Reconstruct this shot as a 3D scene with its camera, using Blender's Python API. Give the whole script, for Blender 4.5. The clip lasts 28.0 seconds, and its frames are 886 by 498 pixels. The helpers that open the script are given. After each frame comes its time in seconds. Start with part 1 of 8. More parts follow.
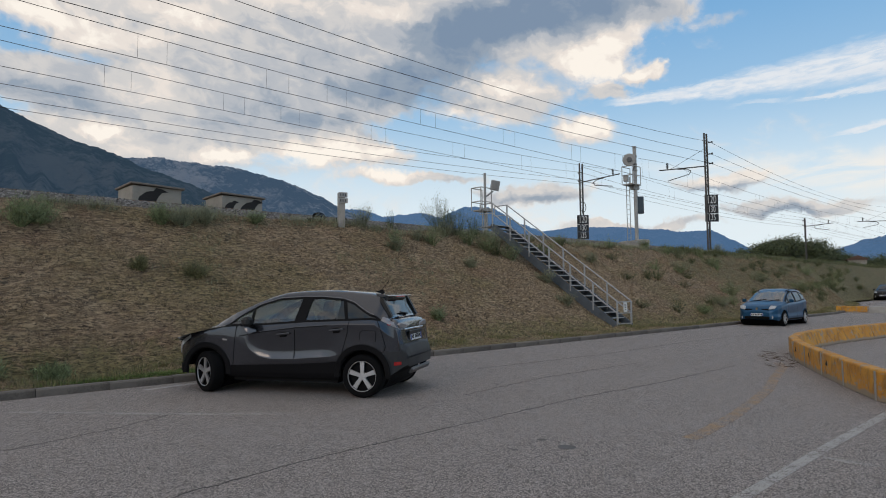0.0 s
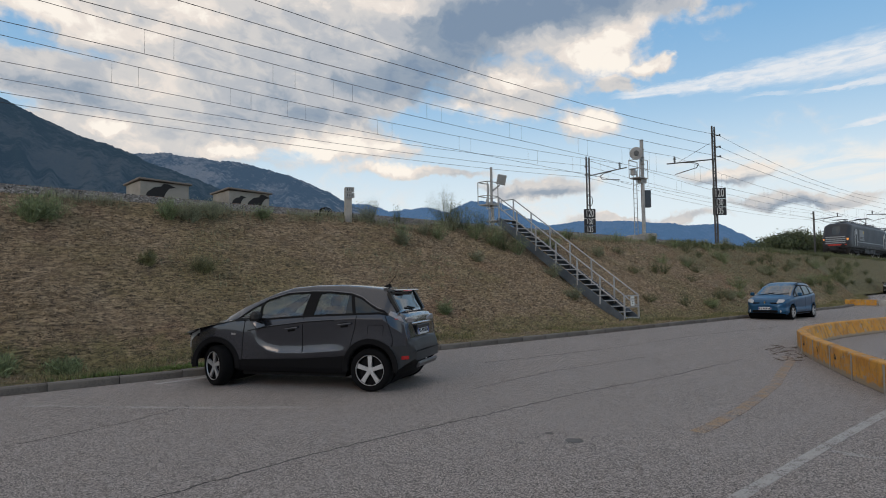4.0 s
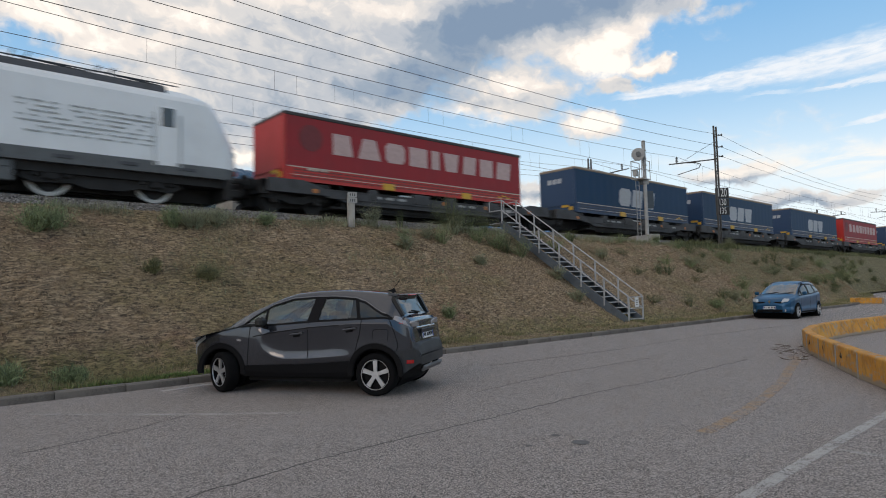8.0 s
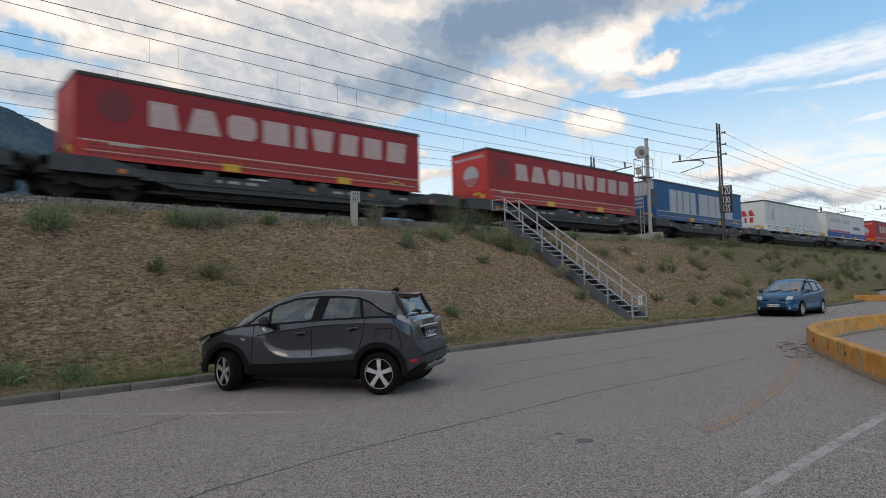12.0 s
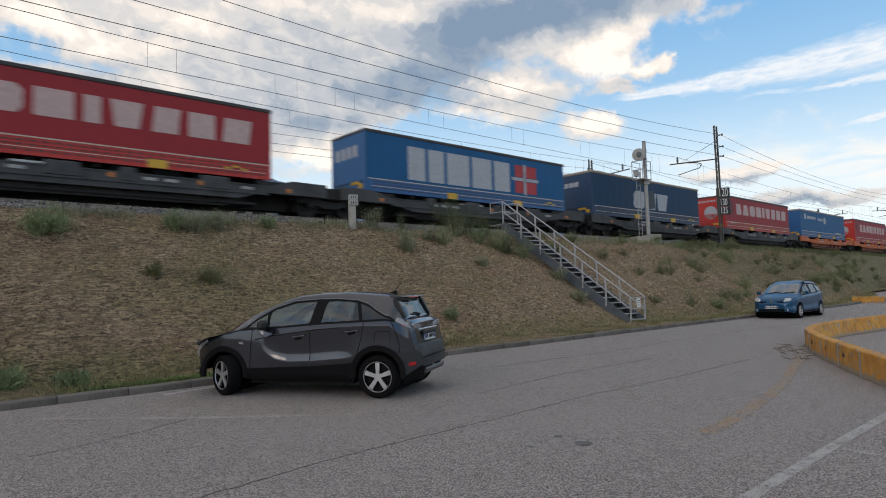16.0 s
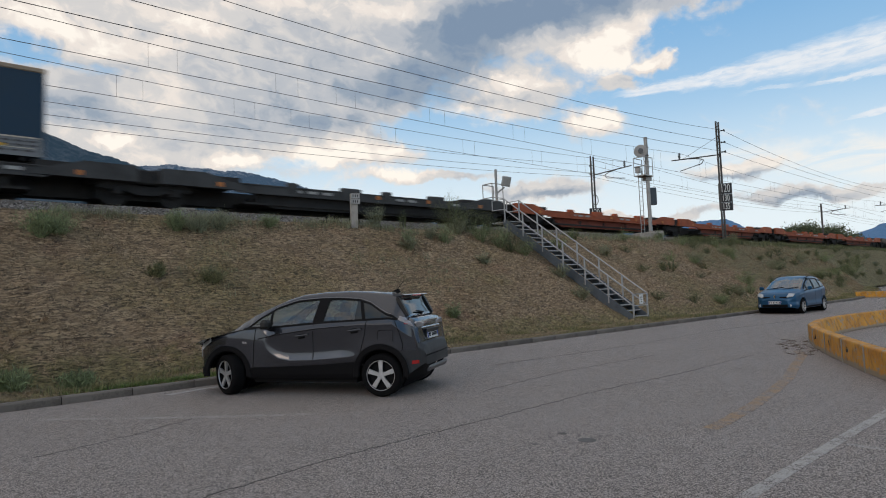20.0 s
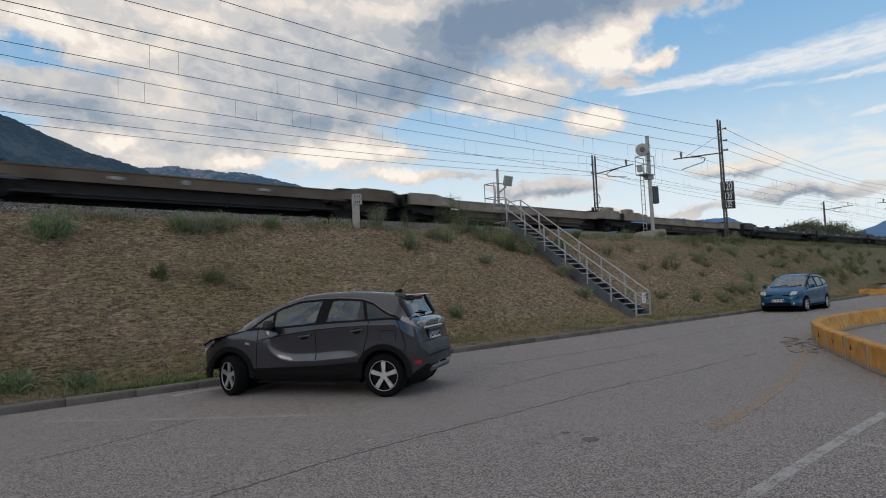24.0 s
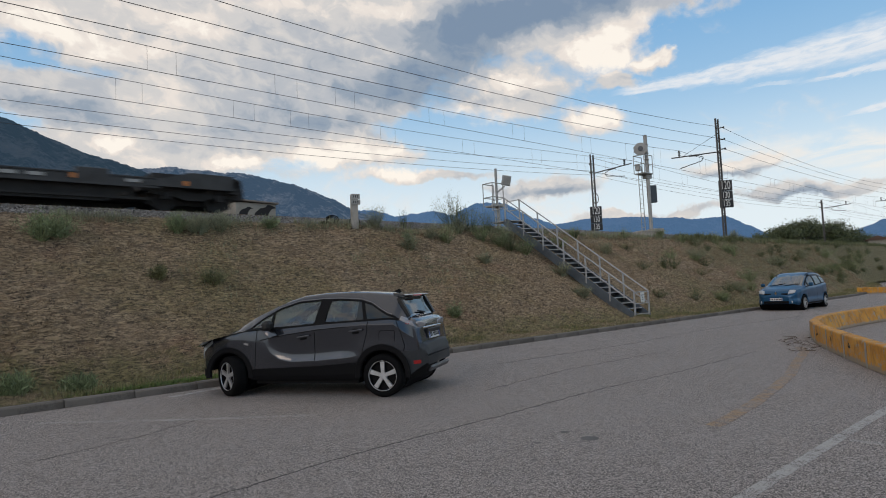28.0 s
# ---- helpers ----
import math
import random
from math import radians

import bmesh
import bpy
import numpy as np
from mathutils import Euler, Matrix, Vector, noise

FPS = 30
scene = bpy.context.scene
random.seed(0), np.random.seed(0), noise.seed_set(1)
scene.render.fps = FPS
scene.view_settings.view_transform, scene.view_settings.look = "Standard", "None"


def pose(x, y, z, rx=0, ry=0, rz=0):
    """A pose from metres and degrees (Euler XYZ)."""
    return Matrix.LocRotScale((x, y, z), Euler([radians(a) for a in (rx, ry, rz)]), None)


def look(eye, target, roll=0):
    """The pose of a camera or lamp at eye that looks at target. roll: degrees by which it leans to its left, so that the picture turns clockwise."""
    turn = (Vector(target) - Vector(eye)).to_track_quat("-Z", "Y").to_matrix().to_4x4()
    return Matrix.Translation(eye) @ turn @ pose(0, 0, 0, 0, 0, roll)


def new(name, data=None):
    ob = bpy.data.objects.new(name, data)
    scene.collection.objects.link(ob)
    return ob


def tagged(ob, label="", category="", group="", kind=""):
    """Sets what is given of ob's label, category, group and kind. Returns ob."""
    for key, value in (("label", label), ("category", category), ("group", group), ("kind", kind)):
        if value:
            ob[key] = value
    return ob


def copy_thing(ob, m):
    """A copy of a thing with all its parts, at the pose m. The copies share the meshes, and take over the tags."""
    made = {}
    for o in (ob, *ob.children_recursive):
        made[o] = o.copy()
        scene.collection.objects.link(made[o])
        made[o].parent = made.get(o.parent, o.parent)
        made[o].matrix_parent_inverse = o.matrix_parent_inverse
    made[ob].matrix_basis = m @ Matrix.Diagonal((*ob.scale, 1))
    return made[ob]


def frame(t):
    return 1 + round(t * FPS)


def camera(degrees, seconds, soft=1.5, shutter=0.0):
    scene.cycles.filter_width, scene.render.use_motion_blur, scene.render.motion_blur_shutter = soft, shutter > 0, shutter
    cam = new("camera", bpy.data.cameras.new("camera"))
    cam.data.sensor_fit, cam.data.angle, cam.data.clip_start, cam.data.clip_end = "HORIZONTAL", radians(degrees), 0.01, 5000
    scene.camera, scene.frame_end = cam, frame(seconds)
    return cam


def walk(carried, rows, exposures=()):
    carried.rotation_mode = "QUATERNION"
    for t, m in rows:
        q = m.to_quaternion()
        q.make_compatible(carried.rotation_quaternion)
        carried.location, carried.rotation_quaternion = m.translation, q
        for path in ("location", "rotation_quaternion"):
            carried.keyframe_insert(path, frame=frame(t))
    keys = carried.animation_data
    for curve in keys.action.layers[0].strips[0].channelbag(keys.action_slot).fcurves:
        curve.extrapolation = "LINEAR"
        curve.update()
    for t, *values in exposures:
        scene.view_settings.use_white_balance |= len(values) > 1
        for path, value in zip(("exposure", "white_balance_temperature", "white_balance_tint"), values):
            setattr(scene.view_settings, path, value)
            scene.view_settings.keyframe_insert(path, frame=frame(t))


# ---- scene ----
import itertools

# ---- camera: held in the hand, heading (from +y towards +x), tilt and roll in degrees ----
cam = camera(71.0, 28.0, soft=1.0, shutter=0.26)
PATH = [
    (0, (0.038, 0.019, 1.529), 43.14, 3.89, -0.46),
    (0.5, (0.036, 0.018, 1.529), 43.06, 3.88, -0.44),
    (1, (0.035, 0.017, 1.529), 43.02, 3.88, -0.35),
    (1.5, (0.033, 0.017, 1.529), 42.97, 3.96, -0.36),
    (2, (0.032, 0.016, 1.529), 42.99, 3.88, -0.40),
    (2.5, (0.030, 0.015, 1.529), 42.69, 3.36, -0.08),
    (3, (0.027, 0.014, 1.529), 42.81, 3.45, -0.26),
    (3.5, (0.023, 0.013, 1.529), 42.66, 3.37, -0.38),
    (5.5, (0.010, 0.010, 1.529), 42.45, 3.70, -1.16),
    (6, (0.007, 0.007, 1.529), 42.39, 3.75, -1.17),
    (6.5, (0.005, 0.005, 1.529), 42.29, 3.76, -1.04),
    (7, (0.003, 0.002, 1.529), 42.13, 3.60, -1.04),
    (7.5, (0.000, 0.000, 1.529), 42.14, 3.65, -1.23),
    (8, (-0.001, 0.000, 1.529), 42.26, 3.72, -1.35),
    (8.5, (-0.001, 0.000, 1.529), 42.29, 3.75, -1.36),
    (9, (-0.002, 0.000, 1.529), 42.24, 3.70, -1.22),
    (9.5, (-0.003, 0.000, 1.529), 41.97, 3.57, -1.30),
    (10, (-0.004, 0.000, 1.529), 42.04, 3.67, -1.39),
    (10.5, (-0.004, 0.000, 1.529), 42.17, 3.82, -1.58),
    (11, (-0.005, 0.000, 1.529), 42.19, 3.84, -1.66),
    (11.5, (-0.005, 0.000, 1.529), 42.14, 3.71, -1.54),
    (12, (-0.005, 0.000, 1.529), 41.98, 3.61, -1.53),
    (12.5, (-0.005, 0.000, 1.529), 42.03, 3.59, -1.59),
    (14.5, (-0.006, 0.000, 1.529), 41.94, 3.61, -1.54),
    (15, (-0.006, 0.000, 1.529), 42.19, 3.80, -1.70),
    (15.5, (-0.006, 0.000, 1.529), 42.26, 3.90, -1.77),
    (16, (-0.006, 0.000, 1.529), 42.15, 3.88, -1.73),
    (16.5, (-0.006, 0.000, 1.529), 41.94, 3.82, -1.64),
    (17, (-0.006, 0.000, 1.529), 42.00, 3.90, -1.76),
    (17.5, (-0.007, 0.000, 1.529), 42.08, 3.90, -1.85),
    (18, (-0.007, 0.000, 1.529), 42.08, 3.75, -1.97),
    (18.5, (-0.007, 0.000, 1.529), 41.91, 3.67, -1.87),
    (19, (-0.007, 0.000, 1.529), 41.70, 3.60, -1.84),
    (19.5, (-0.007, 0.000, 1.529), 41.85, 3.72, -2.06),
    (20, (-0.007, 0.000, 1.529), 41.95, 3.71, -2.17),
    (20.5, (-0.007, 0.000, 1.529), 41.95, 3.75, -2.24),
    (21, (-0.007, 0.000, 1.529), 41.82, 3.66, -2.21),
    (21.5, (-0.007, 0.000, 1.529), 41.77, 3.66, -2.21),
    (23.5, (-0.008, 0.000, 1.529), 41.76, 3.77, -2.44),
    (24, (-0.008, 0.000, 1.529), 41.76, 3.71, -2.49),
    (24.5, (-0.008, 0.000, 1.529), 41.84, 3.73, -2.62),
    (25, (-0.008, 0.000, 1.529), 41.85, 3.79, -2.63),
    (25.5, (-0.008, 0.000, 1.529), 41.82, 3.84, -2.56),
    (26, (-0.009, 0.000, 1.529), 41.72, 3.78, -2.55),
    (26.5, (-0.009, 0.000, 1.529), 41.66, 3.78, -2.56),
    (27, (-0.009, 0.000, 1.529), 41.80, 3.94, -2.69),
    (27.5, (-0.009, 0.000, 1.529), 41.91, 3.81, -2.78),
    (28, (-0.009, 0.000, 1.529), 41.89, 3.69, -2.71),
]


def aimed(eye, heading, tilt, roll):
    h, p = radians(heading), radians(tilt)
    way = Vector((math.sin(h) * math.cos(p), math.cos(h) * math.cos(p), math.sin(p)))
    return look(eye, Vector(eye) + 5 * way, roll)


walk(cam, [(t, aimed(eye, h, p, r)) for t, eye, h, p, r in PATH], exposures=[(0.0, 0.0), (5.5, 0.02), (6.4, 0.07), (7.2, 0.16), (8.0, 0.20), (11.0, 0.22), (17.0, 0.21), (19.0, 0.16), (20.5, 0.03), (25.0, 0.0), (28.0, 0.01)])

# ---- node helpers ----


class Nodes:
    """Short-hand for building a node tree."""

    def __init__(self, tree):
        self.tree = tree
        tree.nodes.clear()

    def add(self, kind, inputs=None, **settings):
        n = self.tree.nodes.new(kind)
        for k, v in settings.items():
            setattr(n, k, v)
        for k, v in (inputs or {}).items():
            self.put(v, n.inputs[k])
        return n

    def put(self, v, socket):
        if isinstance(v, bpy.types.NodeSocket):
            self.tree.links.new(v, socket)
        else:
            if socket.type == "RGBA" and len(v) == 3:
                v = (*v, 1)
            socket.default_value = v

    def math(self, op, a, b=0.0, c=None, clamp=False):
        n = self.add("ShaderNodeMath", operation=op, use_clamp=clamp)
        self.put(a, n.inputs[0])
        self.put(b, n.inputs[1])
        if c is not None:
            self.put(c, n.inputs[2])
        return n.outputs[0]

    def mix(self, f, a, b, blend="MIX"):
        n = self.add("ShaderNodeMix", data_type="RGBA", blend_type=blend)
        self.put(f, n.inputs[0])
        self.put(a, n.inputs[6])
        self.put(b, n.inputs[7])
        return n.outputs[2]

    def step(self, v, lo, hi):
        n = self.add("ShaderNodeMapRange", interpolation_type="SMOOTHSTEP")
        for k, x in enumerate((v, lo, hi, 0.0, 1.0)):
            self.put(x, n.inputs[k])
        return n.outputs[0]

    def noise(self, at, scale, detail=4.0, rough=0.55, warp=0.0):
        n = self.add("ShaderNodeTexNoise")
        self.put(at, n.inputs["Vector"])
        n.inputs["Scale"].default_value = scale
        n.inputs["Detail"].default_value = detail
        n.inputs["Roughness"].default_value = rough
        n.inputs["Distortion"].default_value = warp
        return n.outputs["Fac"]

    def xyz(self, x, y, z):
        n = self.add("ShaderNodeCombineXYZ")
        for k, v in enumerate((x, y, z)):
            self.put(v, n.inputs[k])
        return n.outputs[0]


# ---- sky: evening, broken cloud over blue ----
SUN_AZ, SUN_EL = -105.0, 12.0
world = bpy.data.worlds.new("evening_sky")
scene.world = world
world.use_nodes = True
W = Nodes(world.node_tree)
way = W.add("ShaderNodeTexCoord").outputs["Generated"]
way = W.add("ShaderNodeVectorMath", {0: way}, operation="NORMALIZE").outputs[0]
sep = W.add("ShaderNodeSeparateXYZ", {0: way})
DEG = 180 / math.pi
az = W.math("MULTIPLY", W.math("ARCTAN2", sep.outputs[0], sep.outputs[1]), DEG)
el = W.math("MULTIPLY", W.math("ARCSINE", sep.outputs[2]), DEG)
sky = W.add("ShaderNodeTexSky", sky_type="NISHITA", sun_disc=False, sun_elevation=radians(SUN_EL), sun_rotation=radians(SUN_AZ), air_density=1.0, dust_density=1.2, ozone_density=2.0)
blue = W.mix(1.0, sky.outputs[0], (0.10, 0.10, 0.10), "MULTIPLY")
blue = W.mix(0.80, blue, W.mix(W.step(el, 7.0, 29.0), (0.48, 0.70, 0.90), (0.165, 0.42, 0.75)))
blue = W.mix(W.step(el, 17.0, 3.5), blue, (0.775, 0.86, 0.90))


def wind(su, sv, seed, lean=0.0):
    """Cloud-space coordinates: degrees of azimuth and height, squeezed and sheared."""
    v = W.math("ADD", el, W.math("MULTIPLY", az, lean))
    return W.xyz(W.math("MULTIPLY", az, su), W.math("MULTIPLY", v, sv), seed)


def stirred(at, scale, reach, seed):
    """Coordinates pushed about by slow noise, for ragged outlines."""
    n = W.add("ShaderNodeTexNoise", {"Vector": W.add("ShaderNodeVectorMath", {0: at, 1: (seed, seed, seed)}, operation="ADD").outputs[0], "Scale": scale, "Detail": 4.0, "Roughness": 0.62})
    off = W.add("ShaderNodeVectorMath", {0: n.outputs["Color"], 1: (0.5, 0.5, 0.5)}, operation="SUBTRACT").outputs[0]
    off = W.add("ShaderNodeVectorMath", {0: off, 1: (reach, reach * 0.55, 0.0)}, operation="MULTIPLY").outputs[0]
    return W.add("ShaderNodeVectorMath", {0: at, 1: off}, operation="ADD").outputs[0]


HERE = W.xyz(az, el, 0.0)
RAGGED = stirred(stirred(HERE, 0.16, 6.0, 3.0), 0.55, 2.6, 9.0)


def heap(masses, at=RAGGED):
    """Soft-edged cloud masses (heading, height, half-width, half-height, weight), added up."""
    out = 0.0
    for a0, e0, ra, re, weight in masses:
        p = W.add("ShaderNodeVectorMath", {0: at, 1: (1 / ra, 1 / re, 0.0), 2: (-a0 / ra, -e0 / re, 0.0)}, operation="MULTIPLY_ADD").outputs[0]
        d = W.add("ShaderNodeVectorMath", {0: p}, operation="LENGTH").outputs["Value"]
        out = W.math("MULTIPLY_ADD", W.step(d, 1.35, 0.15), weight, out)
    return out


billow = W.noise(wind(0.10, 0.17, 3.1, 0.12), 1.0, 8.0, 0.56, 0.5)
fine = W.noise(wind(0.42, 0.62, 7.7, 0.10), 1.0, 8.0, 0.58, 0.6)
# the broken sheet of grey and cream cumulus; overhead and behind it is added, unseen
mass = heap([
    (18.8, 20.0, 27.0, 8.8, 0.88), (11.5, 12.9, 7.0, 2.6, 0.7), (20.3, 13.3, 10.0, 3.3, 0.6), (31.4, 16.6, 11.0, 4.6, 0.65),
    (45.1, 24.2, 16.9, 5.6, 0.75), (55.0, 23.8, 8.2, 3.4, 0.7), (57.0, 20.2, 3.9, 2.7, 0.6), (49.2, 16.9, 6.8, 2.6, 0.72),
    (56.2, 14.0, 3.0, 1.6, 0.75), (35.5, 12.9, 7.0, 1.7, 0.6), (38.1, 10.6, 3.9, 0.75, 0.7), (43.4, 10.3, 4.6, 0.55, 0.65),
    (61.9, 18.6, 2.1, 0.9, 0.8), (58.2, 17.5, 1.7, 0.9, 0.75), (67.8, 22.1, 2.6, 0.8, 0.34), (63.0, 24.0, 3.6, 1.4, 0.5),
    (51.2, 9.0, 6.0, 1.0, 0.8), (67.5, 8.9, 4.4, 0.9, 0.85), (70.0, 6.8, 3.2, 0.8, 0.75), (75.5, 6.5, 4.4, 0.65, 0.8), (62.9, 5.5, 5.8, 0.7, 0.7), (57.5, 5.6, 4.0, 0.6, 0.6),
    (-40, 34, 55, 24, 0.7), (150, 40, 70, 28, 0.6), (43, 78, 400, 42, 0.65),
    (7.6, 19.4, 3.4, 1.7, -0.75), (12.5, 18.6, 4.5, 0.8, -0.45), (8.4, 14.0, 3.2, 1.0, -0.9), (14.5, 14.3, 3.0, 0.6, -0.5), (38.1, 15.0, 3.7, 1.1, -0.4), (28.4, 12.2, 4.5, 0.9, -0.3), (41.8, 13.7, 6.3, 1.2, -0.35)])
body = W.math("ADD", mass, W.math("ADD", W.math("MULTIPLY_ADD", billow, 1.25, -0.625), W.math("MULTIPLY_ADD", fine, 0.60, -0.30)))
cover = W.math("MULTIPLY", W.step(body, 0.06, 0.58), W.step(el, 1.0, 4.0))
slate = heap([
    (53.5, 24.6, 11.0, 2.9, 0.62), (45.6, 23.2, 8.4, 2.2, 0.40), (38.1, 18.2, 8.0, 2.0, 0.42), (43.2, 20.6, 6.2, 2.0, 0.42), (31.3, 21.3, 7.0, 2.5, 0.18),
    (9.5, 15.6, 4.0, 1.0, 0.22), (12.5, 14.4, 3.4, 0.7, 0.25), (20.3, 13.8, 6.1, 1.8, 0.12), (12.0, 15.3, 4.9, 1.3, 0.14), (47.0, 11.0, 3.2, 0.5, 0.3), (52.2, 8.7, 5.0, 0.6, 0.42),
    (73.2, 6.3, 4.5, 0.5, 0.4), (66.5, 8.3, 4.0, 0.4, 0.35), (25.9, 16.2, 6.0, 2.8, 0.15), (33.0, 15.2, 5.0, 1.0, 0.25),
    (120, 40, 50, 22, 0.3), (-50, 45, 50, 20, 0.3), (43, 85, 400, 35, 0.05)])
# the last three masses, out of view, are added to warm the ground light
gleam = heap([
    (14.0, 20.7, 4.9, 1.5, 0.45), (8.0, 21.6, 4.0, 1.4, 0.4), (20.1, 22.8, 3.7, 1.3, 0.28), (27.7, 24.7, 5.2, 1.1, 0.26), (18.9, 17.3, 4.1, 1.8, 0.16), (57.0, 19.7, 3.2, 1.8, 0.5),
    (48.7, 18.1, 4.7, 1.1, 0.34), (46.0, 15.6, 4.2, 1.2, 0.36), (31.4, 12.4, 5.1, 1.1, 0.42), (36.5, 13.1, 4.8, 1.1, 0.36), (13.3, 13.1, 1.8, 0.6, 0.3),
    (23.6, 11.8, 3.0, 0.8, 0.42), (61.9, 18.8, 2.1, 0.9, 0.35), (56.4, 14.2, 2.9, 1.4, 0.4), (38.6, 24.9, 4.6, 1.2, 0.35), (38.1, 10.8, 3.7, 0.8, 0.4), (59.6, 21.6, 2.6, 1.4, 0.3), (68, 9.2, 4, 0.6, 0.3), (43, 88, 400, 50, 0.16), (-100, 20, 60, 26, 0.22), (-160, 25, 60, 24, 0.16)])
tone = W.math("ADD", W.math("SUBTRACT", W.math("ADD", 0.60, gleam), slate), W.math("ADD", W.math("MULTIPLY_ADD", billow, 0.80, -0.40), W.math("MULTIPLY_ADD", fine, 0.72, -0.36)))
# thin rims let more light through
tone = W.math("MULTIPLY_ADD", W.step(body, 0.52, 0.18), 0.10, tone)
ramp = W.add("ShaderNodeValToRGB", {"Fac": tone})
ramp.color_ramp.interpolation = "EASE"
stops = [(0.0, (0.205, 0.275, 0.38)), (0.24, (0.30, 0.355, 0.43)), (0.46, (0.49, 0.505, 0.535)), (0.66, (0.655, 0.63, 0.61)), (0.84, (0.84, 0.76, 0.69)), (1.0, (1.0, 0.92, 0.82))]
ramp.color_ramp.elements[0].color = (*stops[0][1], 1)
ramp.color_ramp.elements[1].color = (*stops[-1][1], 1)
for at, tint in stops[1:-1]:
    ramp.color_ramp.elements.new(at).color = (*tint, 1)
out = W.mix(W.math("MULTIPLY", cover, 0.96), blue, ramp.outputs[0])
# thin veil low in the east
veil = W.math("MULTIPLY", heap([(74.0, 9.3, 9.0, 1.7, 0.8), (66.0, 10.2, 6.0, 0.9, 0.4), (82, 8, 9, 3, 0.6)]), W.step(W.noise(wind(0.18, 0.9, 21.0, -0.05), 1.0, 7.0, 0.6, 0.5), 0.30, 0.62))
out = W.mix(W.math("MULTIPLY", veil, 0.85, clamp=True), out, (0.90, 0.86, 0.80))
# the long white streaks, widening to the east
jag = W.math("MULTIPLY_ADD", W.noise(wind(0.42, 1.6, 41.0, -0.05), 1.0, 8.0, 0.62, 0.4), 1.3, -0.65)
feather = W.step(W.noise(wind(0.50, 2.2, 71.0, -0.05), 1.0, 8.0, 0.62, 0.5), 0.28, 0.60)
for start, centre, slope, half, widen, strength in ((57.5, 16.35, 0.034, 0.22, 0.066, 0.92), (72.0, 14.85, 0.03, 0.14, 0.045, 0.75), (74.6, 11.7, 0.13, 0.10, 0.06, 0.85), (67.5, 15.1, 0.0, 0.2, 0.0, 0.4)):
    run = W.math("SUBTRACT", az, start)
    off = W.math("ABSOLUTE", W.math("SUBTRACT", W.math("ADD", el, jag), W.math("MULTIPLY_ADD", run, slope, centre)))
    reach = W.math("MULTIPLY_ADD", run, widen, half)
    f = W.math("MULTIPLY", W.math("MULTIPLY", W.step(W.math("DIVIDE", off, reach), 1.2, 0.35), W.math("MULTIPLY_ADD", feather, 0.5, 0.5)), W.math("MULTIPLY", W.step(run, 0.0, 3.0), W.step(run, 6.0 if widen == 0.0 else 45.0, 4.0 if widen == 0.0 else 25.0)))
    out = W.mix(W.math("MULTIPLY", f, strength), out, W.mix(fine, (0.66, 0.72, 0.80), (0.92, 0.91, 0.90)))
back = W.add("ShaderNodeBackground", {"Color": out, "Strength": 1.0})
W.tree.links.new(back.outputs[0], W.add("ShaderNodeOutputWorld").inputs[0])

sun = new("sun", bpy.data.lights.new("sun", "SUN"))
sun.data.energy, sun.data.angle, sun.data.color = 0.62, radians(24), (1.0, 0.78, 0.60)
a, e = radians(SUN_AZ), radians(SUN_EL + 12)
sun.matrix_world = look((0, 0, 60), (-60 * math.sin(a) * math.cos(e), -60 * math.cos(a) * math.cos(e), 60 - 60 * math.sin(e)))

# ---- materials ----


def material(name, rough=0.7, metal=0.0):
    m = bpy.data.materials.new(name)
    m.use_nodes = True
    N = Nodes(m.node_tree)
    bsdf = N.add("ShaderNodeBsdfPrincipled", {"Roughness": rough, "Metallic": metal})
    N.tree.links.new(bsdf.outputs[0], N.add("ShaderNodeOutputMaterial").inputs[0])
    return m, N, bsdf


def bump(N, bsdf, height, strength=0.3, distance=0.01):
    b = N.add("ShaderNodeBump", {"Height": height, "Strength": strength, "Distance": distance})
    N.tree.links.new(b.outputs[0], bsdf.inputs["Normal"])


def worn(name, base, dark, rough=0.6, metal=0.0, scale=3.0, grain=60.0, amount=0.5, relief=0.15, coat=0.0, vary=0.0, stretch=(1, 1, 1)):
    """A painted, cast or weathered surface: two scales of variation over a base colour."""
    m, N, bsdf = material(name, rough, metal)
    at = N.add("ShaderNodeTexCoord").outputs["Object"]
    at = N.add("ShaderNodeMapping", {"Vector": at, "Scale": stretch}).outputs[0]
    large = N.noise(at, scale, 5.0, 0.6)
    small = N.noise(at, grain, 3.0, 0.6)
    f = N.step(N.math("ADD", N.math("MULTIPLY", large, 0.7), N.math("MULTIPLY", small, 0.3)), 0.42, 0.72)
    col = N.mix(N.math("MULTIPLY", f, amount), base, dark)
    if vary:
        r = N.add("ShaderNodeObjectInfo").outputs["Random"]
        h = N.add("ShaderNodeHueSaturation", {"Color": col, "Value": N.math("ADD", N.math("MULTIPLY", r, 2 * vary), 1 - vary)})
        col = h.outputs[0]
    N.put(col, bsdf.inputs["Base Color"])
    N.put(N.math("ADD", N.math("MULTIPLY", large, 0.25), rough - 0.12), bsdf.inputs["Roughness"])
    if coat:
        bsdf.inputs["Coat Weight"].default_value = coat
        bsdf.inputs["Coat Roughness"].default_value = 0.06
    if relief:
        bump(N, bsdf, N.math("ADD", small, large), relief, 0.01)
    return m


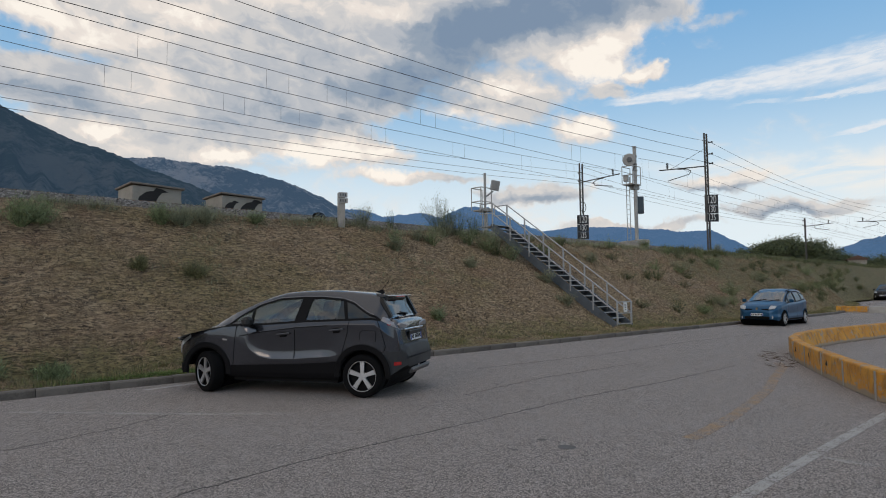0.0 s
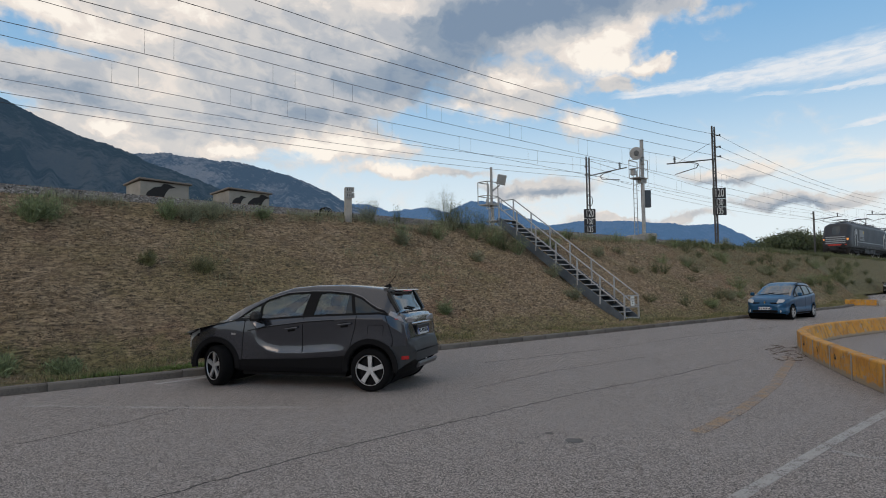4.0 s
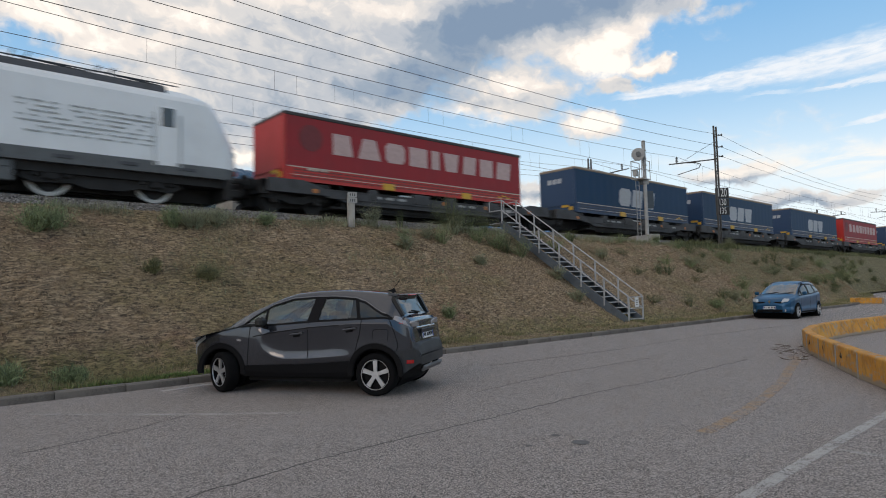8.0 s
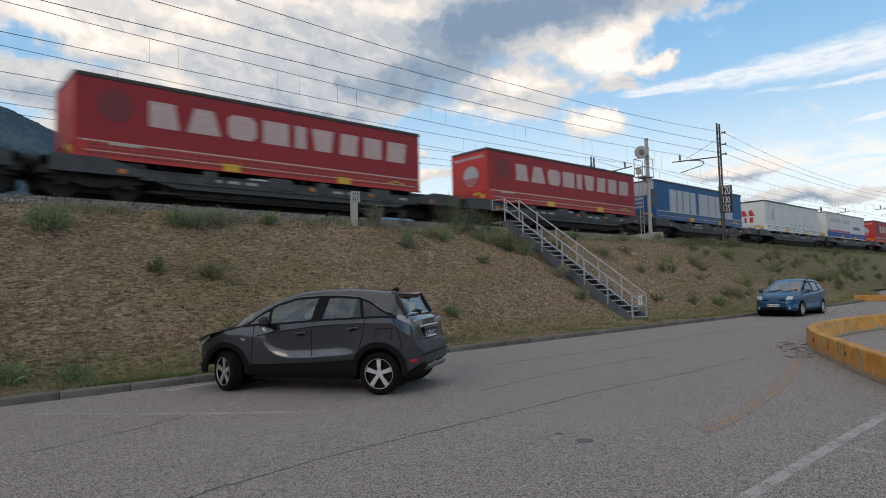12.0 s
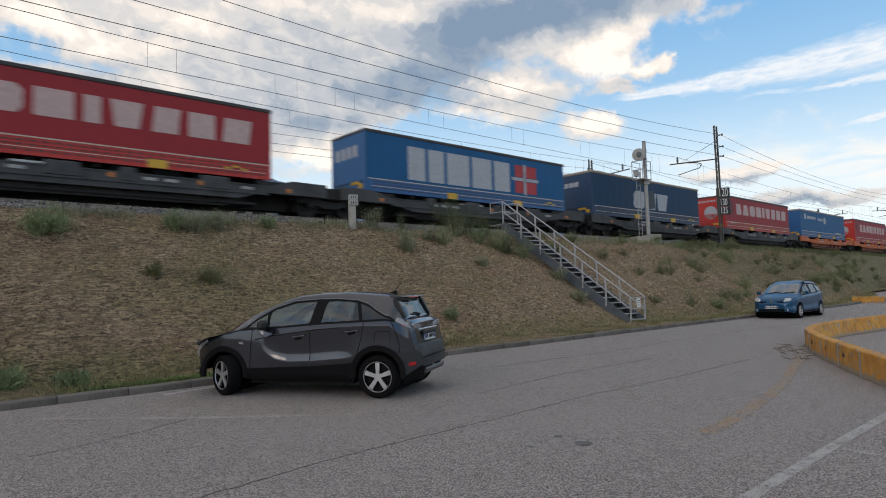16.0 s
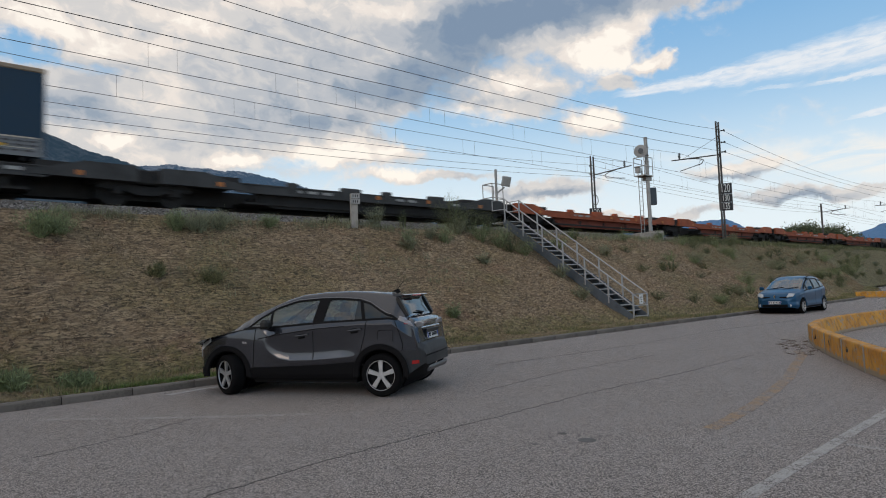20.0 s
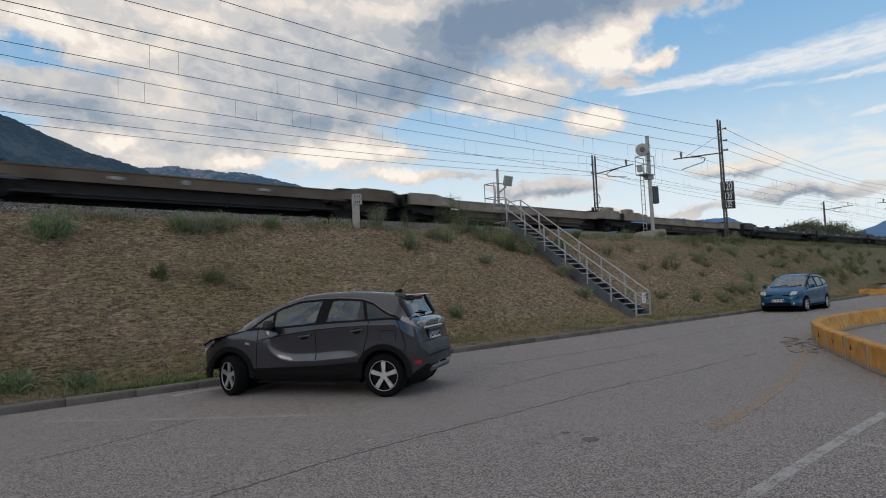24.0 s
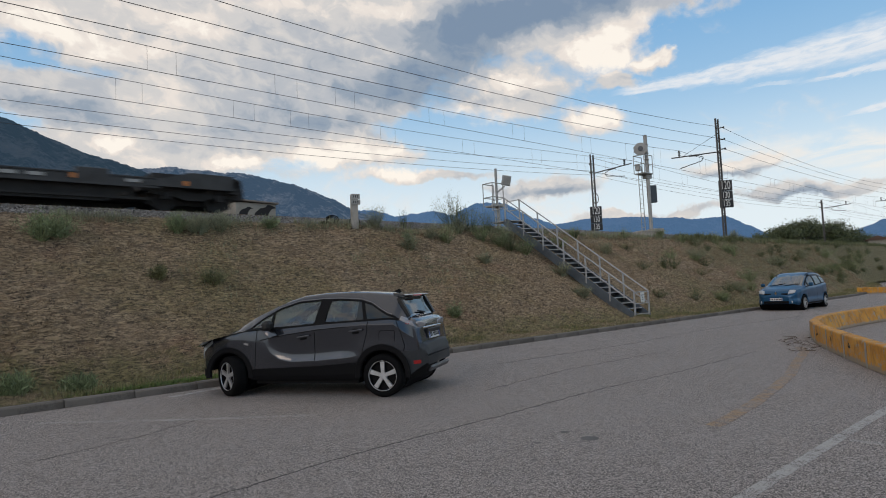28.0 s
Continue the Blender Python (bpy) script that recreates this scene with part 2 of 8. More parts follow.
def plain(name, base, rough=0.5, metal=0.0, glow=0.0, sheen=0.5):
    m, N, bsdf = material(name, rough, metal)
    bsdf.inputs["Specular IOR Level"].default_value = sheen
    at = N.add("ShaderNodeTexCoord").outputs["Object"]
    n = N.noise(at, 9.0, 4.0)
    N.put(N.mix(N.step(n, 0.35, 0.75), base, tuple(c * 0.82 for c in base)), bsdf.inputs["Base Color"])
    if glow:
        bsdf.inputs["Emission Color"].default_value = (*base, 1)
        bsdf.inputs["Emission Strength"].default_value = glow
    return m


def asphalt(name="asphalt", paint=None, cover=0.0, gap=0.5):
    """Stone chippings in tar; markings are the same stones under what is left of the paint."""
    m, N, bsdf = material(name, 0.85)
    at = N.add("ShaderNodeTexCoord").outputs["Object"]
    stone = N.add("ShaderNodeTexVoronoi", {"Vector": at, "Scale": 105.0, "Randomness": 1.0})
    chip = N.add("ShaderNodeTexVoronoi", {"Vector": at, "Scale": 76.0, "Randomness": 1.0})
    grit = N.noise(at, 170.0, 4.0, 0.75)
    pits = N.noise(at, 78.0, 5.0, 0.78)
    patch = N.noise(at, 0.35, 6.0, 0.62)
    blot = N.noise(at, 2.2, 5.0, 0.65)
    track = N.noise(N.add("ShaderNodeMapping", {"Vector": at, "Rotation": (0, 0, radians(-8)), "Scale": (0.10, 1.0, 1.0)}).outputs[0], 1.3, 4.0, 0.6)
    cell = N.add("ShaderNodeSeparateColor", {"Color": stone.outputs["Color"]}).outputs[0]
    pale = N.add("ShaderNodeSeparateColor", {"Color": chip.outputs["Color"]}).outputs[1]
    tone = N.math("ADD", N.math("MULTIPLY", cell, 0.5), N.math("MULTIPLY", grit, 0.5))
    col = N.mix(N.step(tone, 0.22, 0.78), (0.036, 0.031, 0.029), (0.475, 0.412, 0.378))
    col = N.mix(N.math("MULTIPLY", N.step(pits, 0.50, 0.60), 0.70), col, (0.050, 0.044, 0.042))
    shaped = N.step(chip.outputs["Distance"], 0.55, 0.30)
    col = N.mix(N.math("MULTIPLY", N.math("MULTIPLY", N.step(pale, 0.62, 0.85), shaped), 0.80), col, (0.60, 0.53, 0.485))
    col = N.mix(N.math("MULTIPLY", N.step(patch, 0.40, 0.68), 0.22), col, (0.285, 0.252, 0.236))
    col = N.mix(N.math("MULTIPLY", N.step(track, 0.50, 0.72), 0.22), col, (0.30, 0.268, 0.255))
    col = N.mix(N.math("MULTIPLY", N.step(blot, 0.52, 0.75), 0.16), col, (0.095, 0.085, 0.080))
    if paint:
        left = N.step(N.math("ADD", N.math("MULTIPLY", N.noise(at, 5.0, 6.0, 0.7), 0.7), N.math("MULTIPLY", tone, 0.3)), gap - 0.10, gap + 0.10)
        col = N.mix(N.math("MULTIPLY", left, cover), col, paint)
    N.put(col, bsdf.inputs["Base Color"])
    bump(N, bsdf, N.math("ADD", N.math("ADD", stone.outputs["Distance"], grit), N.math("MULTIPLY", pits, -1.5)), 0.6, 0.007)
    return m


def dry_slope():
    m, N, bsdf = material("dry_grass_soil", 0.95)
    at = N.add("ShaderNodeTexCoord").outputs["Object"]
    straw = N.noise(N.add("ShaderNodeMapping", {"Vector": at, "Scale": (0.45, 1.0, 1.0)}).outputs[0], 15.0, 7.0, 0.76, 0.8)
    mat = N.noise(N.add("ShaderNodeMapping", {"Vector": at, "Rotation": (0, 0, radians(12)), "Scale": (0.32, 1.0, 1.0)}).outputs[0], 5.5, 5.0, 0.68, 1.2)
    clump = N.noise(at, 2.6, 6.0, 0.65, 0.3)
    zone = N.noise(at, 0.22, 4.0, 0.6)
    earth = N.noise(at, 0.42, 5.0, 0.62, 0.4)
    # dark gaps and streaks paint in the shadows between straws and clumps
    col = N.mix(N.step(straw, 0.38, 0.60), (0.035, 0.025, 0.016), (0.50, 0.372, 0.232))
    col = N.mix(N.math("MULTIPLY", N.step(mat, 0.46, 0.62), 0.62), col, (0.095, 0.064, 0.041))
    col = N.mix(N.math("MULTIPLY", N.step(clump, 0.42, 0.66), 0.40), col, (0.33, 0.228, 0.145))
    soil = N.mix(N.step(straw, 0.40, 0.60), (0.105, 0.056, 0.037), (0.42, 0.260, 0.165))
    col = N.mix(N.math("MULTIPLY", N.step(earth, 0.52, 0.66), 0.60), col, soil)
    height = N.add("ShaderNodeSeparateXYZ", {0: at}).outputs[2]
    along = N.add("ShaderNodeSeparateXYZ", {0: at}).outputs[0]
    far = N.math("MULTIPLY", N.step(along, 26.0, 60.0), 0.27)
    green = N.math("MULTIPLY", N.step(N.math("ADD", N.math("ADD", zone, far), N.math("MULTIPLY", clump, 0.35)), 0.60, 0.86), 0.8)
    deep = N.step(along, 20.0, 42.0)
    dim = N.mix(deep, (0.055, 0.048, 0.021), (0.034, 0.037, 0.017))
    pale = N.mix(deep, (0.38, 0.30, 0.145), (0.23, 0.21, 0.10))
    col = N.mix(green, col, N.mix(N.step(straw, 0.38, 0.62), dim, pale))
    toe = N.math("MULTIPLY", N.step(N.math("SUBTRACT", N.math("MULTIPLY", clump, 1.6), height), 0.05, 0.55), 0.75)
    col = N.mix(toe, col, N.mix(N.step(straw, 0.38, 0.62), (0.05, 0.050, 0.018), (0.29, 0.25, 0.105)))
    N.put(col, bsdf.inputs["Base Color"])
    bump(N, bsdf, N.math("ADD", straw, N.math("MULTIPLY", clump, 1.2)), 1.0, 0.10)
    return m


def foliage(name, dark, light, scale=5.0):
    m, N, bsdf = material(name, 0.75)
    r = N.add("ShaderNodeNewGeometry").outputs["Random Per Island"]
    at = N.add("ShaderNodeTexCoord").outputs["Object"]
    f = N.math("ADD", N.math("MULTIPLY", r, 0.7), N.math("MULTIPLY", N.noise(at, scale, 3.0), 0.5))
    N.put(N.mix(N.step(f, 0.15, 0.95), dark, light), bsdf.inputs["Base Color"])
    bsdf.inputs["Subsurface Weight"].default_value = 0.0
    return m


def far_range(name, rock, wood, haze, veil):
    """Distant mountains, seen through kilometres of air: that haze is painted on as emission."""
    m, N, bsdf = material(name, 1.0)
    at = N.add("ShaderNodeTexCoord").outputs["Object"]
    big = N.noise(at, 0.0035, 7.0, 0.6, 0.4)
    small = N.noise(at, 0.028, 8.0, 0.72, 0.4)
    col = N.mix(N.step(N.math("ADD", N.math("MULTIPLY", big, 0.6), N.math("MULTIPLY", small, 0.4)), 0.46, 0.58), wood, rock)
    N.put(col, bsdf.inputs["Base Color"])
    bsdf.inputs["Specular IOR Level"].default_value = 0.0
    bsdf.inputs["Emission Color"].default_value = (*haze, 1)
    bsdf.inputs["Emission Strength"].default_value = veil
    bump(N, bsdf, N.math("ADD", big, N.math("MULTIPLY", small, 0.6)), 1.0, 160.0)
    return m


def glass(name, tint, gloss=0.9, least=0.06):
    """A thin pane: tinted see-through with a sharp sheen at grazing angles."""
    m = bpy.data.materials.new(name)
    m.use_nodes = True
    N = Nodes(m.node_tree)
    clear = N.add("ShaderNodeBsdfTransparent", {"Color": tint})
    sheen = N.add("ShaderNodeBsdfGlossy", {"Roughness": 0.02, "Color": (gloss, gloss, gloss)})
    facing = N.add("ShaderNodeLayerWeight", {"Blend": 0.5}).outputs["Facing"]
    f = N.math("ADD", N.math("MULTIPLY", N.math("POWER", facing, 4.0), 0.75), least)
    mix = N.add("ShaderNodeMixShader", {0: f, 1: clear.outputs[0], 2: sheen.outputs[0]})
    N.tree.links.new(mix.outputs[0], N.add("ShaderNodeOutputMaterial").inputs[0])
    return m


ASPHALT = asphalt()
SLOPE = dry_slope()
CONCRETE = worn("old_concrete", (0.33, 0.31, 0.28), (0.13, 0.12, 0.11), 0.9, scale=2.5, grain=45, amount=0.7, relief=0.4, vary=0.12)
KERB = worn("kerb_concrete", (0.145, 0.128, 0.112), (0.055, 0.048, 0.042), 0.9, scale=3.0, grain=50, amount=0.8, relief=0.5, vary=0.15)
BALLAST = worn("ballast_stone", (0.13, 0.12, 0.11), (0.035, 0.032, 0.03), 0.95, scale=9, grain=40, amount=0.8, relief=1.0, vary=0.2)
RAIL = worn("rail_steel", (0.20, 0.13, 0.09), (0.06, 0.04, 0.03), 0.6, 0.6, relief=0.1)


def barrier_paint():
    """Yellow paint over concrete: run-down dirt, chips showing grey, a different pattern on each block."""
    m, N, bsdf = material("yellow_barrier_paint", 0.8)
    at = N.add("ShaderNodeTexCoord").outputs["Object"]
    r = N.add("ShaderNodeObjectInfo").outputs["Random"]
    shift = N.xyz(N.math("MULTIPLY", r, 37.0), N.math("MULTIPLY", r, 11.0), N.math("MULTIPLY", r, 23.0))
    at = N.add("ShaderNodeVectorMath", {0: at, 1: shift}, operation="ADD").outputs[0]
    runs = N.noise(N.add("ShaderNodeMapping", {"Vector": at, "Scale": (1.0, 1.0, 0.6)}).outputs[0], 5.0, 7.0, 0.72, 0.6)
    chips = N.noise(at, 7.0, 7.0, 0.72, 0.5)
    grain = N.noise(at, 60.0, 3.0, 0.6)
    tone = N.noise(at, 1.6, 3.0)
    col = N.mix(N.step(tone, 0.35, 0.65), (0.50, 0.215, 0.022), (0.60, 0.29, 0.035))
    foot = N.add("ShaderNodeSeparateXYZ", {0: N.add("ShaderNodeTexCoord").outputs["Object"]}).outputs[2]
    bare = N.step(N.math("SUBTRACT", N.math("MULTIPLY", chips, 0.22), foot), 0.0, 0.05)
    col = N.mix(N.math("MULTIPLY", N.step(runs, 0.46, 0.68), 0.74), col, (0.14, 0.085, 0.038))
    col = N.mix(N.math("MULTIPLY", N.step(N.math("ADD", N.math("MULTIPLY", chips, 0.8), N.math("MULTIPLY", grain, 0.2)), 0.535, 0.585), 0.85), col, (0.29, 0.26, 0.215))
    col = N.mix(N.math("MULTIPLY", bare, 0.85), col, (0.24, 0.215, 0.18))
    N.put(col, bsdf.inputs["Base Color"])
    bump(N, bsdf, N.math("ADD", chips, grain), 0.4, 0.01)
    return m


YELLOW_BLOCK = barrier_paint()
GREY_BLOCK = worn("bare_barrier_concrete", (0.40, 0.38, 0.35), (0.2, 0.19, 0.17), 0.9, scale=2.2, grain=22, amount=0.6, relief=0.35)
ROAD_WHITE = asphalt("worn_white_marking", (0.46, 0.44, 0.42), 0.75, 0.44)
ROAD_FAINT = asphalt("faded_white_marking", (0.48, 0.46, 0.44), 0.42, 0.47)
ROAD_YELLOW = asphalt("faded_yellow_marking", (0.42, 0.235, 0.085), 0.60, 0.52)
OLD_STAIN = plain("old_oil_stain", (0.115, 0.105, 0.10), 0.9)
TAR = plain("tar_crack", (0.055, 0.051, 0.050), 0.9)
GALV = worn("galvanised_steel", (0.40, 0.405, 0.41), (0.22, 0.22, 0.22), 0.55, 0.3, scale=4, grain=40, amount=0.6, relief=0.08)
DULL_STEEL = worn("dull_steel", (0.13, 0.135, 0.14), (0.05, 0.05, 0.05), 0.6, 0.5, relief=0.1)
MAST = worn("mast_steel", (0.10, 0.095, 0.09), (0.04, 0.035, 0.03), 0.7, 0.4, relief=0.1)
PALE_STEEL = worn("pale_painted_steel", (0.36, 0.355, 0.34), (0.20, 0.19, 0.175), 0.6, 0.2, relief=0.1)
WIRE = plain("oxidised_wire", (0.055, 0.055, 0.06), 0.6, 0.5)
SIGN_BLACK = plain("black_sign_board", (0.018, 0.018, 0.02), 0.6)
SIGN_WHITE = plain("white_sign_paint", (0.68, 0.68, 0.66), 0.6)
HUT_WALL = worn("hut_plaster", (0.33, 0.305, 0.265), (0.17, 0.155, 0.135), 0.9, scale=1.5, relief=0.2)
HUT_ROOF = worn("hut_roof_slab", (0.19, 0.165, 0.145), (0.10, 0.085, 0.075), 0.9, relief=0.3)
BLACK_PAINT = plain("black_wall_paint", (0.016, 0.015, 0.016), 0.8)
RUBBER = plain("tyre_rubber", (0.006, 0.006, 0.0065), 0.9, sheen=0.12)
DARK = plain("black_plastic", (0.005, 0.005, 0.006), 0.62, sheen=0.12)
CHASSIS = worn("grimy_underframe", (0.020, 0.0185, 0.018), (0.007, 0.0065, 0.0065), 0.8, relief=0.3)
GRASS_GREEN = foliage("green_weed", (0.070, 0.092, 0.042), (0.26, 0.31, 0.145))
GRASS_DRY = foliage("dry_straw", (0.064, 0.045, 0.028), (0.42, 0.312, 0.195), 2.0)
GRASS_FRESH = foliage("fresh_green_grass", (0.045, 0.080, 0.018), (0.17, 0.25, 0.065), 2.0)
GRASS_GREY = foliage("grey_green_weed", (0.110, 0.120, 0.070), (0.30, 0.31, 0.19))
GRASS_DEEP = foliage("deep_green_weed", (0.030, 0.042, 0.018), (0.150, 0.165, 0.070))
GRASS_FOOT = foliage("mixed_foot_grass", (0.055, 0.062, 0.026), (0.25, 0.235, 0.105))
LEAF_DARK = foliage("dark_tree_leaves", (0.014, 0.026, 0.010), (0.085, 0.105, 0.036), 0.6)
BARK = worn("bark", (0.10, 0.08, 0.06), (0.04, 0.03, 0.025), 0.9, relief=0.6)

# ---- mesh helpers ----


def part(name, bm, mat, parent=None, label="", smooth=False, m=None):
    """Links a bmesh as one mesh object, under a thing or under a part."""
    me = bpy.data.meshes.new(name)
    bm.to_mesh(me)
    bm.free()
    return meshed(name, me, mat, parent, label, smooth, m)


def meshed(name, me, mat, parent=None, label="", smooth=False, m=None):
    for one in mat if isinstance(mat, (list, tuple)) else (mat,):
        me.materials.append(one)
    if smooth:
        for p in me.polygons:
            p.use_smooth = True
    ob = new(name, me)
    if parent:
        ob.parent = parent
    if m is not None:
        ob.matrix_basis = m
    if label:
        ob["label"] = label
    return ob


def again(ob, m, parent=None):
    """Another object on the same mesh."""
    o = ob.copy()
    scene.collection.objects.link(o)
    o.matrix_basis = m
    if parent:
        o.parent = parent
    return o


def each(name, pieces, mat, parent, bevel=0.0, label=""):
    """Boxes (size, place), every one an object; alike sizes share a mesh."""
    made = {}
    for size, at in pieces:
        if size in made:
            again(made[size], pose(*at), parent)
        else:
            bm = bmesh.new()
            box(bm, size, bevel=bevel)
            made[size] = part(name, bm, mat, parent, label, m=pose(*at))


def tube(bm, pts, r, n=5):
    """One continuous round wire through points that run mainly along x or up."""
    pts = [Vector(p) for p in pts]
    rings = []
    for k, p in enumerate(pts):
        d = (pts[min(k + 1, len(pts) - 1)] - pts[max(k - 1, 0)]).normalized()
        u = d.orthogonal().normalized() if abs(d.y) > 0.9 else d.cross(Vector((0, 1, 0))).normalized()
        v = d.cross(u)
        rings.append([bm.verts.new(p + r * (math.cos(2 * math.pi * j / n) * u + math.sin(2 * math.pi * j / n) * v)) for j in range(n)])
    for a, b in zip(rings, rings[1:]):
        for j in range(n):
            bm.faces.new((a[j], a[(j + 1) % n], b[(j + 1) % n], b[j]))
    bm.faces.new(rings[0])
    bm.faces.new(rings[-1])
    bmesh.ops.recalc_face_normals(bm, faces=bm.faces[:])


def thing(name, m, label, category, group="", kind=""):
    ob = new(name)
    ob.empty_display_size = 0.2
    ob.matrix_basis = m
    return tagged(ob, label, category, group, kind)


def box(bm, size, at=(0, 0, 0), turn=(0, 0, 0), bevel=0.0):
    """A box of that size centred at a place; bevel rounds its edges."""
    made = bmesh.ops.create_cube(bm, size=1.0, matrix=pose(*at, *turn) @ Matrix.Diagonal((*size, 1)))["verts"]
    if bevel:
        edges = list({e for v in made for e in v.link_edges})
        bmesh.ops.bevel(bm, geom=edges, offset=bevel, segments=1, affect="EDGES", profile=0.5)
    return made


def rod(bm, a, b, r, n=8, r2=None):
    """A round bar from a to b."""
    a, b = Vector(a), Vector(b)
    d = b - a
    m = Matrix.Translation((a + b) / 2) @ d.to_track_quat("Z", "Y").to_matrix().to_4x4()
    return bmesh.ops.create_cone(bm, cap_ends=True, segments=n, radius1=r, radius2=r if r2 is None else r2, depth=d.length, matrix=m)["verts"]


def bar(bm, a, b, w, h):
    """A square bar from a to b, h measured upwards."""
    a, b = Vector(a), Vector(b)
    d = b - a
    q = d.to_track_quat("X", "Z").to_matrix().to_4x4()
    return bmesh.ops.create_cube(bm, size=1.0, matrix=Matrix.Translation((a + b) / 2) @ q @ Matrix.Diagonal((d.length, w, h, 1)))["verts"]


def prism(bm, outline, lo, hi, plane="xz"):
    """A flat outline pushed through from lo to hi along the axis left over."""
    def put(u, v, w):
        return {"xz": (u, w, v), "xy": (u, v, w), "yz": (w, u, v)}[plane]
    one = [bm.verts.new(put(u, v, lo)) for u, v in outline]
    two = [bm.verts.new(put(u, v, hi)) for u, v in outline]
    n = len(outline)
    faces = [bm.faces.new(one), bm.faces.new(two[::-1])]
    for k in range(n):
        faces.append(bm.faces.new((one[(k + 1) % n], one[k], two[k], two[(k + 1) % n])))
    bmesh.ops.recalc_face_normals(bm, faces=faces)
    return one + two


def grid_mesh(name, xs, ys, f):
    """A sheet over xs and ys whose height is f(x, y)."""
    verts = [(x, y, f(x, y)) for x in xs for y in ys]
    n = len(ys)
    faces = [(i * n + j, (i + 1) * n + j, (i + 1) * n + j + 1, i * n + j + 1) for i in range(len(xs) - 1) for j in range(n - 1)]
    me = bpy.data.meshes.new(name)
    me.from_pydata(verts, [], faces)
    return me


def lettering(name, text, size, mat, parent, m, label="", wide=1.0):
    """Writing in the built-in font, as a thin mesh lying in its own xy plane."""
    c = bpy.data.curves.new(name, "FONT")
    c.body, c.size, c.extrude, c.align_x, c.align_y = text, size, 0.004, "CENTER", "CENTER"
    o = bpy.data.objects.new(name, c)
    me = bpy.data.meshes.new_from_object(o)
    bpy.data.objects.remove(o)
    me.transform(Matrix.Diagonal((wide, 1, 1, 1)))
    return meshed(name, me, mat, parent, label, False, m)

# ---- the lie of the land: x along the railway, y away from the camera ----
RAIL_Z, TRACK_Y, FAR_Y = 4.59, 22.36, 26.36
KERB_Y = 11.0


def rise(x):
    """The yard climbs gently at its far end."""
    return 0.0 if x < 42 else min(1.0, 0.011 * (x - 42))


def bend(x):
    """How far the kerb and the foot of the bank draw back towards the railway."""
    k = max(0.0, x - 40)
    return min(4.3, 0.0078 * k * k)


def bank_height(x, y):
    toe = 12.40 + 0.85 * bend(x)
    kerb = 11.16 + bend(x)
    r = rise(x)
    crest, top = 18.5, 3.92
    if y < toe:
        z = r + 0.118 + 0.022 * max(0.0, min(1.0, (y - kerb) / (toe - kerb)))
    elif y < crest:
        u = (y - toe) / (crest - toe)
        u = u + 0.010 * math.sin(2 * math.pi * u)
        z = r + 0.14 + (top - 0.14 - r) * u
    else:
        z = top + 0.07 * min(1.0, y - crest)
    lump = noise.noise((x * 0.55, y * 0.55, 1.7)) * 0.12 + noise.noise((x * 1.9, y * 1.9, 5.1)) * 0.05 + noise.noise((x * 4.7, y * 4.7, 9.1)) * 0.035 + noise.noise((x * 10.5, y * 8.5, 4.1)) * 0.028
    z -= 0.22 * max(0.0, 1 - ((x - 20.95) / 1.15) ** 2) * (1 if 12.3 < y < 18.4 else 0)
    edge = min(1.0, max(0.15, (y - kerb) / 1.0))
    return z + lump * edge


tagged(meshed("ground", grid_mesh("ground", [-4800, -1500, -300, 0, 300, 1500, 4800], [-4800, -1500, -300, 0, 300, 1500, 4800], lambda x, y: -0.06), SLOPE), "dry grassy land reaching to the mountains", "ground", kind="structure")
yard_x = [-60, -30, -15, 0, 15, 30, 42] + [42 + 3 * k for k in range(1, 27)]
yard = grid_mesh("yard", yard_x, [-45, -20, -8, 0, 5, 8, 11.0], lambda x, y: rise(x))
for v in yard.vertices:
    if v.co.y > 10.9:
        v.co.y += bend(v.co.x)
tagged(meshed("road", yard, ASPHALT), "worn pale grey asphalt of a station yard", "road", kind="structure")

bank_x = [-700, -300, -120, -60, -30] + [-20 + 1.0 * k for k in range(17)] + [-3 + 0.13 * k for k in range(255)] + [30.15 + 0.3 * k for k in range(133)] + [70 + 1.5 * k for k in range(40)] + [130 + 8 * k for k in range(10)] + [300, 500, 850]
bank_v = [0.0, 0.3, 0.6, 1.0] + [1.0 + 0.125 * k for k in range(1, 59)]


def bank_sheet():
    verts, n = [], len(bank_v) + 3
    for x in bank_x:
        kerb = 11.16 + bend(x)
        ys = [kerb + v * (18.5 - kerb) / 8.25 for v in bank_v] + [19.4, 20.4, 38.0]
        verts += [(x, y, bank_height(x, y)) for y in ys[:-1]] + [(x, ys[-1], 3.9)]
    faces = [(i * n + j, (i + 1) * n + j, (i + 1) * n + j + 1, i * n + j + 1) for i in range(len(bank_x) - 1) for j in range(n - 1)]
    me = bpy.data.meshes.new("embankment")
    me.from_pydata(verts, [], faces)
    return me


tagged(meshed("embankment", bank_sheet(), SLOPE, smooth=True), "railway embankment of dry brown grass and bare soil", "embankment", kind="structure")


def ballast_bed():
    """One bed under both tracks, its shoulders heaped with loose stones."""
    prof = [(19.5, 3.94), (20.3, 4.24), (20.95, 4.47), (23.8, 4.45), (24.9, 4.45), (27.8, 4.47), (28.4, 4.24), (29.4, 3.95)]
    bm = bmesh.new()
    xs = [-700, -200, -60] + [-20 + 1.0 * k for k in range(90)] + [80, 140, 300, 850]
    rows = [[bm.verts.new((x, y, z + noise.noise((x * 1.3, y * 2, 3)) * 0.04)) for y, z in prof] for x in xs]
    for a, b in zip(rows, rows[1:]):
        for k in range(len(prof) - 1):
            bm.faces.new((a[k], b[k], b[k + 1], a[k + 1]))
    return bm


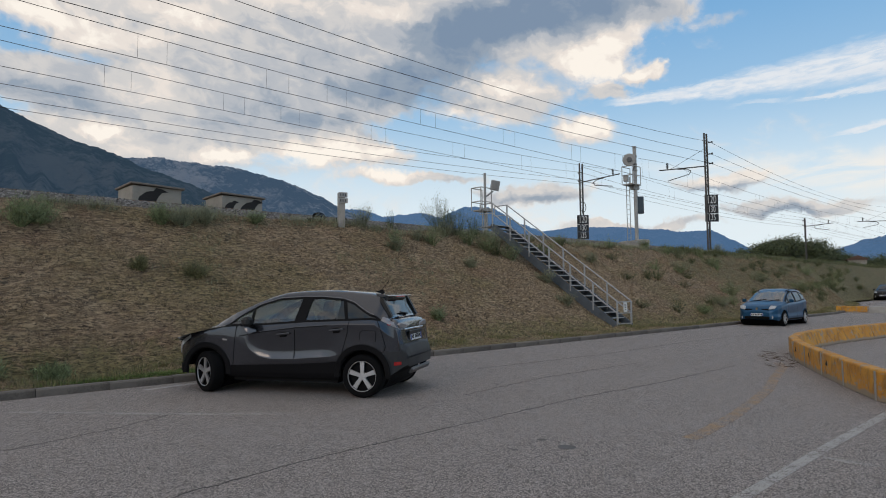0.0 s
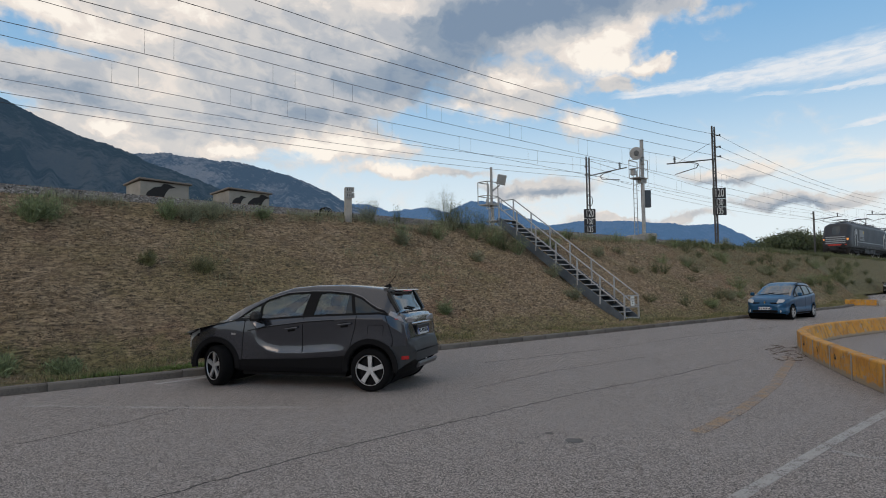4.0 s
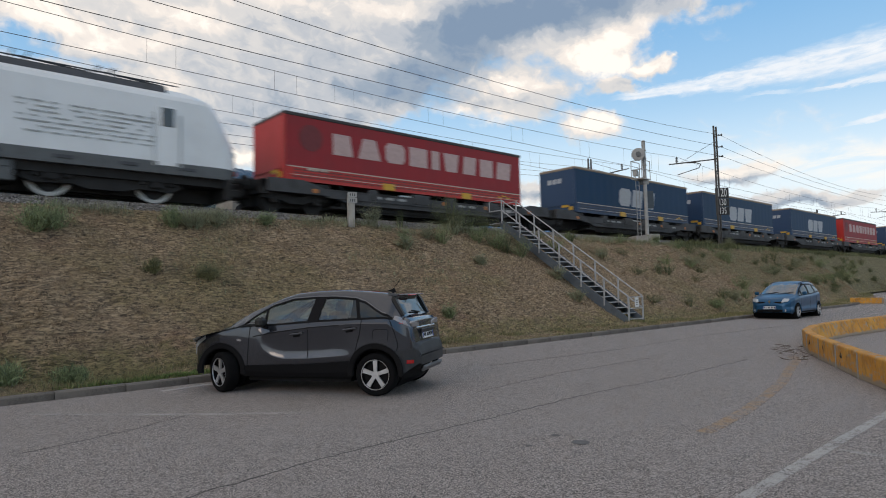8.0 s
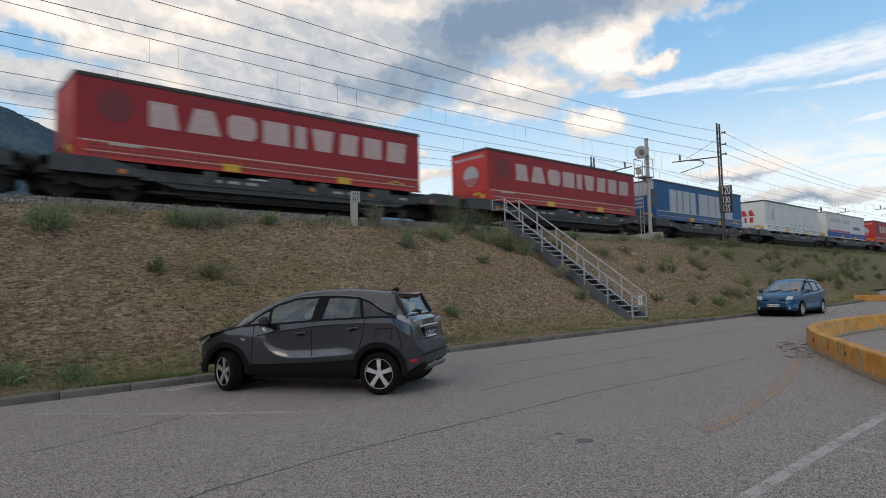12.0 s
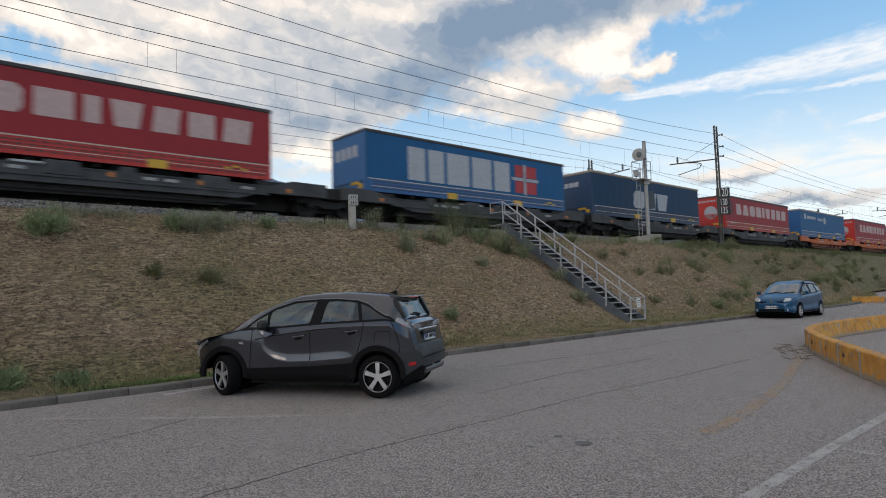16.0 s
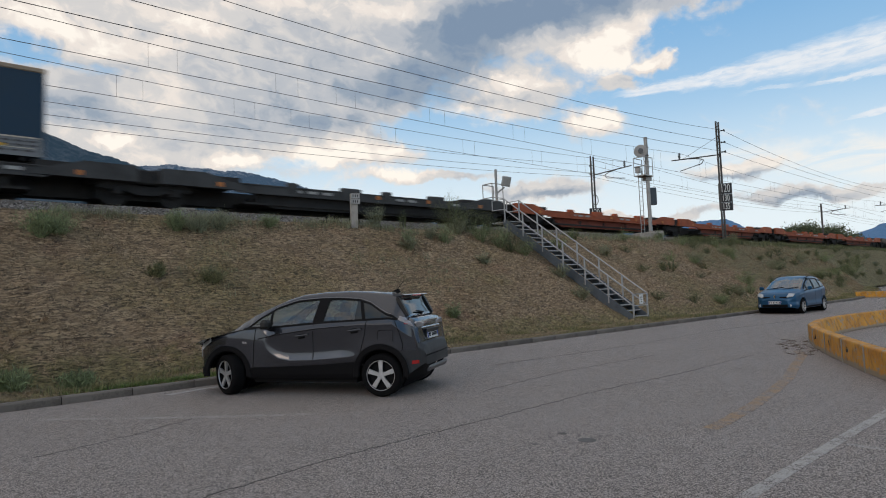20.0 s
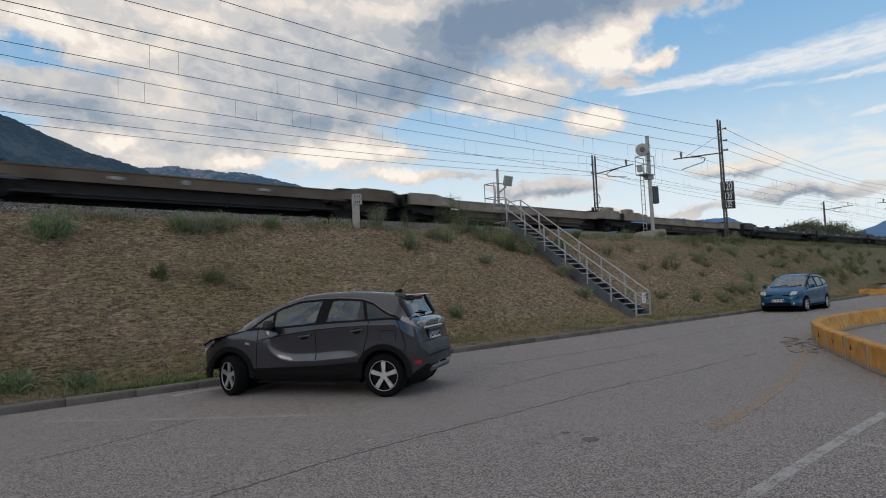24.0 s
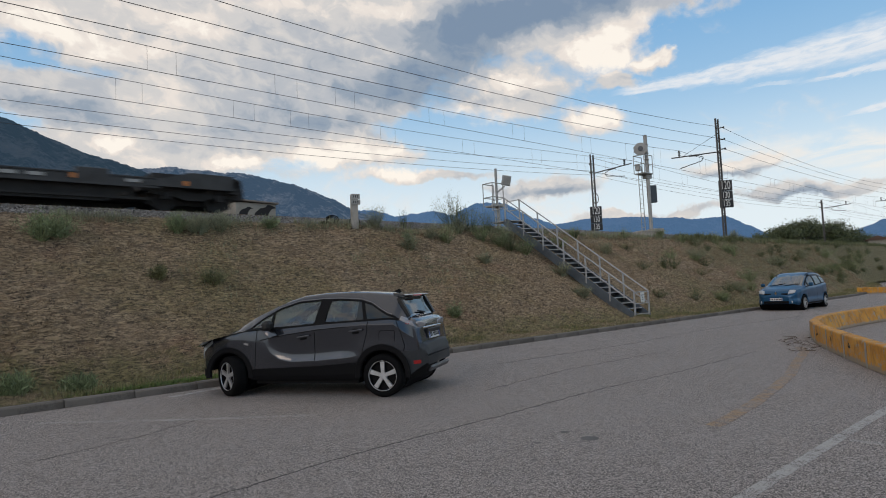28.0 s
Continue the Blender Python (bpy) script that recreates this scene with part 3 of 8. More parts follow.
tagged(part("ballast", ballast_bed(), BALLAST), "grey crushed stone ballast under the two tracks", "ballast", kind="structure")


def rails(y):
    prof = [(-0.07, 0.0), (0.07, 0.0), (0.07, 0.02), (0.012, 0.04), (0.012, 0.12), (0.036, 0.13), (0.036, 0.17), (-0.036, 0.17), (-0.036, 0.13), (-0.012, 0.12), (-0.012, 0.04), (-0.07, 0.02)]
    track = thing("railway_track", pose(0, y, RAIL_Z), "pair of brown steel rails on concrete sleepers", "railway track", kind="structure")
    for s in (-0.755, 0.755):
        bm = bmesh.new()
        prism(bm, [(s + a, b - 0.172) for a, b in prof], -700, 850, "yz")
        part("rail", bm, RAIL, track)
    bm = bmesh.new()
    for k in range(220):
        box(bm, (0.26, 2.4, 0.2), (-20 + 0.6 * k, 0, -0.27))
    ob = part("sleepers", bm, CONCRETE, track)
    ob["kind"] = "stuff"


rails(TRACK_Y)
rails(FAR_Y)


# ---- mountains ----
def mountain(name, mat, far, ridge_line, depth, rough, label, foot=-60.0):
    """A range whose skyline passes through headings and heights (degrees), roughened by noise."""
    hs = [h for h, _ in ridge_line]
    n, rows = 420, 16
    verts = []
    for i in range(n + 1):
        h = hs[0] + (hs[-1] - hs[0]) * i / n
        e = float(np.interp(h, hs, [v for _, v in ridge_line]))
        e += rough * (noise.noise((h * 0.55, far * 0.01, 2.0)) + 0.5 * noise.noise((h * 1.7, 4.0, far * 0.01)) + 0.45 * noise.noise((h * 4.3, 1.0, 8.0)) + 0.30 * noise.noise((h * 11.0, 3.0, far * 0.01)))
        for j in range(rows + 1):
            u = j / rows
            d = far - depth * (1 - u)
            z = max(foot, (d * math.tan(radians(max(e, 0.05)))) * (u ** 0.8))
            z += (1 - u) * u * depth * 0.22 * noise.noise((h * 0.9, u * 5, far * 0.003))
            verts.append((d * math.sin(radians(h)), d * math.cos(radians(h)), z if j else foot))
    m = rows + 1
    faces = [(i * m + j, (i + 1) * m + j, (i + 1) * m + j + 1, i * m + j + 1) for i in range(n) for j in range(rows)]
    me = bpy.data.meshes.new(name)
    me.from_pydata(verts, [], faces)
    return tagged(meshed(name, me, mat, smooth=True), label, "mountain", kind="structure")


# third colour: the bluish air haze, added as an even glow
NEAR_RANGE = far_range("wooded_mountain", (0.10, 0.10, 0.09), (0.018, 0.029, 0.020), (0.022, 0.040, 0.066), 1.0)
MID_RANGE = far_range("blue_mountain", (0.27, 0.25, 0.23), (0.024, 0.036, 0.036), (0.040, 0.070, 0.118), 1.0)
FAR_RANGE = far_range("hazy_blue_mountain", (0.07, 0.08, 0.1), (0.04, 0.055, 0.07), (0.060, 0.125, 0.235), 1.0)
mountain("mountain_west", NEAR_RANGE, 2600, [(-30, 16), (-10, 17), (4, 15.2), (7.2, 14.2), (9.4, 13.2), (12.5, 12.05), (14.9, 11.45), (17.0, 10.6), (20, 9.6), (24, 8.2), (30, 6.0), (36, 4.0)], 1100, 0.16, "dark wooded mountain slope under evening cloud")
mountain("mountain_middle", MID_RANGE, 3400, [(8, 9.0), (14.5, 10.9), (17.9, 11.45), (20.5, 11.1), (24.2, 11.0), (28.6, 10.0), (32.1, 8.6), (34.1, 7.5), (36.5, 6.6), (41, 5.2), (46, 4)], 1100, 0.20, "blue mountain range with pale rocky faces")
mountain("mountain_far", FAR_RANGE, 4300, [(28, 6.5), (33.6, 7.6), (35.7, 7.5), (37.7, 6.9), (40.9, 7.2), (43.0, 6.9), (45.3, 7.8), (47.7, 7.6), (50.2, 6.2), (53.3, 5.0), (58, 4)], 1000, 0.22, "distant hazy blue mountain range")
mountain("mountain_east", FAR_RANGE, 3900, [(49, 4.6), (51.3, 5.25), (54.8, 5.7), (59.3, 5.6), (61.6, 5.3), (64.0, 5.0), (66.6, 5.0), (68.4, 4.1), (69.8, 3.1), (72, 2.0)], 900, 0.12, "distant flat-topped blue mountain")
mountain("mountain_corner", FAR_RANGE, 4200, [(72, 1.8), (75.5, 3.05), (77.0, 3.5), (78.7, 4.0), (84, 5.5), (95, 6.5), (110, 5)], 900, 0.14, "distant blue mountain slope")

# ---- the freight train: x backwards from each vehicle's front, y across, z from the rail top ----
SPEED = 27.554
MOVING = []  # things with the place of their front on the line at 0 s

LOCO_BLACK = worn("black_locomotive_paint", (0.020, 0.023, 0.030), (0.013, 0.015, 0.019), 0.48, scale=0.8, amount=0.5, relief=0.03, coat=0.12)
LOCO_WHITE = worn("white_locomotive_paint", (0.72, 0.74, 0.75), (0.55, 0.56, 0.57), 0.42, scale=0.8, amount=0.5, relief=0.03, coat=0.25)
LOCO_GREY = worn("grey_locomotive_skirt", (0.105, 0.113, 0.118), (0.06, 0.06, 0.06), 0.6, relief=0.1)
LOCO_DARKGREY = worn("dark_locomotive_skirt", (0.036, 0.039, 0.042), (0.018, 0.018, 0.018), 0.6, relief=0.1)
ROOF_DARK = worn("dark_roof_band", (0.050, 0.055, 0.065), (0.025, 0.027, 0.03), 0.6, relief=0.1)
WHEEL_WHITE = worn("white_wheel_rim", (0.62, 0.60, 0.57), (0.30, 0.27, 0.24), 0.7, relief=0.1)
STRIPE = plain("pale_grey_stripe", (0.30, 0.32, 0.33), 0.5)
SILVER = plain("silver_rail", (0.50, 0.51, 0.51), 0.4, 0.5)
RED_STRIPE = plain("red_nose_stripe", (0.52, 0.035, 0.02), 0.5)
LAMP_AMBER = plain("amber_lamp_glass", (0.85, 0.30, 0.06), 0.3, glow=0.8)
CAB_GLASS, CAB_N, CAB_B = material("cab_glass", 0.06)
CAB_B.inputs["Base Color"].default_value = (0.03, 0.04, 0.045, 1)
CAB_B.inputs["Specular IOR Level"].default_value = 0.9
LETTER_GREEN = plain("dark_green_lettering", (0.045, 0.075, 0.06), 0.5)
LETTER_GREY = plain("grey_lettering", (0.36, 0.38, 0.38), 0.5)
PALE_PANEL = plain("pale_grey_panel", (0.23, 0.24, 0.24), 0.5)


def lerp(z, table):
    return float(np.interp(z, [a for a, _ in table], [b for _, b in table]))


def loco_shell(lo, hi, length=18.98, grow=0.0):
    """The streamlined body between two heights: stacked rounded plans."""
    reach = [(0.9, 8.85), (1.5, 8.93), (2.1, 8.85), (2.4, 8.70), (2.9, 8.46), (3.4, 8.18), (3.65, 8.02), (3.78, 7.85), (3.86, 7.60)]
    half = [(0.9, 1.47), (1.2, 1.49), (3.4, 1.465), (3.55, 1.40), (3.86, 0.98)]
    zs = sorted({lo, hi, *[z for z in (1.0, 1.5, 2.1, 2.4, 2.65, 2.9, 3.15, 3.4, 3.55, 3.65, 3.75, 3.86) if lo < z < hi]})
    bm = bmesh.new()
    rings = []
    for z in zs:
        L, H = lerp(z, reach) + grow, lerp(z, half) + grow
        ring = []
        for sx, sy in ((1, 1), (-1, 1), (-1, -1), (1, -1)):
            for k in range(7):
                a = k / 6 * math.pi / 2
                if sx * sy < 0:
                    a = math.pi / 2 - a
                cx, cy = 0.75, 0.50
                ring.append((length / 2 + sx * (L - cx + cx * math.cos(a)), sy * (H - cy + cy * math.sin(a)), z))
        rings.append([bm.verts.new(p) for p in ring])
    n = len(rings[0])
    for a, b in zip(rings, rings[1:]):
        for k in range(n):
            bm.faces.new((a[k], a[(k + 1) % n], b[(k + 1) % n], b[k]))
    bm.faces.new(rings[-1])
    bm.faces.new(rings[0][::-1])
    bmesh.ops.recalc_face_normals(bm, faces=bm.faces[:])
    return bm


def wheel_mesh(r, rim, width=0.14):
    """A railway wheel lying on its axle (y): tread, flange, web."""
    bm = bmesh.new()
    prof = [(0.08, -width / 2), (r * 0.55, -width / 2 + 0.03), (r - rim, -width / 2 + 0.02), (r - rim, -width / 2), (r, -width / 2), (r, width / 2 - 0.03), (r + 0.03, width / 2 - 0.02), (r + 0.03, width / 2), (0.08, width / 2)]
    n = 28
    rings = [[bm.verts.new((p * math.cos(2 * math.pi * k / n), w, p * math.sin(2 * math.pi * k / n))) for k in range(n)] for p, w in prof]
    for a, b in zip(rings, rings[1:]):
        for k in range(n):
            bm.faces.new((a[k], a[(k + 1) % n], b[(k + 1) % n], b[k]))
    bm.faces.new(rings[0])
    bm.faces.new(rings[-1])
    bmesh.ops.recalc_face_normals(bm, faces=bm.faces[:])
    return bm


def ring_mesh(r1, r2, w, n=28):
    bm = bmesh.new()
    prof = [(r1, -w / 2), (r2, -w / 2), (r2, w / 2), (r1, w / 2)]
    rings = [[bm.verts.new((p * math.cos(2 * math.pi * k / n), y, p * math.sin(2 * math.pi * k / n))) for k in range(n)] for p, y in prof]
    for a, b in zip(rings, rings[1:] + rings[:1]):
        for k in range(n):
            bm.faces.new((a[k], a[(k + 1) % n], b[(k + 1) % n], b[k]))
    bmesh.ops.recalc_face_normals(bm, faces=bm.faces[:])
    return bm


def bogie(parent, x, base, r, shape, rim_mat, name="bogie"):
    """Two axles in a pressed frame; each wheel is a piece of the bogie."""
    bm = bmesh.new()
    for s in (-1, 1):
        if shape == "loco":
            prism(bm, [(-2.35, 0.52), (-2.1, 0.95), (-0.7, 0.95), (-0.45, 0.80), (0.45, 0.80), (0.7, 0.95), (2.1, 0.95), (2.35, 0.52), (1.95, 0.36), (0.95, 0.40), (0.5, 0.28), (-0.5, 0.28), (-0.95, 0.40), (-1.95, 0.36)], s * 1.02 - 0.08, s * 1.02 + 0.08)
            for k in (-1, 1):
                box(bm, (0.42, 0.2, 0.34), (k * base / 2, s * 1.12, r), bevel=0.04)
                rod(bm, (k * base / 2 - 0.42, s * 1.12, 0.55), (k * base / 2 - 0.42, s * 1.12, 0.98), 0.11)
                rod(bm, (k * base / 2 + 0.42, s * 1.12, 0.55), (k * base / 2 + 0.42, s * 1.12, 0.98), 0.11)
        else:
            prism(bm, [(-1.45, 0.52), (-1.3, 0.74), (-0.5, 0.78), (-0.3, 0.62), (0.3, 0.62), (0.5, 0.78), (1.3, 0.74), (1.45, 0.52), (0.6, 0.45), (0.3, 0.34), (-0.3, 0.34), (-0.6, 0.45)], s * 1.0 - 0.07, s * 1.0 + 0.07)
            for k in (-1, 1):
                box(bm, (0.30, 0.16, 0.28), (k * base / 2, s * 1.08, r), bevel=0.03)
    box(bm, (2.9, 1.3, 0.62), (0, 0, 0.52))
    if shape == "wagon":
        box(bm, (3.3, 1.7, 0.34), (0, 0, 0.80))
    for k in (-1, 1):
        rod(bm, (k * base / 2, -0.8, r), (k * base / 2, 0.8, r), 0.09)
    b = part(name, bm, CHASSIS, parent, m=pose(x, 0, 0))
    made = None
    for k in (-1, 1):
        for s in (-1, 1):
            m = pose(k * base / 2, s * 0.74, r, 0, 0, 0 if s < 0 else 180)
            if made is None:
                made = part("wheel", wheel_mesh(r, 0.09), CHASSIS, b, m=m, smooth=False)
                rim = part("rim", ring_mesh(r - 0.12, r - 0.005, 0.02), rim_mat, b, m=m @ pose(0, -0.075, 0)) if rim_mat else None
            else:
                again(made, m, b)
                if rim:
                    again(rim, m @ pose(0, -0.075, 0), b)
    return b


def pantograph(parent, x, up):
    bm = bmesh.new()
    z0 = 3.98
    box(bm, (1.9, 1.0, 0.06), (x, 0, z0))
    if up:
        knee = (x + 1.05, 0, z0 + 0.55)
        head = (x - 0.35, 0, 5.02)
        bar(bm, (x - 0.55, 0, z0 + 0.05), knee, 0.14, 0.11)
        for s in (-0.35, 0.35):
            rod(bm, knee, (head[0], s, head[2] - 0.06), 0.045)
        for k in (-0.2, 0.2):
            rod(bm, (head[0] + k, -0.62, head[2]), (head[0] + k, 0.62, head[2]), 0.06)
            for s in (-1, 1):
                rod(bm, (head[0] + k, s * 0.62, head[2]), (head[0] + k, s * 0.95, head[2] - 0.16), 0.045)
        rod(bm, (x - 0.75, 0.1, z0 + 0.05), (knee[0], 0.1, knee[2] - 0.05), 0.02)
    else:
        bar(bm, (x - 0.8, 0, z0 + 0.1), (x + 1.0, 0, z0 + 0.2), 0.10, 0.07)
        for s in (-0.3, 0.3):
            rod(bm, (x + 1.0, s, z0 + 0.2), (x - 0.9, s, z0 + 0.3), 0.03)
        for k in (-0.2, 0.2):
            rod(bm, (x - 0.9 + k, -0.8, z0 + 0.32), (x - 0.9 + k, 0.8, z0 + 0.32), 0.03)
    part("pantograph", bm, ROOF_DARK, parent)


def locomotive(at, paint, skirt, label, dark):
    o = thing("locomotive", pose(0, 0, 0), label, "locomotive")
    MOVING.append((o, at))
    body = part("body", loco_shell(1.12, 3.86), paint, o, smooth=False)
    bev = body.data
    for p in bev.polygons:
        p.use_smooth = abs(p.normal.z) < 0.97
    bev.set_sharp_from_angle(angle=radians(20))
    part("skirt", loco_shell(0.92, 1.30, grow=0.006), skirt, o)
    # roof: a dark recessed machine deck with louvred sides
    bm = bmesh.new()
    prism(bm, [(-1.30, 3.52), (-1.12, 3.92), (1.12, 3.92), (1.30, 3.52)], 2.95, 16.0, "yz")
    part("roof_deck", bm, ROOF_DARK, o)
    bm = bmesh.new()
    for k in range(5):
        box(bm, (1.5, 1.2, 0.16), (3.9 + 2.75 * k, 0, 3.96), bevel=0.03)
    for k in range(14):
        rod(bm, (3.6 + 0.85 * k, -0.55, 3.92), (3.6 + 0.85 * k, -0.55, 4.18), 0.05)
    rod(bm, (2.2, -0.5, 4.2), (16.6, -0.5, 4.2), 0.025)
    rod(bm, (1.7, 0.0, 3.96), (5.5, 0.0, 4.02), 0.02)
    part("roof_equipment", bm, ROOF_DARK, o)
    for x, up in ((3.6, False), (6.4, False), (12.9, dark), (15.2, False)):
        pantograph(o, x, up)
    # cabs at both ends
    for end in (0, 1):
        sx = 1 if end else -1
        cx = 18.98 / 2
        def q(d, z, y):
            return (cx + sx * (d), y, z)
        bm = bmesh.new()
        lo, hi = 2.42, 3.42
        pts = []
        for z in (lo, (lo + hi) / 2, hi):
            d = lerp(z, [(2.4, 8.70), (2.9, 8.46), (3.4, 8.18), (3.65, 8.02)]) + 0.025
            w = 1.20 - 0.08 * (z - lo)
            pts.append([bm.verts.new(q(d - 0.34 * (abs(y) / 1.2) ** 2.6, z, y)) for y in (-w, -0.66 * w, -0.3 * w, 0, 0.3 * w, 0.66 * w, w)])
        for a, b in zip(pts, pts[1:]):
            for k in range(6):
                bm.faces.new((a[k], a[k + 1], b[k + 1], b[k]))
        bmesh.ops.recalc_face_normals(bm, faces=bm.faces[:])
        bmesh.ops.solidify(bm, geom=bm.faces[:], thickness=0.02)
        part("windscreen", bm, CAB_GLASS, o)
        each("nose_stripe", [((0.05, 2.02, 0.12), q(8.93 - 0.025 * k, z, 0)) for k, z in enumerate((1.45, 1.68, 1.91, 2.14))], STRIPE if dark else ROOF_DARK, o)
        bm = bmesh.new()
        box(bm, (0.05, 2.3, 0.16), q(8.93, 1.22, 0))
        part("nose_band", bm, RED_STRIPE, o, "red band across the nose")
        for s in (-1, 1):
            bm = bmesh.new()
            box(bm, (0.20, 0.30, 0.22), q(8.72, 1.86, s * 1.16), (0, 0, -sx * s * 30), bevel=0.04)
            part("headlight", bm, LAMP_AMBER if (dark and not end) else SILVER, o)
            bm = bmesh.new()
            rod(bm, q(8.8, 1.02, s * 0.88), q(9.3, 1.02, s * 0.88), 0.11)
            rod(bm, q(9.3, 1.02, s * 0.88), q(9.44, 1.02, s * 0.88), 0.26, 12)
            part("buffer", bm, CHASSIS, o)
        bm = bmesh.new()
        prism(bm, [(-1.35, 0.25), (1.35, 0.25), (1.42, 0.95), (-1.42, 0.95)], cx + sx * 8.55 - 0.12, cx + sx * 8.55 + 0.12, "yz")
        part("snowplough", bm, CHASSIS, o)
    # side doors with grab rails, windows
    for s in (-1, 1):
        for x in (3.05, 15.95):
            bm = bmesh.new()
            box(bm, (0.62, 0.05, 1.95), (x, s * 1.487, 2.15), bevel=0.01)
            d = part("door", bm, paint if not dark else LOCO_DARKGREY, o)
            # black locomotive: silver panes paint in the bright sky seen through them
            bm = bmesh.new()
            box(bm, (0.40, 0.03, 0.62), (x, s * 1.513, 2.78), bevel=0.01)
            part("door_window", bm, CAB_GLASS if not dark else SILVER, d)
            each("grab_rail", [((0.10 if dark else 0.04, 0.05, 1.75), (x + k, s * 1.50, 2.02)) for k in (-0.42, 0.42)], SILVER, o)
        each("step_plate", [((0.5, 0.04, 0.10), (2.2 + 1.8 * k, s * 1.50, 1.12)) for k in range(9)], LOCO_GREY if dark else ROOF_DARK, o)
    # underframe boxes and bogies
    bm = bmesh.new()
    box(bm, (17.2, 2.5, 0.45), (9.49, 0, 0.88))
    box(bm, (16.6, 0.7, 0.62), (9.49, 0, 0.48))
    for x, w in ((8.0, 1.5), (9.9, 1.7), (11.4, 0.9)):
        box(bm, (w, 2.5, 0.62), (x, 0, 0.62), bevel=0.05)
    for x in (0.1, 18.88):
        box(bm, (1.1, 0.7, 0.5), (x, 0, 0.78), bevel=0.05)
        box(bm, (0.5, 1.9, 0.3), (9.49 + (x - 9.49) * 0.95, 0, 0.55), bevel=0.05)
    part("underframe", bm, CHASSIS, o)
    for s in (-1, 1):
        for x, w, h, z in ((7.45, 0.75, 0.46, 0.66), (8.55, 1.15, 0.60, 0.60), (10.0, 1.35, 0.50, 0.64), (11.35, 0.85, 0.60, 0.60)):
            bm = bmesh.new()
            box(bm, (w, 0.16, h), (x, s * 1.30, z), bevel=0.025)
            box(bm, (w * 0.8, 0.04, 0.05), (x, s * 1.39, z + h * 0.2))
            part("equipment_case", bm, LOCO_DARKGREY if dark else LOCO_GREY, o)
    for x in (4.74, 14.24):
        bogie(o, x, 3.0, 0.62, "loco", WHEEL_WHITE)
    return o


black = locomotive(192.36, LOCO_BLACK, LOCO_DARKGREY, "black electric locomotive with raised pantograph and white wheel rims", True)
white = locomotive(211.36, LOCO_WHITE, LOCO_GREY, "white electric locomotive with grey skirt and green slogan", False)
for s in (-1, 1):
    bm = bmesh.new()
    box(bm, (13.4, 0.02, 0.09), (9.7, s * 1.497, 1.62))
    part("side_stripe", bm, STRIPE, black, "pale grey line along the side")
    bm = bmesh.new()
    box(bm, (1.9, 0.02, 1.25), (5.45, s * 1.497, 2.45))
    p = part("side_panel", bm, PALE_PANEL, black, "pale grey panel with a yellow mark")
    bm = bmesh.new()
    prism(bm, [(5.9, 2.75), (6.05, 3.0), (6.3, 2.9), (6.15, 2.6)], s * 1.51 - 0.006, s * 1.51 + 0.006)
    part("mark", bm, plain("yellow_mark", (0.60, 0.40, 0.03)), p)
    bm = bmesh.new()
    for z in (2.05, 2.2):
        box(bm, (1.4, 0.012, 0.08), (5.45, s * 1.51, z))
    part("writing_bars", bm, LOCO_DARKGREY, p)
    turn = pose(0, 0, 0, 90, 0, 0 if s < 0 else 180)
    lettering("slogan", "DO THE JOB OF", 0.52, LETTER_GREY, white, pose(9.3, s * 1.50, 2.83) @ turn, wide=0.95)
    lettering("slogan", "40 TRUCKS", 0.74, LETTER_GREEN, white, pose(9.45, s * 1.50, 2.24) @ turn, wide=0.9)
    bm = bmesh.new()
    for k in range(22):
        for j in range(7):
            if random.random() < 0.72:
                box(bm, (0.10 + 0.13 * random.random(), 0.012, 0.045), (11.9 + 0.17 * k, s * 1.497, 1.78 + 0.15 * j))
    part("drawing_bars", bm, LETTER_GREY, white, "fine grey line drawing")
    bm = bmesh.new()
    for k in range(9):
        a, b = math.pi * k / 9, math.pi * (k + 1) / 9
        bar(bm, (6.2 + 0.55 * math.cos(a), s * 1.497, 2.15 + 0.5 * math.sin(a)), (6.2 + 0.55 * math.cos(b), s * 1.497, 2.15 + 0.5 * math.sin(b)), 0.012, 0.12)
    for z in (1.78, 1.9):
        box(bm, (1.2, 0.012, 0.05), (6.2, s * 1.497, z))
    part("emblem", bm, LETTER_GREEN, white, "green arch emblem")

# ---- pocket wagons: two pockets on three bogies ----
WAGON_LEN = 34.41
WAGON_GREY = worn("grimy_grey_wagon_paint", (0.056, 0.057, 0.060), (0.018, 0.017, 0.017), 0.7, scale=1.2, amount=0.8, relief=0.2)
WAGON_DARK = worn("black_wagon_paint", (0.045, 0.046, 0.048), (0.016, 0.015, 0.014), 0.7, scale=1.2, amount=0.8, relief=0.2)
WAGON_ORANGE = worn("faded_orange_wagon_paint", (0.35, 0.078, 0.026), (0.13, 0.04, 0.02), 0.7, scale=1.0, amount=0.75, relief=0.2)
WAGON_BROWN = worn("dusty_brown_wagon_paint", (0.30, 0.25, 0.20), (0.11, 0.085, 0.068), 0.75, scale=1.0, amount=0.7, relief=0.2)
WAGON_BRIGHT = worn("bright_orange_wagon_paint", (0.50, 0.120, 0.030), (0.24, 0.06, 0.022), 0.65, scale=1.0, amount=0.6, relief=0.15)
# darker copy of the faded orange, for the shade in the set-back pockets
WAGON_ORANGE_SHADED = worn("shaded_orange_pocket_paint", (0.20, 0.040, 0.018), (0.08, 0.022, 0.014), 0.75, scale=1.0, amount=0.75, relief=0.2)
WAGON_RUST = worn("rust_brown_wagon_paint", (0.135, 0.100, 0.075), (0.05, 0.036, 0.028), 0.8, scale=0.8, amount=0.75, relief=0.25)
REFLECTOR = plain("orange_reflector_plate", (0.50, 0.17, 0.035), 0.5)
LABEL_GREY = plain("pale_data_plate", (0.34, 0.34, 0.33), 0.6)


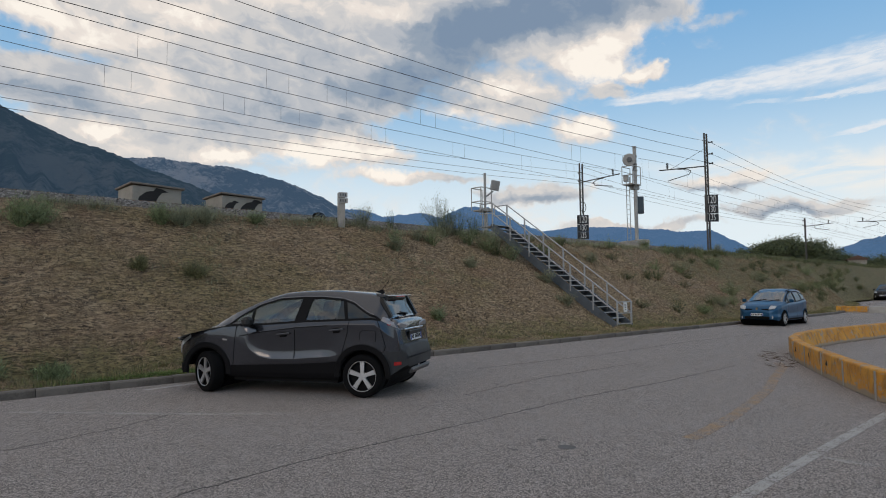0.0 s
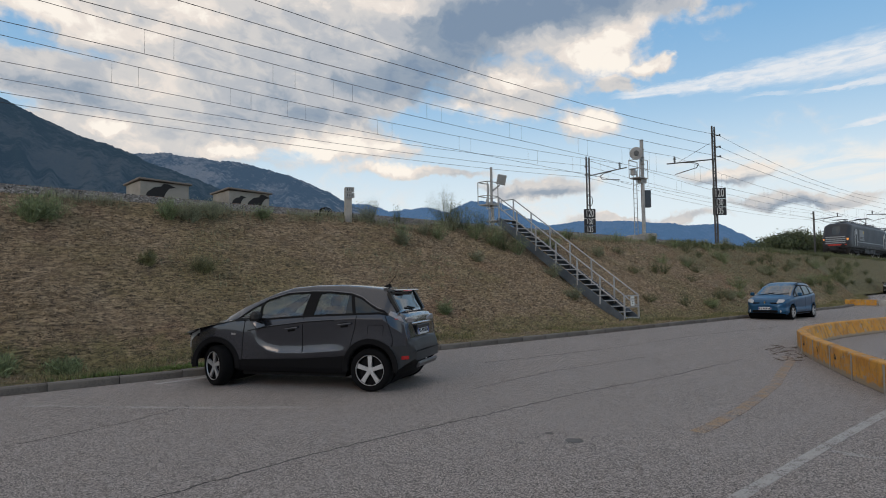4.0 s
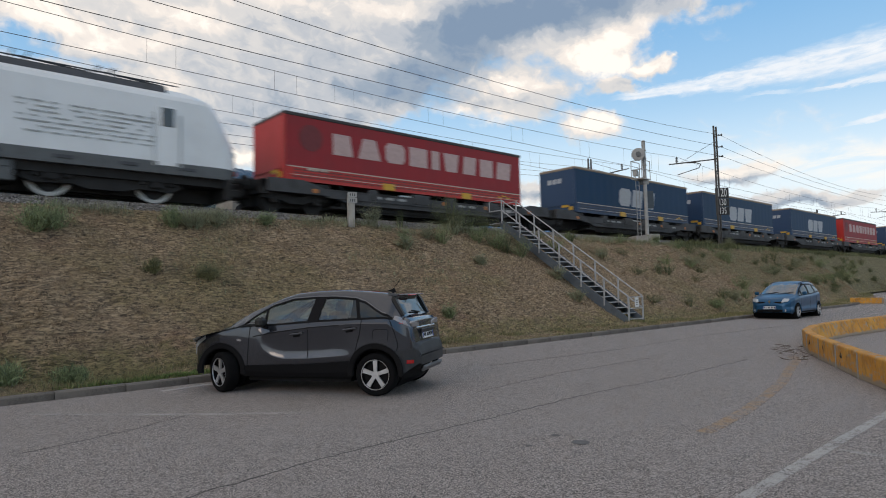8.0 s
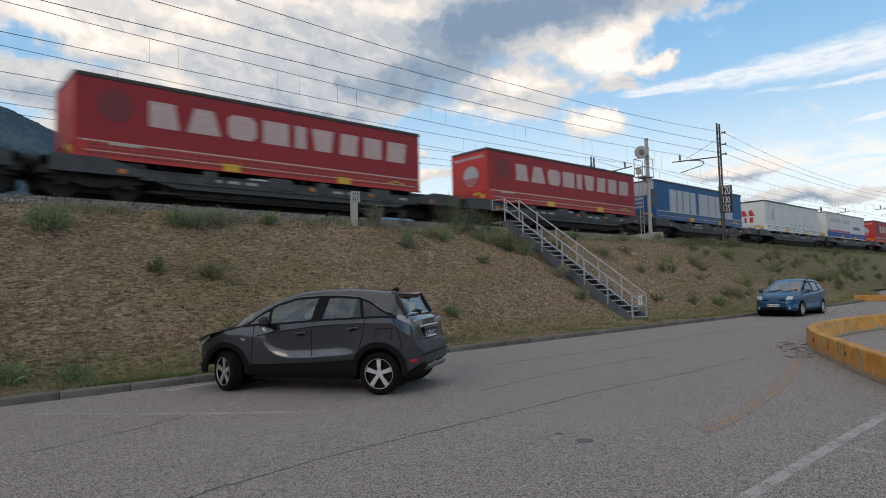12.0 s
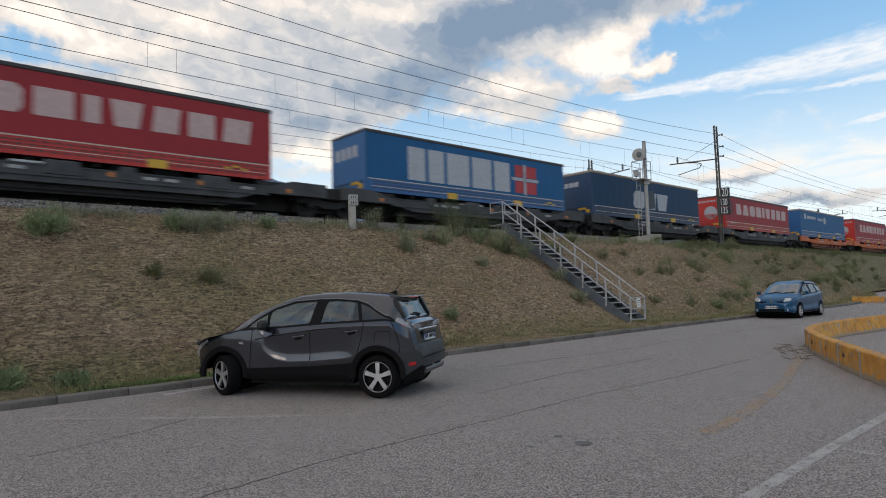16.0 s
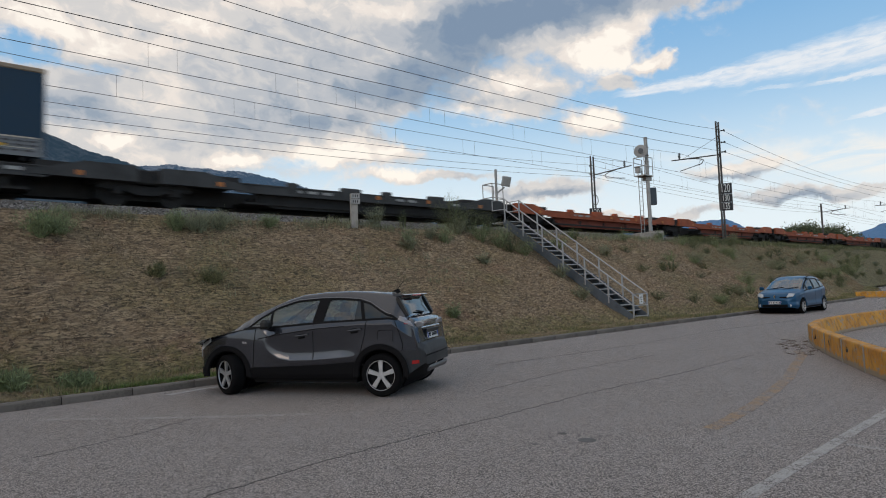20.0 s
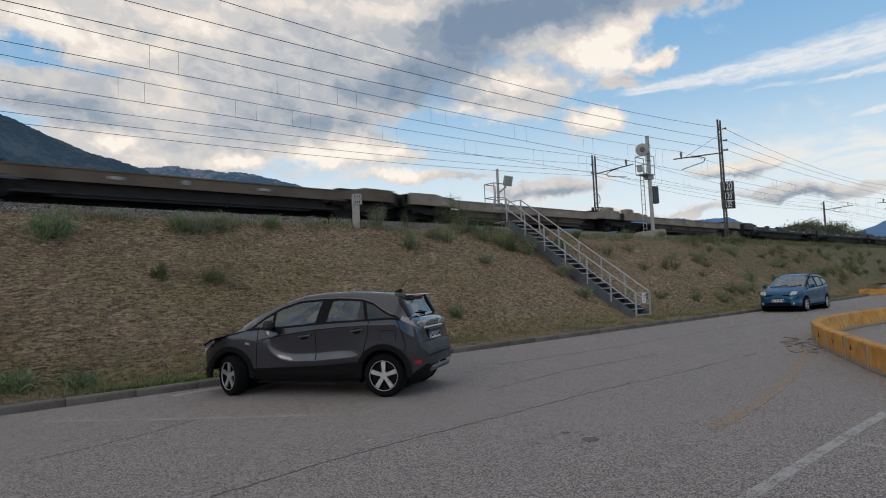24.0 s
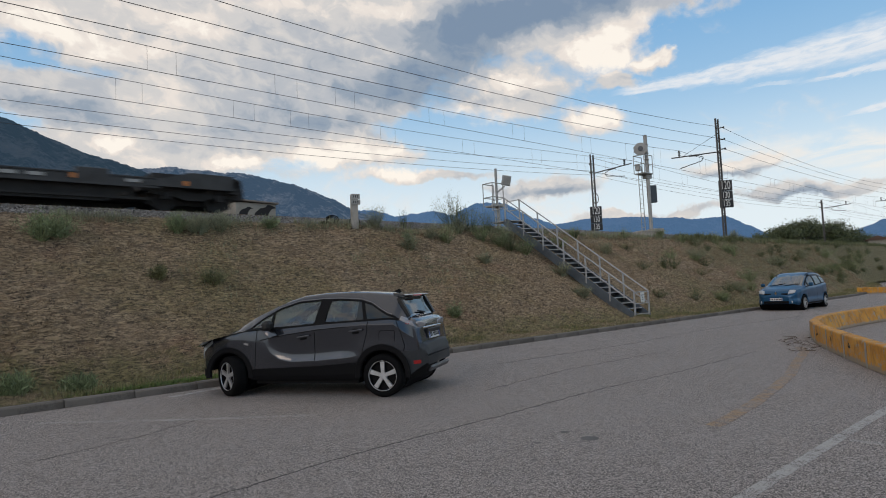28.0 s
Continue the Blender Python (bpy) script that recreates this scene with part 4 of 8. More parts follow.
def pocket_wagon(paint, wall, low, raised, label):
    """Two pockets on three bogies: a deep or shallow side beam over a set-back pocket wall."""
    o = thing("pocket_wagon", pose(0, 0, 0), label, "railway wagon", "wagons of the freight train")
    half = WAGON_LEN / 2
    for n in (0, 1):
        off = n * half
        for s in (-1, 1):
            bm = bmesh.new()
            a, b = off + (0.45 if n == 0 else 0.35), off + half - (0.35 if n == 0 else 0.45)
            deck, top = 0.72, 0.98 + 0.07 * raised
            end = 1.22
            line = [(a, deck), (a, end), (a + 1.5, end + 0.02), (a + 2.4, top), (b - 2.4, top), (b - 1.5, end + 0.02), (b, end), (b, deck), (b - 2.6, deck), (b - 3.7, min(low, 0.68)), (a + 3.7, min(low, 0.68)), (a + 2.6, deck)]
            prism(bm, line, s * 1.30 - 0.09, s * 1.30 + 0.09)
            beam = part("side_beam", bm, paint, o)
            # the pocket wall below, its shade put in as a darker colour, stiffening rib and edge flanges
            bm = bmesh.new()
            prism(bm, [(a + 3.1, 0.72), (a + 4.0, 0.17), (b - 4.0, 0.17), (b - 3.1, 0.72)], s * 1.14 - 0.04, s * 1.14 + 0.04)
            part("pocket_wall", bm, wall, o)
            # guide brackets standing on the beam
            if not raised:
                each("guide_bracket", [((0.42 + 0.5 * (k % 2), 0.24, 0.44), (a + (b - a) * u, s * 1.30, top - 0.06)) for k, u in enumerate((0.29, 0.45, 0.56, 0.73))], paint, beam, 0.02)
            else:
                each("hitch_block", [((0.75, 0.5, 0.32), (x, s * 1.0, end + 0.08)) for x in ((b - 0.75,) if n == 0 else (a + 0.75,))], paint, beam, 0.04)
            bm = bmesh.new()
            box(bm, (b - a - 5.0, 0.05, 0.06), ((a + b) / 2, s * 1.41, 0.66))
            box(bm, (b - a - 7.6, 0.09, 0.05), ((a + b) / 2, s * 1.385, low + 0.03))
            box(bm, (b - a - 5.2, 0.07, 0.04), ((a + b) / 2, s * 1.385, top - 0.02))
            part("flange", bm, paint, beam)
            each("reflector_plate", [((0.6 * w, 0.02, 0.15), (a + (b - a) * u, s * 1.405, 0.86)) for u, w in ((0.12, 0.35), (0.47, 0.3), (0.53, 0.3), (0.70, 0.35), (0.9, 0.3))[:2 if raised else 5]], REFLECTOR if not raised else LABEL_GREY, beam)
            each("data_plate", [((0.42, 0.02, 0.10), (a + (b - a) * u, s * 1.405, 0.83)) for u in ((0.34, 0.64) if raised else (0.30, 0.34, 0.38, 0.6, 0.64, 0.8))], LABEL_GREY, beam)
        bm = bmesh.new()
        box(bm, (half - 6.5, 2.5, 0.08), (off + half / 2, 0, 0.30))
        box(bm, (half - 0.3, 0.6, 0.55), (off + half / 2, 0, 0.50))
        part("pocket_floor", bm, CHASSIS, o)
        each("end_platform", [((2.9, 2.5, 0.30), (off + x, 0, 1.02)) for x in (1.7 if n == 0 else 1.65, half - 1.7)], CHASSIS, o)
        each("cross_beam", [((0.14, 2.42, 0.22), (off + 3.8 + 2.4 * k, 0, 0.46)) for k in range(5)], CHASSIS, o)
        bm = bmesh.new()
        x = off + 2.1
        box(bm, (0.7, 0.9, 0.16), (x, 0, 1.16), bevel=0.03)
        box(bm, (0.35, 0.5, 0.18), (x, 0, 1.27), bevel=0.03)
        part("coupling_stand", bm, DULL_STEEL, o)
    for x in (1.75, half, WAGON_LEN - 1.75):
        bogie(o, x, 1.8, 0.46, "wagon", None)
    each("middle_joint", [((1.9, 2.45, 0.46), (half, 0, 0.92))], CHASSIS, o, 0.04)
    each("headstock", [((0.40, 2.5, 0.50), (x, 0, 0.88)) for x in (0.40, WAGON_LEN - 0.40)], CHASSIS, o)
    each("coupler", [((0.9, 0.5, 0.42), (x, 0, 0.80)) for x in (0.05, WAGON_LEN - 0.05)], CHASSIS, o)
    for x, d in ((0.0, -1), (WAGON_LEN, 1)):
        for s in (-1, 1):
            bm = bmesh.new()
            rod(bm, (x - d * 0.5, s * 0.88, 1.0), (x - d * 0.12, s * 0.88, 1.0), 0.09)
            rod(bm, (x - d * 0.12, s * 0.88, 1.0), (x - d * 0.02, s * 0.88, 1.0), 0.22, 12)
            part("buffer", bm, CHASSIS, o)
    return o


KINDS = {
    "g": (WAGON_GREY, CHASSIS, 0.44, 0, "grimy grey double pocket wagon carrying lorry trailers"),
    "d": (WAGON_DARK, CHASSIS, 0.66, 0, "black double pocket wagon with open pockets"),
    "p": (WAGON_BRIGHT, WAGON_ORANGE, 0.58, 0, "bright orange double pocket wagon carrying trailers"),
    "o": (WAGON_ORANGE, WAGON_ORANGE_SHADED, 0.64, 0, "faded orange double pocket wagon, empty"),
    "t": (WAGON_RUST, CHASSIS, 0.66, 1, "rust-brown double pocket wagon with black pockets, empty"),
    "b": (WAGON_BROWN, WAGON_RUST, 0.60, 1, "dusty beige double pocket wagon, empty"),
}
first = {}
for n, k in enumerate("ggggggggpdootbdd"):
    at = 230.45 + WAGON_LEN * n
    if k in first:
        o = copy_thing(first[k], pose(0, 0, 0))
    else:
        o = first[k] = pocket_wagon(*KINDS[k])
    MOVING.append((o, at))

# ---- lorry semi-trailers ----
CREAM = plain("cream_line", (0.52, 0.46, 0.38), 0.6)
OCHRE = plain("yellow_lifting_plate", (0.62, 0.36, 0.03), 0.5)
WHITE_SHAPE = plain("white_print", (0.40, 0.42, 0.45), 0.6)
FADED_RED = plain("faded_dark_red_print", (0.16, 0.022, 0.026), 0.6)
PALE_PRINT = plain("pale_red_print", (0.52, 0.37, 0.35), 0.6)


def curtain(name, base, dark):
    """Tarpaulin pulled tight: faint upright folds, road dust."""
    m, N, bsdf = material(name, 0.55)
    bsdf.inputs["Specular IOR Level"].default_value = 0.22
    at = N.add("ShaderNodeTexCoord").outputs["Object"]
    x = N.add("ShaderNodeSeparateXYZ", {0: at}).outputs[0]
    fold = N.noise(N.xyz(N.math("MULTIPLY", x, 2.2), 0.0, 0.0), 1.0, 3.0, 0.6)
    dust = N.noise(at, 0.9, 6.0, 0.65)
    r = N.add("ShaderNodeObjectInfo").outputs["Random"]
    f = N.math("ADD", N.step(dust, 0.35, 0.75), N.math("MULTIPLY", N.math("SUBTRACT", r, 0.5), 0.6))
    N.put(N.mix(N.math("MULTIPLY", f, 0.6, clamp=True), base, dark), bsdf.inputs["Base Color"])
    bump(N, bsdf, fold, 0.25, 0.03)
    return m


RED_TARP = curtain("red_tarpaulin", (0.290, 0.028, 0.034), (0.20, 0.033, 0.038))
RED_FRONT = worn("red_front_panel", (0.46, 0.022, 0.016), (0.28, 0.02, 0.016), 0.45, scale=0.8, amount=0.5, relief=0.02)
NAVY_TARP = curtain("navy_tarpaulin", (0.008, 0.042, 0.100), (0.012, 0.042, 0.085))
NAVY_FRONT = worn("navy_front_panel", (0.012, 0.042, 0.105), (0.018, 0.038, 0.078), 0.45, scale=0.8, amount=0.5, relief=0.02)
BLUE_TARP = curtain("blue_tarpaulin", (0.010, 0.095, 0.235), (0.016, 0.08, 0.185))
BLUE_FRONT = worn("blue_front_panel", (0.012, 0.10, 0.27), (0.02, 0.075, 0.18), 0.45, scale=0.8, amount=0.5, relief=0.02)
WHITE_TARP = curtain("white_tarpaulin", (0.56, 0.57, 0.56), (0.40, 0.40, 0.39))
WHITE_FRONT = worn("white_front_panel", (0.66, 0.67, 0.66), (0.42, 0.42, 0.41), 0.45, scale=0.8, amount=0.5, relief=0.02)
GREY_TARP = curtain("slate_blue_tarpaulin", (0.018, 0.044, 0.078), (0.026, 0.044, 0.064))
SLATE_FRONT = worn("grey_front_panel", (0.17, 0.18, 0.19), (0.10, 0.10, 0.11), 0.5, scale=0.8, amount=0.5, relief=0.02)
ROOF_TRIM = worn("dark_roof_rail", (0.040, 0.036, 0.036), (0.02, 0.018, 0.018), 0.6, relief=0.05)
TAN_TRIM = worn("tan_roof_rail", (0.30, 0.23, 0.16), (0.15, 0.12, 0.09), 0.6, relief=0.05)


def blocks(bm, x, z, widths, h, gap, s, thick=0.012, y=1.277):
    """A row of plain upright slabs of letter size."""
    for w in widths:
        prism(bm, [(x, z - h / 2), (x + w, z - h / 2), (x + w, z + h / 2), (x, z + h / 2)], s * y - thick / 2, s * y + thick / 2)
        x += w + gap
    return x


BOX_LO, BOX_HI = 1.20, 3.87


def trailer(tarp, front, trim, label, decor, cream=True):
    """A curtain-sided semi-trailer, 13.6 m, its wheels down in the wagon's pocket."""
    o = thing("semi_trailer", pose(0, 0, 0), label, "semi-trailer", "lorry trailers on the wagons")
    L, H = 13.6, 1.27
    bm = bmesh.new()
    box(bm, (L - 0.10, 2 * H - 0.02, BOX_HI - BOX_LO - 0.16), (L / 2, 0, (BOX_LO + BOX_HI) / 2 + 0.02))
    part("cargo_box", bm, tarp, o)
    bm = bmesh.new()
    box(bm, (L + 0.04, 2 * H + 0.05, 0.15), (L / 2, 0, BOX_HI - 0.07), bevel=0.03)
    part("roof", bm, trim, o)
    for s in (-1, 1):
        bm = bmesh.new()
        n = 60
        rows = []
        for z in (BOX_LO + 0.53, 1.95, 2.6, 3.2, BOX_HI - 0.1):
            rows.append([bm.verts.new((0.08 + (L - 0.16) * k / n, s * (H + 0.004 * math.sin(k * 1.9) * (1 if 1.6 < z < 3.6 else 0)), z)) for k in range(n + 1)])
        for a, b in zip(rows, rows[1:]):
            for k in range(n):
                bm.faces.new((a[k], a[k + 1], b[k + 1], b[k]))
        bmesh.ops.recalc_face_normals(bm, faces=bm.faces[:])
        part("curtain", bm, tarp, o)
        bm = bmesh.new()
        box(bm, (L - 0.2, 0.03, 0.50), (L / 2, s * (H + 0.005), BOX_LO + 0.29))
        box(bm, (L - 0.1, 0.06, 0.07), (L / 2, s * (H + 0.005), BOX_LO + 0.05))
        part("side_board", bm, front, o)
        bm = bmesh.new()
        for k in range(40):
            for z in (0.17, 0.33, 0.45):
                box(bm, (0.20, 0.022, 0.045), (0.42 + 0.327 * k + 0.1 * (z > 0.2), s * (H + 0.026), BOX_LO + z))
        part("strap_buckles", bm, ROOF_TRIM, o, "rows of dark strap buckles")
        if cream:
            each("trim_line", [((L - 0.3, 0.014, 0.040), (L / 2, s * (H + 0.026), BOX_LO + 0.56)), ((L - 0.6, 0.012, 0.022), (L / 2, s * (H + 0.026), BOX_LO + 0.25))], CREAM, o)
        for x in (4.9, 9.55):
            bm = bmesh.new()
            box(bm, (0.60, 0.05, 0.28), (x, s * (H + 0.04), BOX_LO + 0.16), bevel=0.01)
            part("lifting_plate", bm, OCHRE, o, "yellow lifting plate")
        each("load_mark", [((0.22, 0.014, 0.07), (11.9 + 0.3 * k, s * (H + 0.045), BOX_LO + 0.30 + 0.07 * (k % 2))) for k in range(3)], OCHRE, o)
        bm = bmesh.new()
        box(bm, (1.45, 0.30, 0.34), (6.3, s * 1.08, BOX_LO - 0.28), bevel=0.02)
        for k in range(4):
            box(bm, (1.40, 0.03, 0.03), (6.3, s * 1.24, BOX_LO - 0.40 + 0.08 * k))
        part("pallet_box", bm, SILVER, o, "pale steel pallet box")
        bm = bmesh.new()
        box(bm, (0.14, 0.14, 0.75), (2.9, s * 0.8, BOX_LO - 0.35), bevel=0.01)
        box(bm, (0.9, 0.06, 0.28), (11.9, s * 1.18, BOX_LO - 0.30), bevel=0.02)
        part("landing_leg", bm, CHASSIS, o)
    bm = bmesh.new()
    box(bm, (0.08, 2 * H, BOX_HI - BOX_LO - 0.1), (0.04, 0, (BOX_LO + BOX_HI) / 2 - 0.02), bevel=0.02)
    p = part("front_panel", bm, front, o)
    each("corner_post", [((0.12, 0.10, BOX_HI - BOX_LO - 0.1), (0.03, s * (H - 0.05), (BOX_LO + BOX_HI) / 2 - 0.02)) for s in (-1, 1)], front, p, 0.02)
    each("front_rail", [((0.1, 2.3, 0.05), (-0.01, 0, BOX_LO + 0.5))], front, p)
    each("connector", [((0.05, 0.5, 0.16), (-0.03, -0.55, BOX_LO + 0.42)), ((0.05, 0.25, 0.2), (-0.03, -0.95, BOX_LO + 0.25))], OCHRE, p)
    for s in (-1, 1):
        bm = bmesh.new()
        box(bm, (0.06, 1.2, BOX_HI - BOX_LO - 0.2), (L - 0.03, s * 0.62, (BOX_LO + BOX_HI) / 2), bevel=0.015)
        for k in (0.35, 0.9):
            rod(bm, (L + 0.02, s * k, BOX_LO + 0.15), (L + 0.02, s * k, BOX_HI - 0.15), 0.02)
        part("rear_door", bm, front, o)
    bm = bmesh.new()
    for s in (-1, 1):
        box(bm, (L - 1.0, 0.12, 0.34), (L / 2 + 0.3, s * 0.5, BOX_LO - 0.16))
    for k in range(8):
        box(bm, (0.1, 2.4, 0.12), (0.8 + 1.75 * k, 0, BOX_LO - 0.05))
    box(bm, (0.12, 2.3, 0.2), (L - 0.1, 0, BOX_LO - 0.45))
    part("chassis", bm, CHASSIS, o)
    tyre = None
    for k in range(3):
        for s in (-1, 1):
            m = pose(8.6 + 1.31 * k, s * 1.03, 0.90)
            if tyre is None:
                bm = bmesh.new()
                rod(bm, (0, -0.19, 0), (0, 0.19, 0), 0.50, 24)
                tyre = part("wheel", bm, RUBBER, o, m=m)
            else:
                again(tyre, m, o)
    decor(o)
    return o


def print_part(o, bm, mat, label="", name="side_print"):
    """Each separate printed shape becomes a part of its own."""
    bm.verts.index_update()
    seen, todo = set(), list(bm.faces)
    while todo:
        f = todo.pop()
        if f in seen:
            continue
        isle, edge = [], [f]
        seen.add(f)
        while edge:
            g = edge.pop()
            isle.append(g)
            for e in g.edges:
                for h in e.link_faces:
                    if h not in seen:
                        seen.add(h)
                        edge.append(h)
        verts = sorted({v for g in isle for v in g.verts}, key=lambda v: v.index)
        at = {v: k for k, v in enumerate(verts)}
        me = bpy.data.meshes.new(name)
        me.from_pydata([tuple(v.co) for v in verts], [], [[at[v] for v in g.verts] for g in isle])
        meshed(name, me, mat, o, label)
    bm.free()


def shapes_row(bm, x, z, h, gap, s, kinds, y=1.277, lean=0.0):
    """A row of plain printed shapes: blocks with rounded or slanted sides (kind, width)."""
    outlines = {
        "taper": [(0, 0), (1, 0), (0.86, 1), (0, 1)],
        "peak": [(0, 0), (1, 0), (0.78, 1), (0.22, 1)],
        "round": [(0, 0.2), (0.16, 0), (0.84, 0), (1, 0.2), (1, 0.8), (0.84, 1), (0.16, 1), (0, 0.8)],
        "block": [(0, 0), (1, 0), (1, 1), (0, 1)],
        "cup": [(0.14, 0), (0.86, 0), (1, 1), (0, 1)],
        "slant": [(0, 0), (0.9, 0), (1, 1), (0.1, 1)],
    }
    for kind, w in kinds:
        outline = [(x + w * u + lean * v, z - h / 2 + h * v) for u, v in outlines[kind]]
        prism(bm, outline, s * y - 0.006, s * y + 0.006)
        x += w + gap


LONG_ROW = [("taper", 0.95), ("peak", 1.16), ("round", 1.06), ("block", 1.04), ("block", 0.48), ("cup", 0.98), ("slant", 0.92), ("block", 0.90), ("slant", 1.10)]


def long_row(o):
    for s in (-1, 1):
        bm = bmesh.new()
        shapes_row(bm, 2.15, 2.86, 0.86, 0.26, s, LONG_ROW)
        print_part(o, bm, PALE_PRINT, "large pale printed shape")
        bm = bmesh.new()
        rod(bm, (1.15, s * 1.270, 2.95), (1.15, s * 1.284, 2.95), 0.52, 28)
        print_part(o, bm, FADED_RED, "faded dark disc")
        bm = bmesh.new()
        blocks(bm, 10.6, 1.78, [0.16] * 12, 0.10, 0.05, s)
        print_part(o, bm, FADED_RED)
        bm = bmesh.new()
        blocks(bm, 1.0, 1.70, [0.2, 0.16, 0.2, 0.2], 0.09, 0.05, s, y=1.290)
        print_part(o, bm, CREAM)


def long_word(o):
    long_row(o)
    disc = bmesh.new()
    rod(disc, (-0.015, -0.15, 2.55), (-0.035, -0.15, 2.55), 0.52, 28)
    part("front_disc", disc, WHITE_SHAPE, o, "white disc emblem")
    bm = bmesh.new()
    for k in range(9):
        box(bm, (0.012, 0.15, 0.14), (-0.008, 0.98 - 0.24 * k, 3.48))
    print_part(o, bm, WHITE_SHAPE, "", "front_print")
    bm = bmesh.new()
    for k in range(4):
        box(bm, (0.012, 0.98 - 0.10 * k, 0.045), (-0.045, -0.15, 2.40 - 0.09 * k))
    print_part(o, bm, RED_FRONT, "", "front_print")


def long_word_plain(o):
    long_row(o)


def three_shapes(big):
    def decor(o):
        for s in (-1, 1):
            bm = bmesh.new()
            shapes_row(bm, 4.55, 2.48, 1.12 * big, 0.12, s, [("round", 1.36), ("slant", 1.30), ("cup", 1.42)], 1.278, 0.12)
            print_part(o, bm, WHITE_SHAPE, "bold white printed shape")
        bm = bmesh.new()
        for k in range(3):
            prism(bm, [(0.72 - 0.36 * k, 3.0), (0.42 - 0.36 * k, 3.0), (0.36 - 0.36 * k, 3.28), (0.66 - 0.36 * k, 3.28)], -0.012, 0.0, "yz")
        print_part(o, bm, WHITE_SHAPE, "", "front_print")
    return decor


def two_words(o):
    for s in (-1, 1):
        bm = bmesh.new()
        x = blocks(bm, 1.9, 2.55, [0.95, 0.7, 0.95, 0.8], 1.6, 0.13, s)
        blocks(bm, x + 0.35, 2.55, [1.5, 1.05, 0.9, 0.8, 0.95], 1.6, 0.10, s)
        print_part(o, bm, WHITE_SHAPE, "tall white printed shape")
    bm = bmesh.new()
    box(bm, (0.014, 2.4, 0.9), (-0.006, 0, 3.3))
    for k in range(3):
        box(bm, (0.014, 1.1, 0.16), (-0.006, 0.2, 2.1 + 0.28 * k))
    print_part(o, bm, WHITE_SHAPE, "", "front_print")


def red_corner(o):
    red = plain("red_print", (0.45, 0.03, 0.03), 0.6)
    bm = bmesh.new()
    for k in range(2):
        prism(bm, [(-0.4 + 0.6 * k, 2.55), (0.1 + 0.6 * k, 2.55), (0.1 + 0.6 * k, 3.0), (-0.15 + 0.6 * k, 3.1)], -0.012, 0.0, "yz")
        box(bm, (0.012, 0.3 - 0.1 * k, 0.45), (-0.006, -0.1 + 0.5 * k, 2.2))
    print_part(o, bm, red, "red printed shape", "front_print")
    for s in (-1, 1):
        bm = bmesh.new()
        prism(bm, [(1.3, 2.2), (1.6, 3.2), (1.9, 3.2), (2.2, 2.2), (1.9, 2.2), (1.75, 2.6), (1.6, 2.2)], s * 1.278 - 0.006, s * 1.278 + 0.006)
        for k in range(6):
            box(bm, (0.3, 0.012, 0.25), (6.0 + 1.1 * k, s * 1.278, 1.95))
        print_part(o, bm, LETTER_GREY)


def fleet(o):
    blue = plain("blue_print", (0.02, 0.07, 0.30), 0.6)
    for s in (-1, 1):
        bm = bmesh.new()
        box(bm, (13.4, 0.012, 0.60), (6.8, s * 1.293, 1.52))
        print_part(o, bm, blue, "blue band along the foot")
        bm = bmesh.new()
        box(bm, (7.6, 0.012, 0.16), (4.1, s * 1.285, 1.93))
        prism(bm, [(10.9, 2.3), (11.5, 2.3), (11.7, 2.5), (11.1, 2.5)], s * 1.285 - 0.006, s * 1.285 + 0.006)
        print_part(o, bm, plain("red_print_line", (0.45, 0.04, 0.04), 0.6))
        bm = bmesh.new()
        blocks(bm, 1.4, 3.05, [0.5, 0.4, 0.4, 0.4, 0.2, 0.4, 0.4, 0.12], 0.42, 0.10, s)
        blocks(bm, 5.5, 3.05, [0.45, 0.2, 0.4, 0.4, 0.3, 0.12], 0.42, 0.10, s)
        print_part(o, bm, LETTER_GREY)
        bm = bmesh.new()
        blocks(bm, 9.2, 2.45, [0.3] * 6, 0.3, 0.08, s)
        print_part(o, bm, blue)


def cross_word(o):
    red = plain("red_flag_print", (0.42, 0.035, 0.04), 0.6)
    for s in (-1, 1):
        bm = bmesh.new()
        blocks(bm, 2.3, 2.65, [1.0, 0.95, 1.45, 1.35, 1.15], 1.5, 0.2, s)
        print_part(o, bm, WHITE_SHAPE, "tall white printed shape")
        bm = bmesh.new()
        for dx, dz, w, h in ((0, 0.42, 0.62, 0.62), (0.95, 0.42, 0.85, 0.62), (0, -0.42, 0.62, 0.62), (0.95, -0.42, 0.85, 0.62)):
            box(bm, (w, 0.012, h), (9.75 + dx, s * 1.278, 2.65 + dz))
        print_part(o, bm, red, "red printed square")
        bm = bmesh.new()
        box(bm, (0.16, 0.012, 1.6), (10.2, s * 1.279, 2.65))
        box(bm, (2.1, 0.012, 0.16), (10.25, s * 1.279, 2.65))
        print_part(o, bm, WHITE_SHAPE)
    bm = bmesh.new()
    for k in range(4):
        box(bm, (0.012, 0.3, 0.5), (-0.006, 0.8 - 0.45 * k, 3.0))
    print_part(o, bm, WHITE_SHAPE, "", "front_print")


def plain_blue(o):
    for s in (-1, 1):
        bm = bmesh.new()
        blocks(bm, 1.75, 3.15, [0.26] * 8, 0.28, 0.06, s)
        blocks(bm, 4.9, 3.08, [0.24] * 5, 0.26, 0.08, s)
        rod(bm, (7.0, s * 1.272, 3.02), (7.0, s * 1.286, 3.02), 0.36, 20)
        rod(bm, (1.25, s * 1.272, 3.2), (1.25, s * 1.286, 3.2), 0.30, 16)
        blocks(bm, 10.3, 1.86, [0.14] * 10, 0.12, 0.05, s)
        print_part(o, bm, LETTER_GREY, "small pale printed shape")


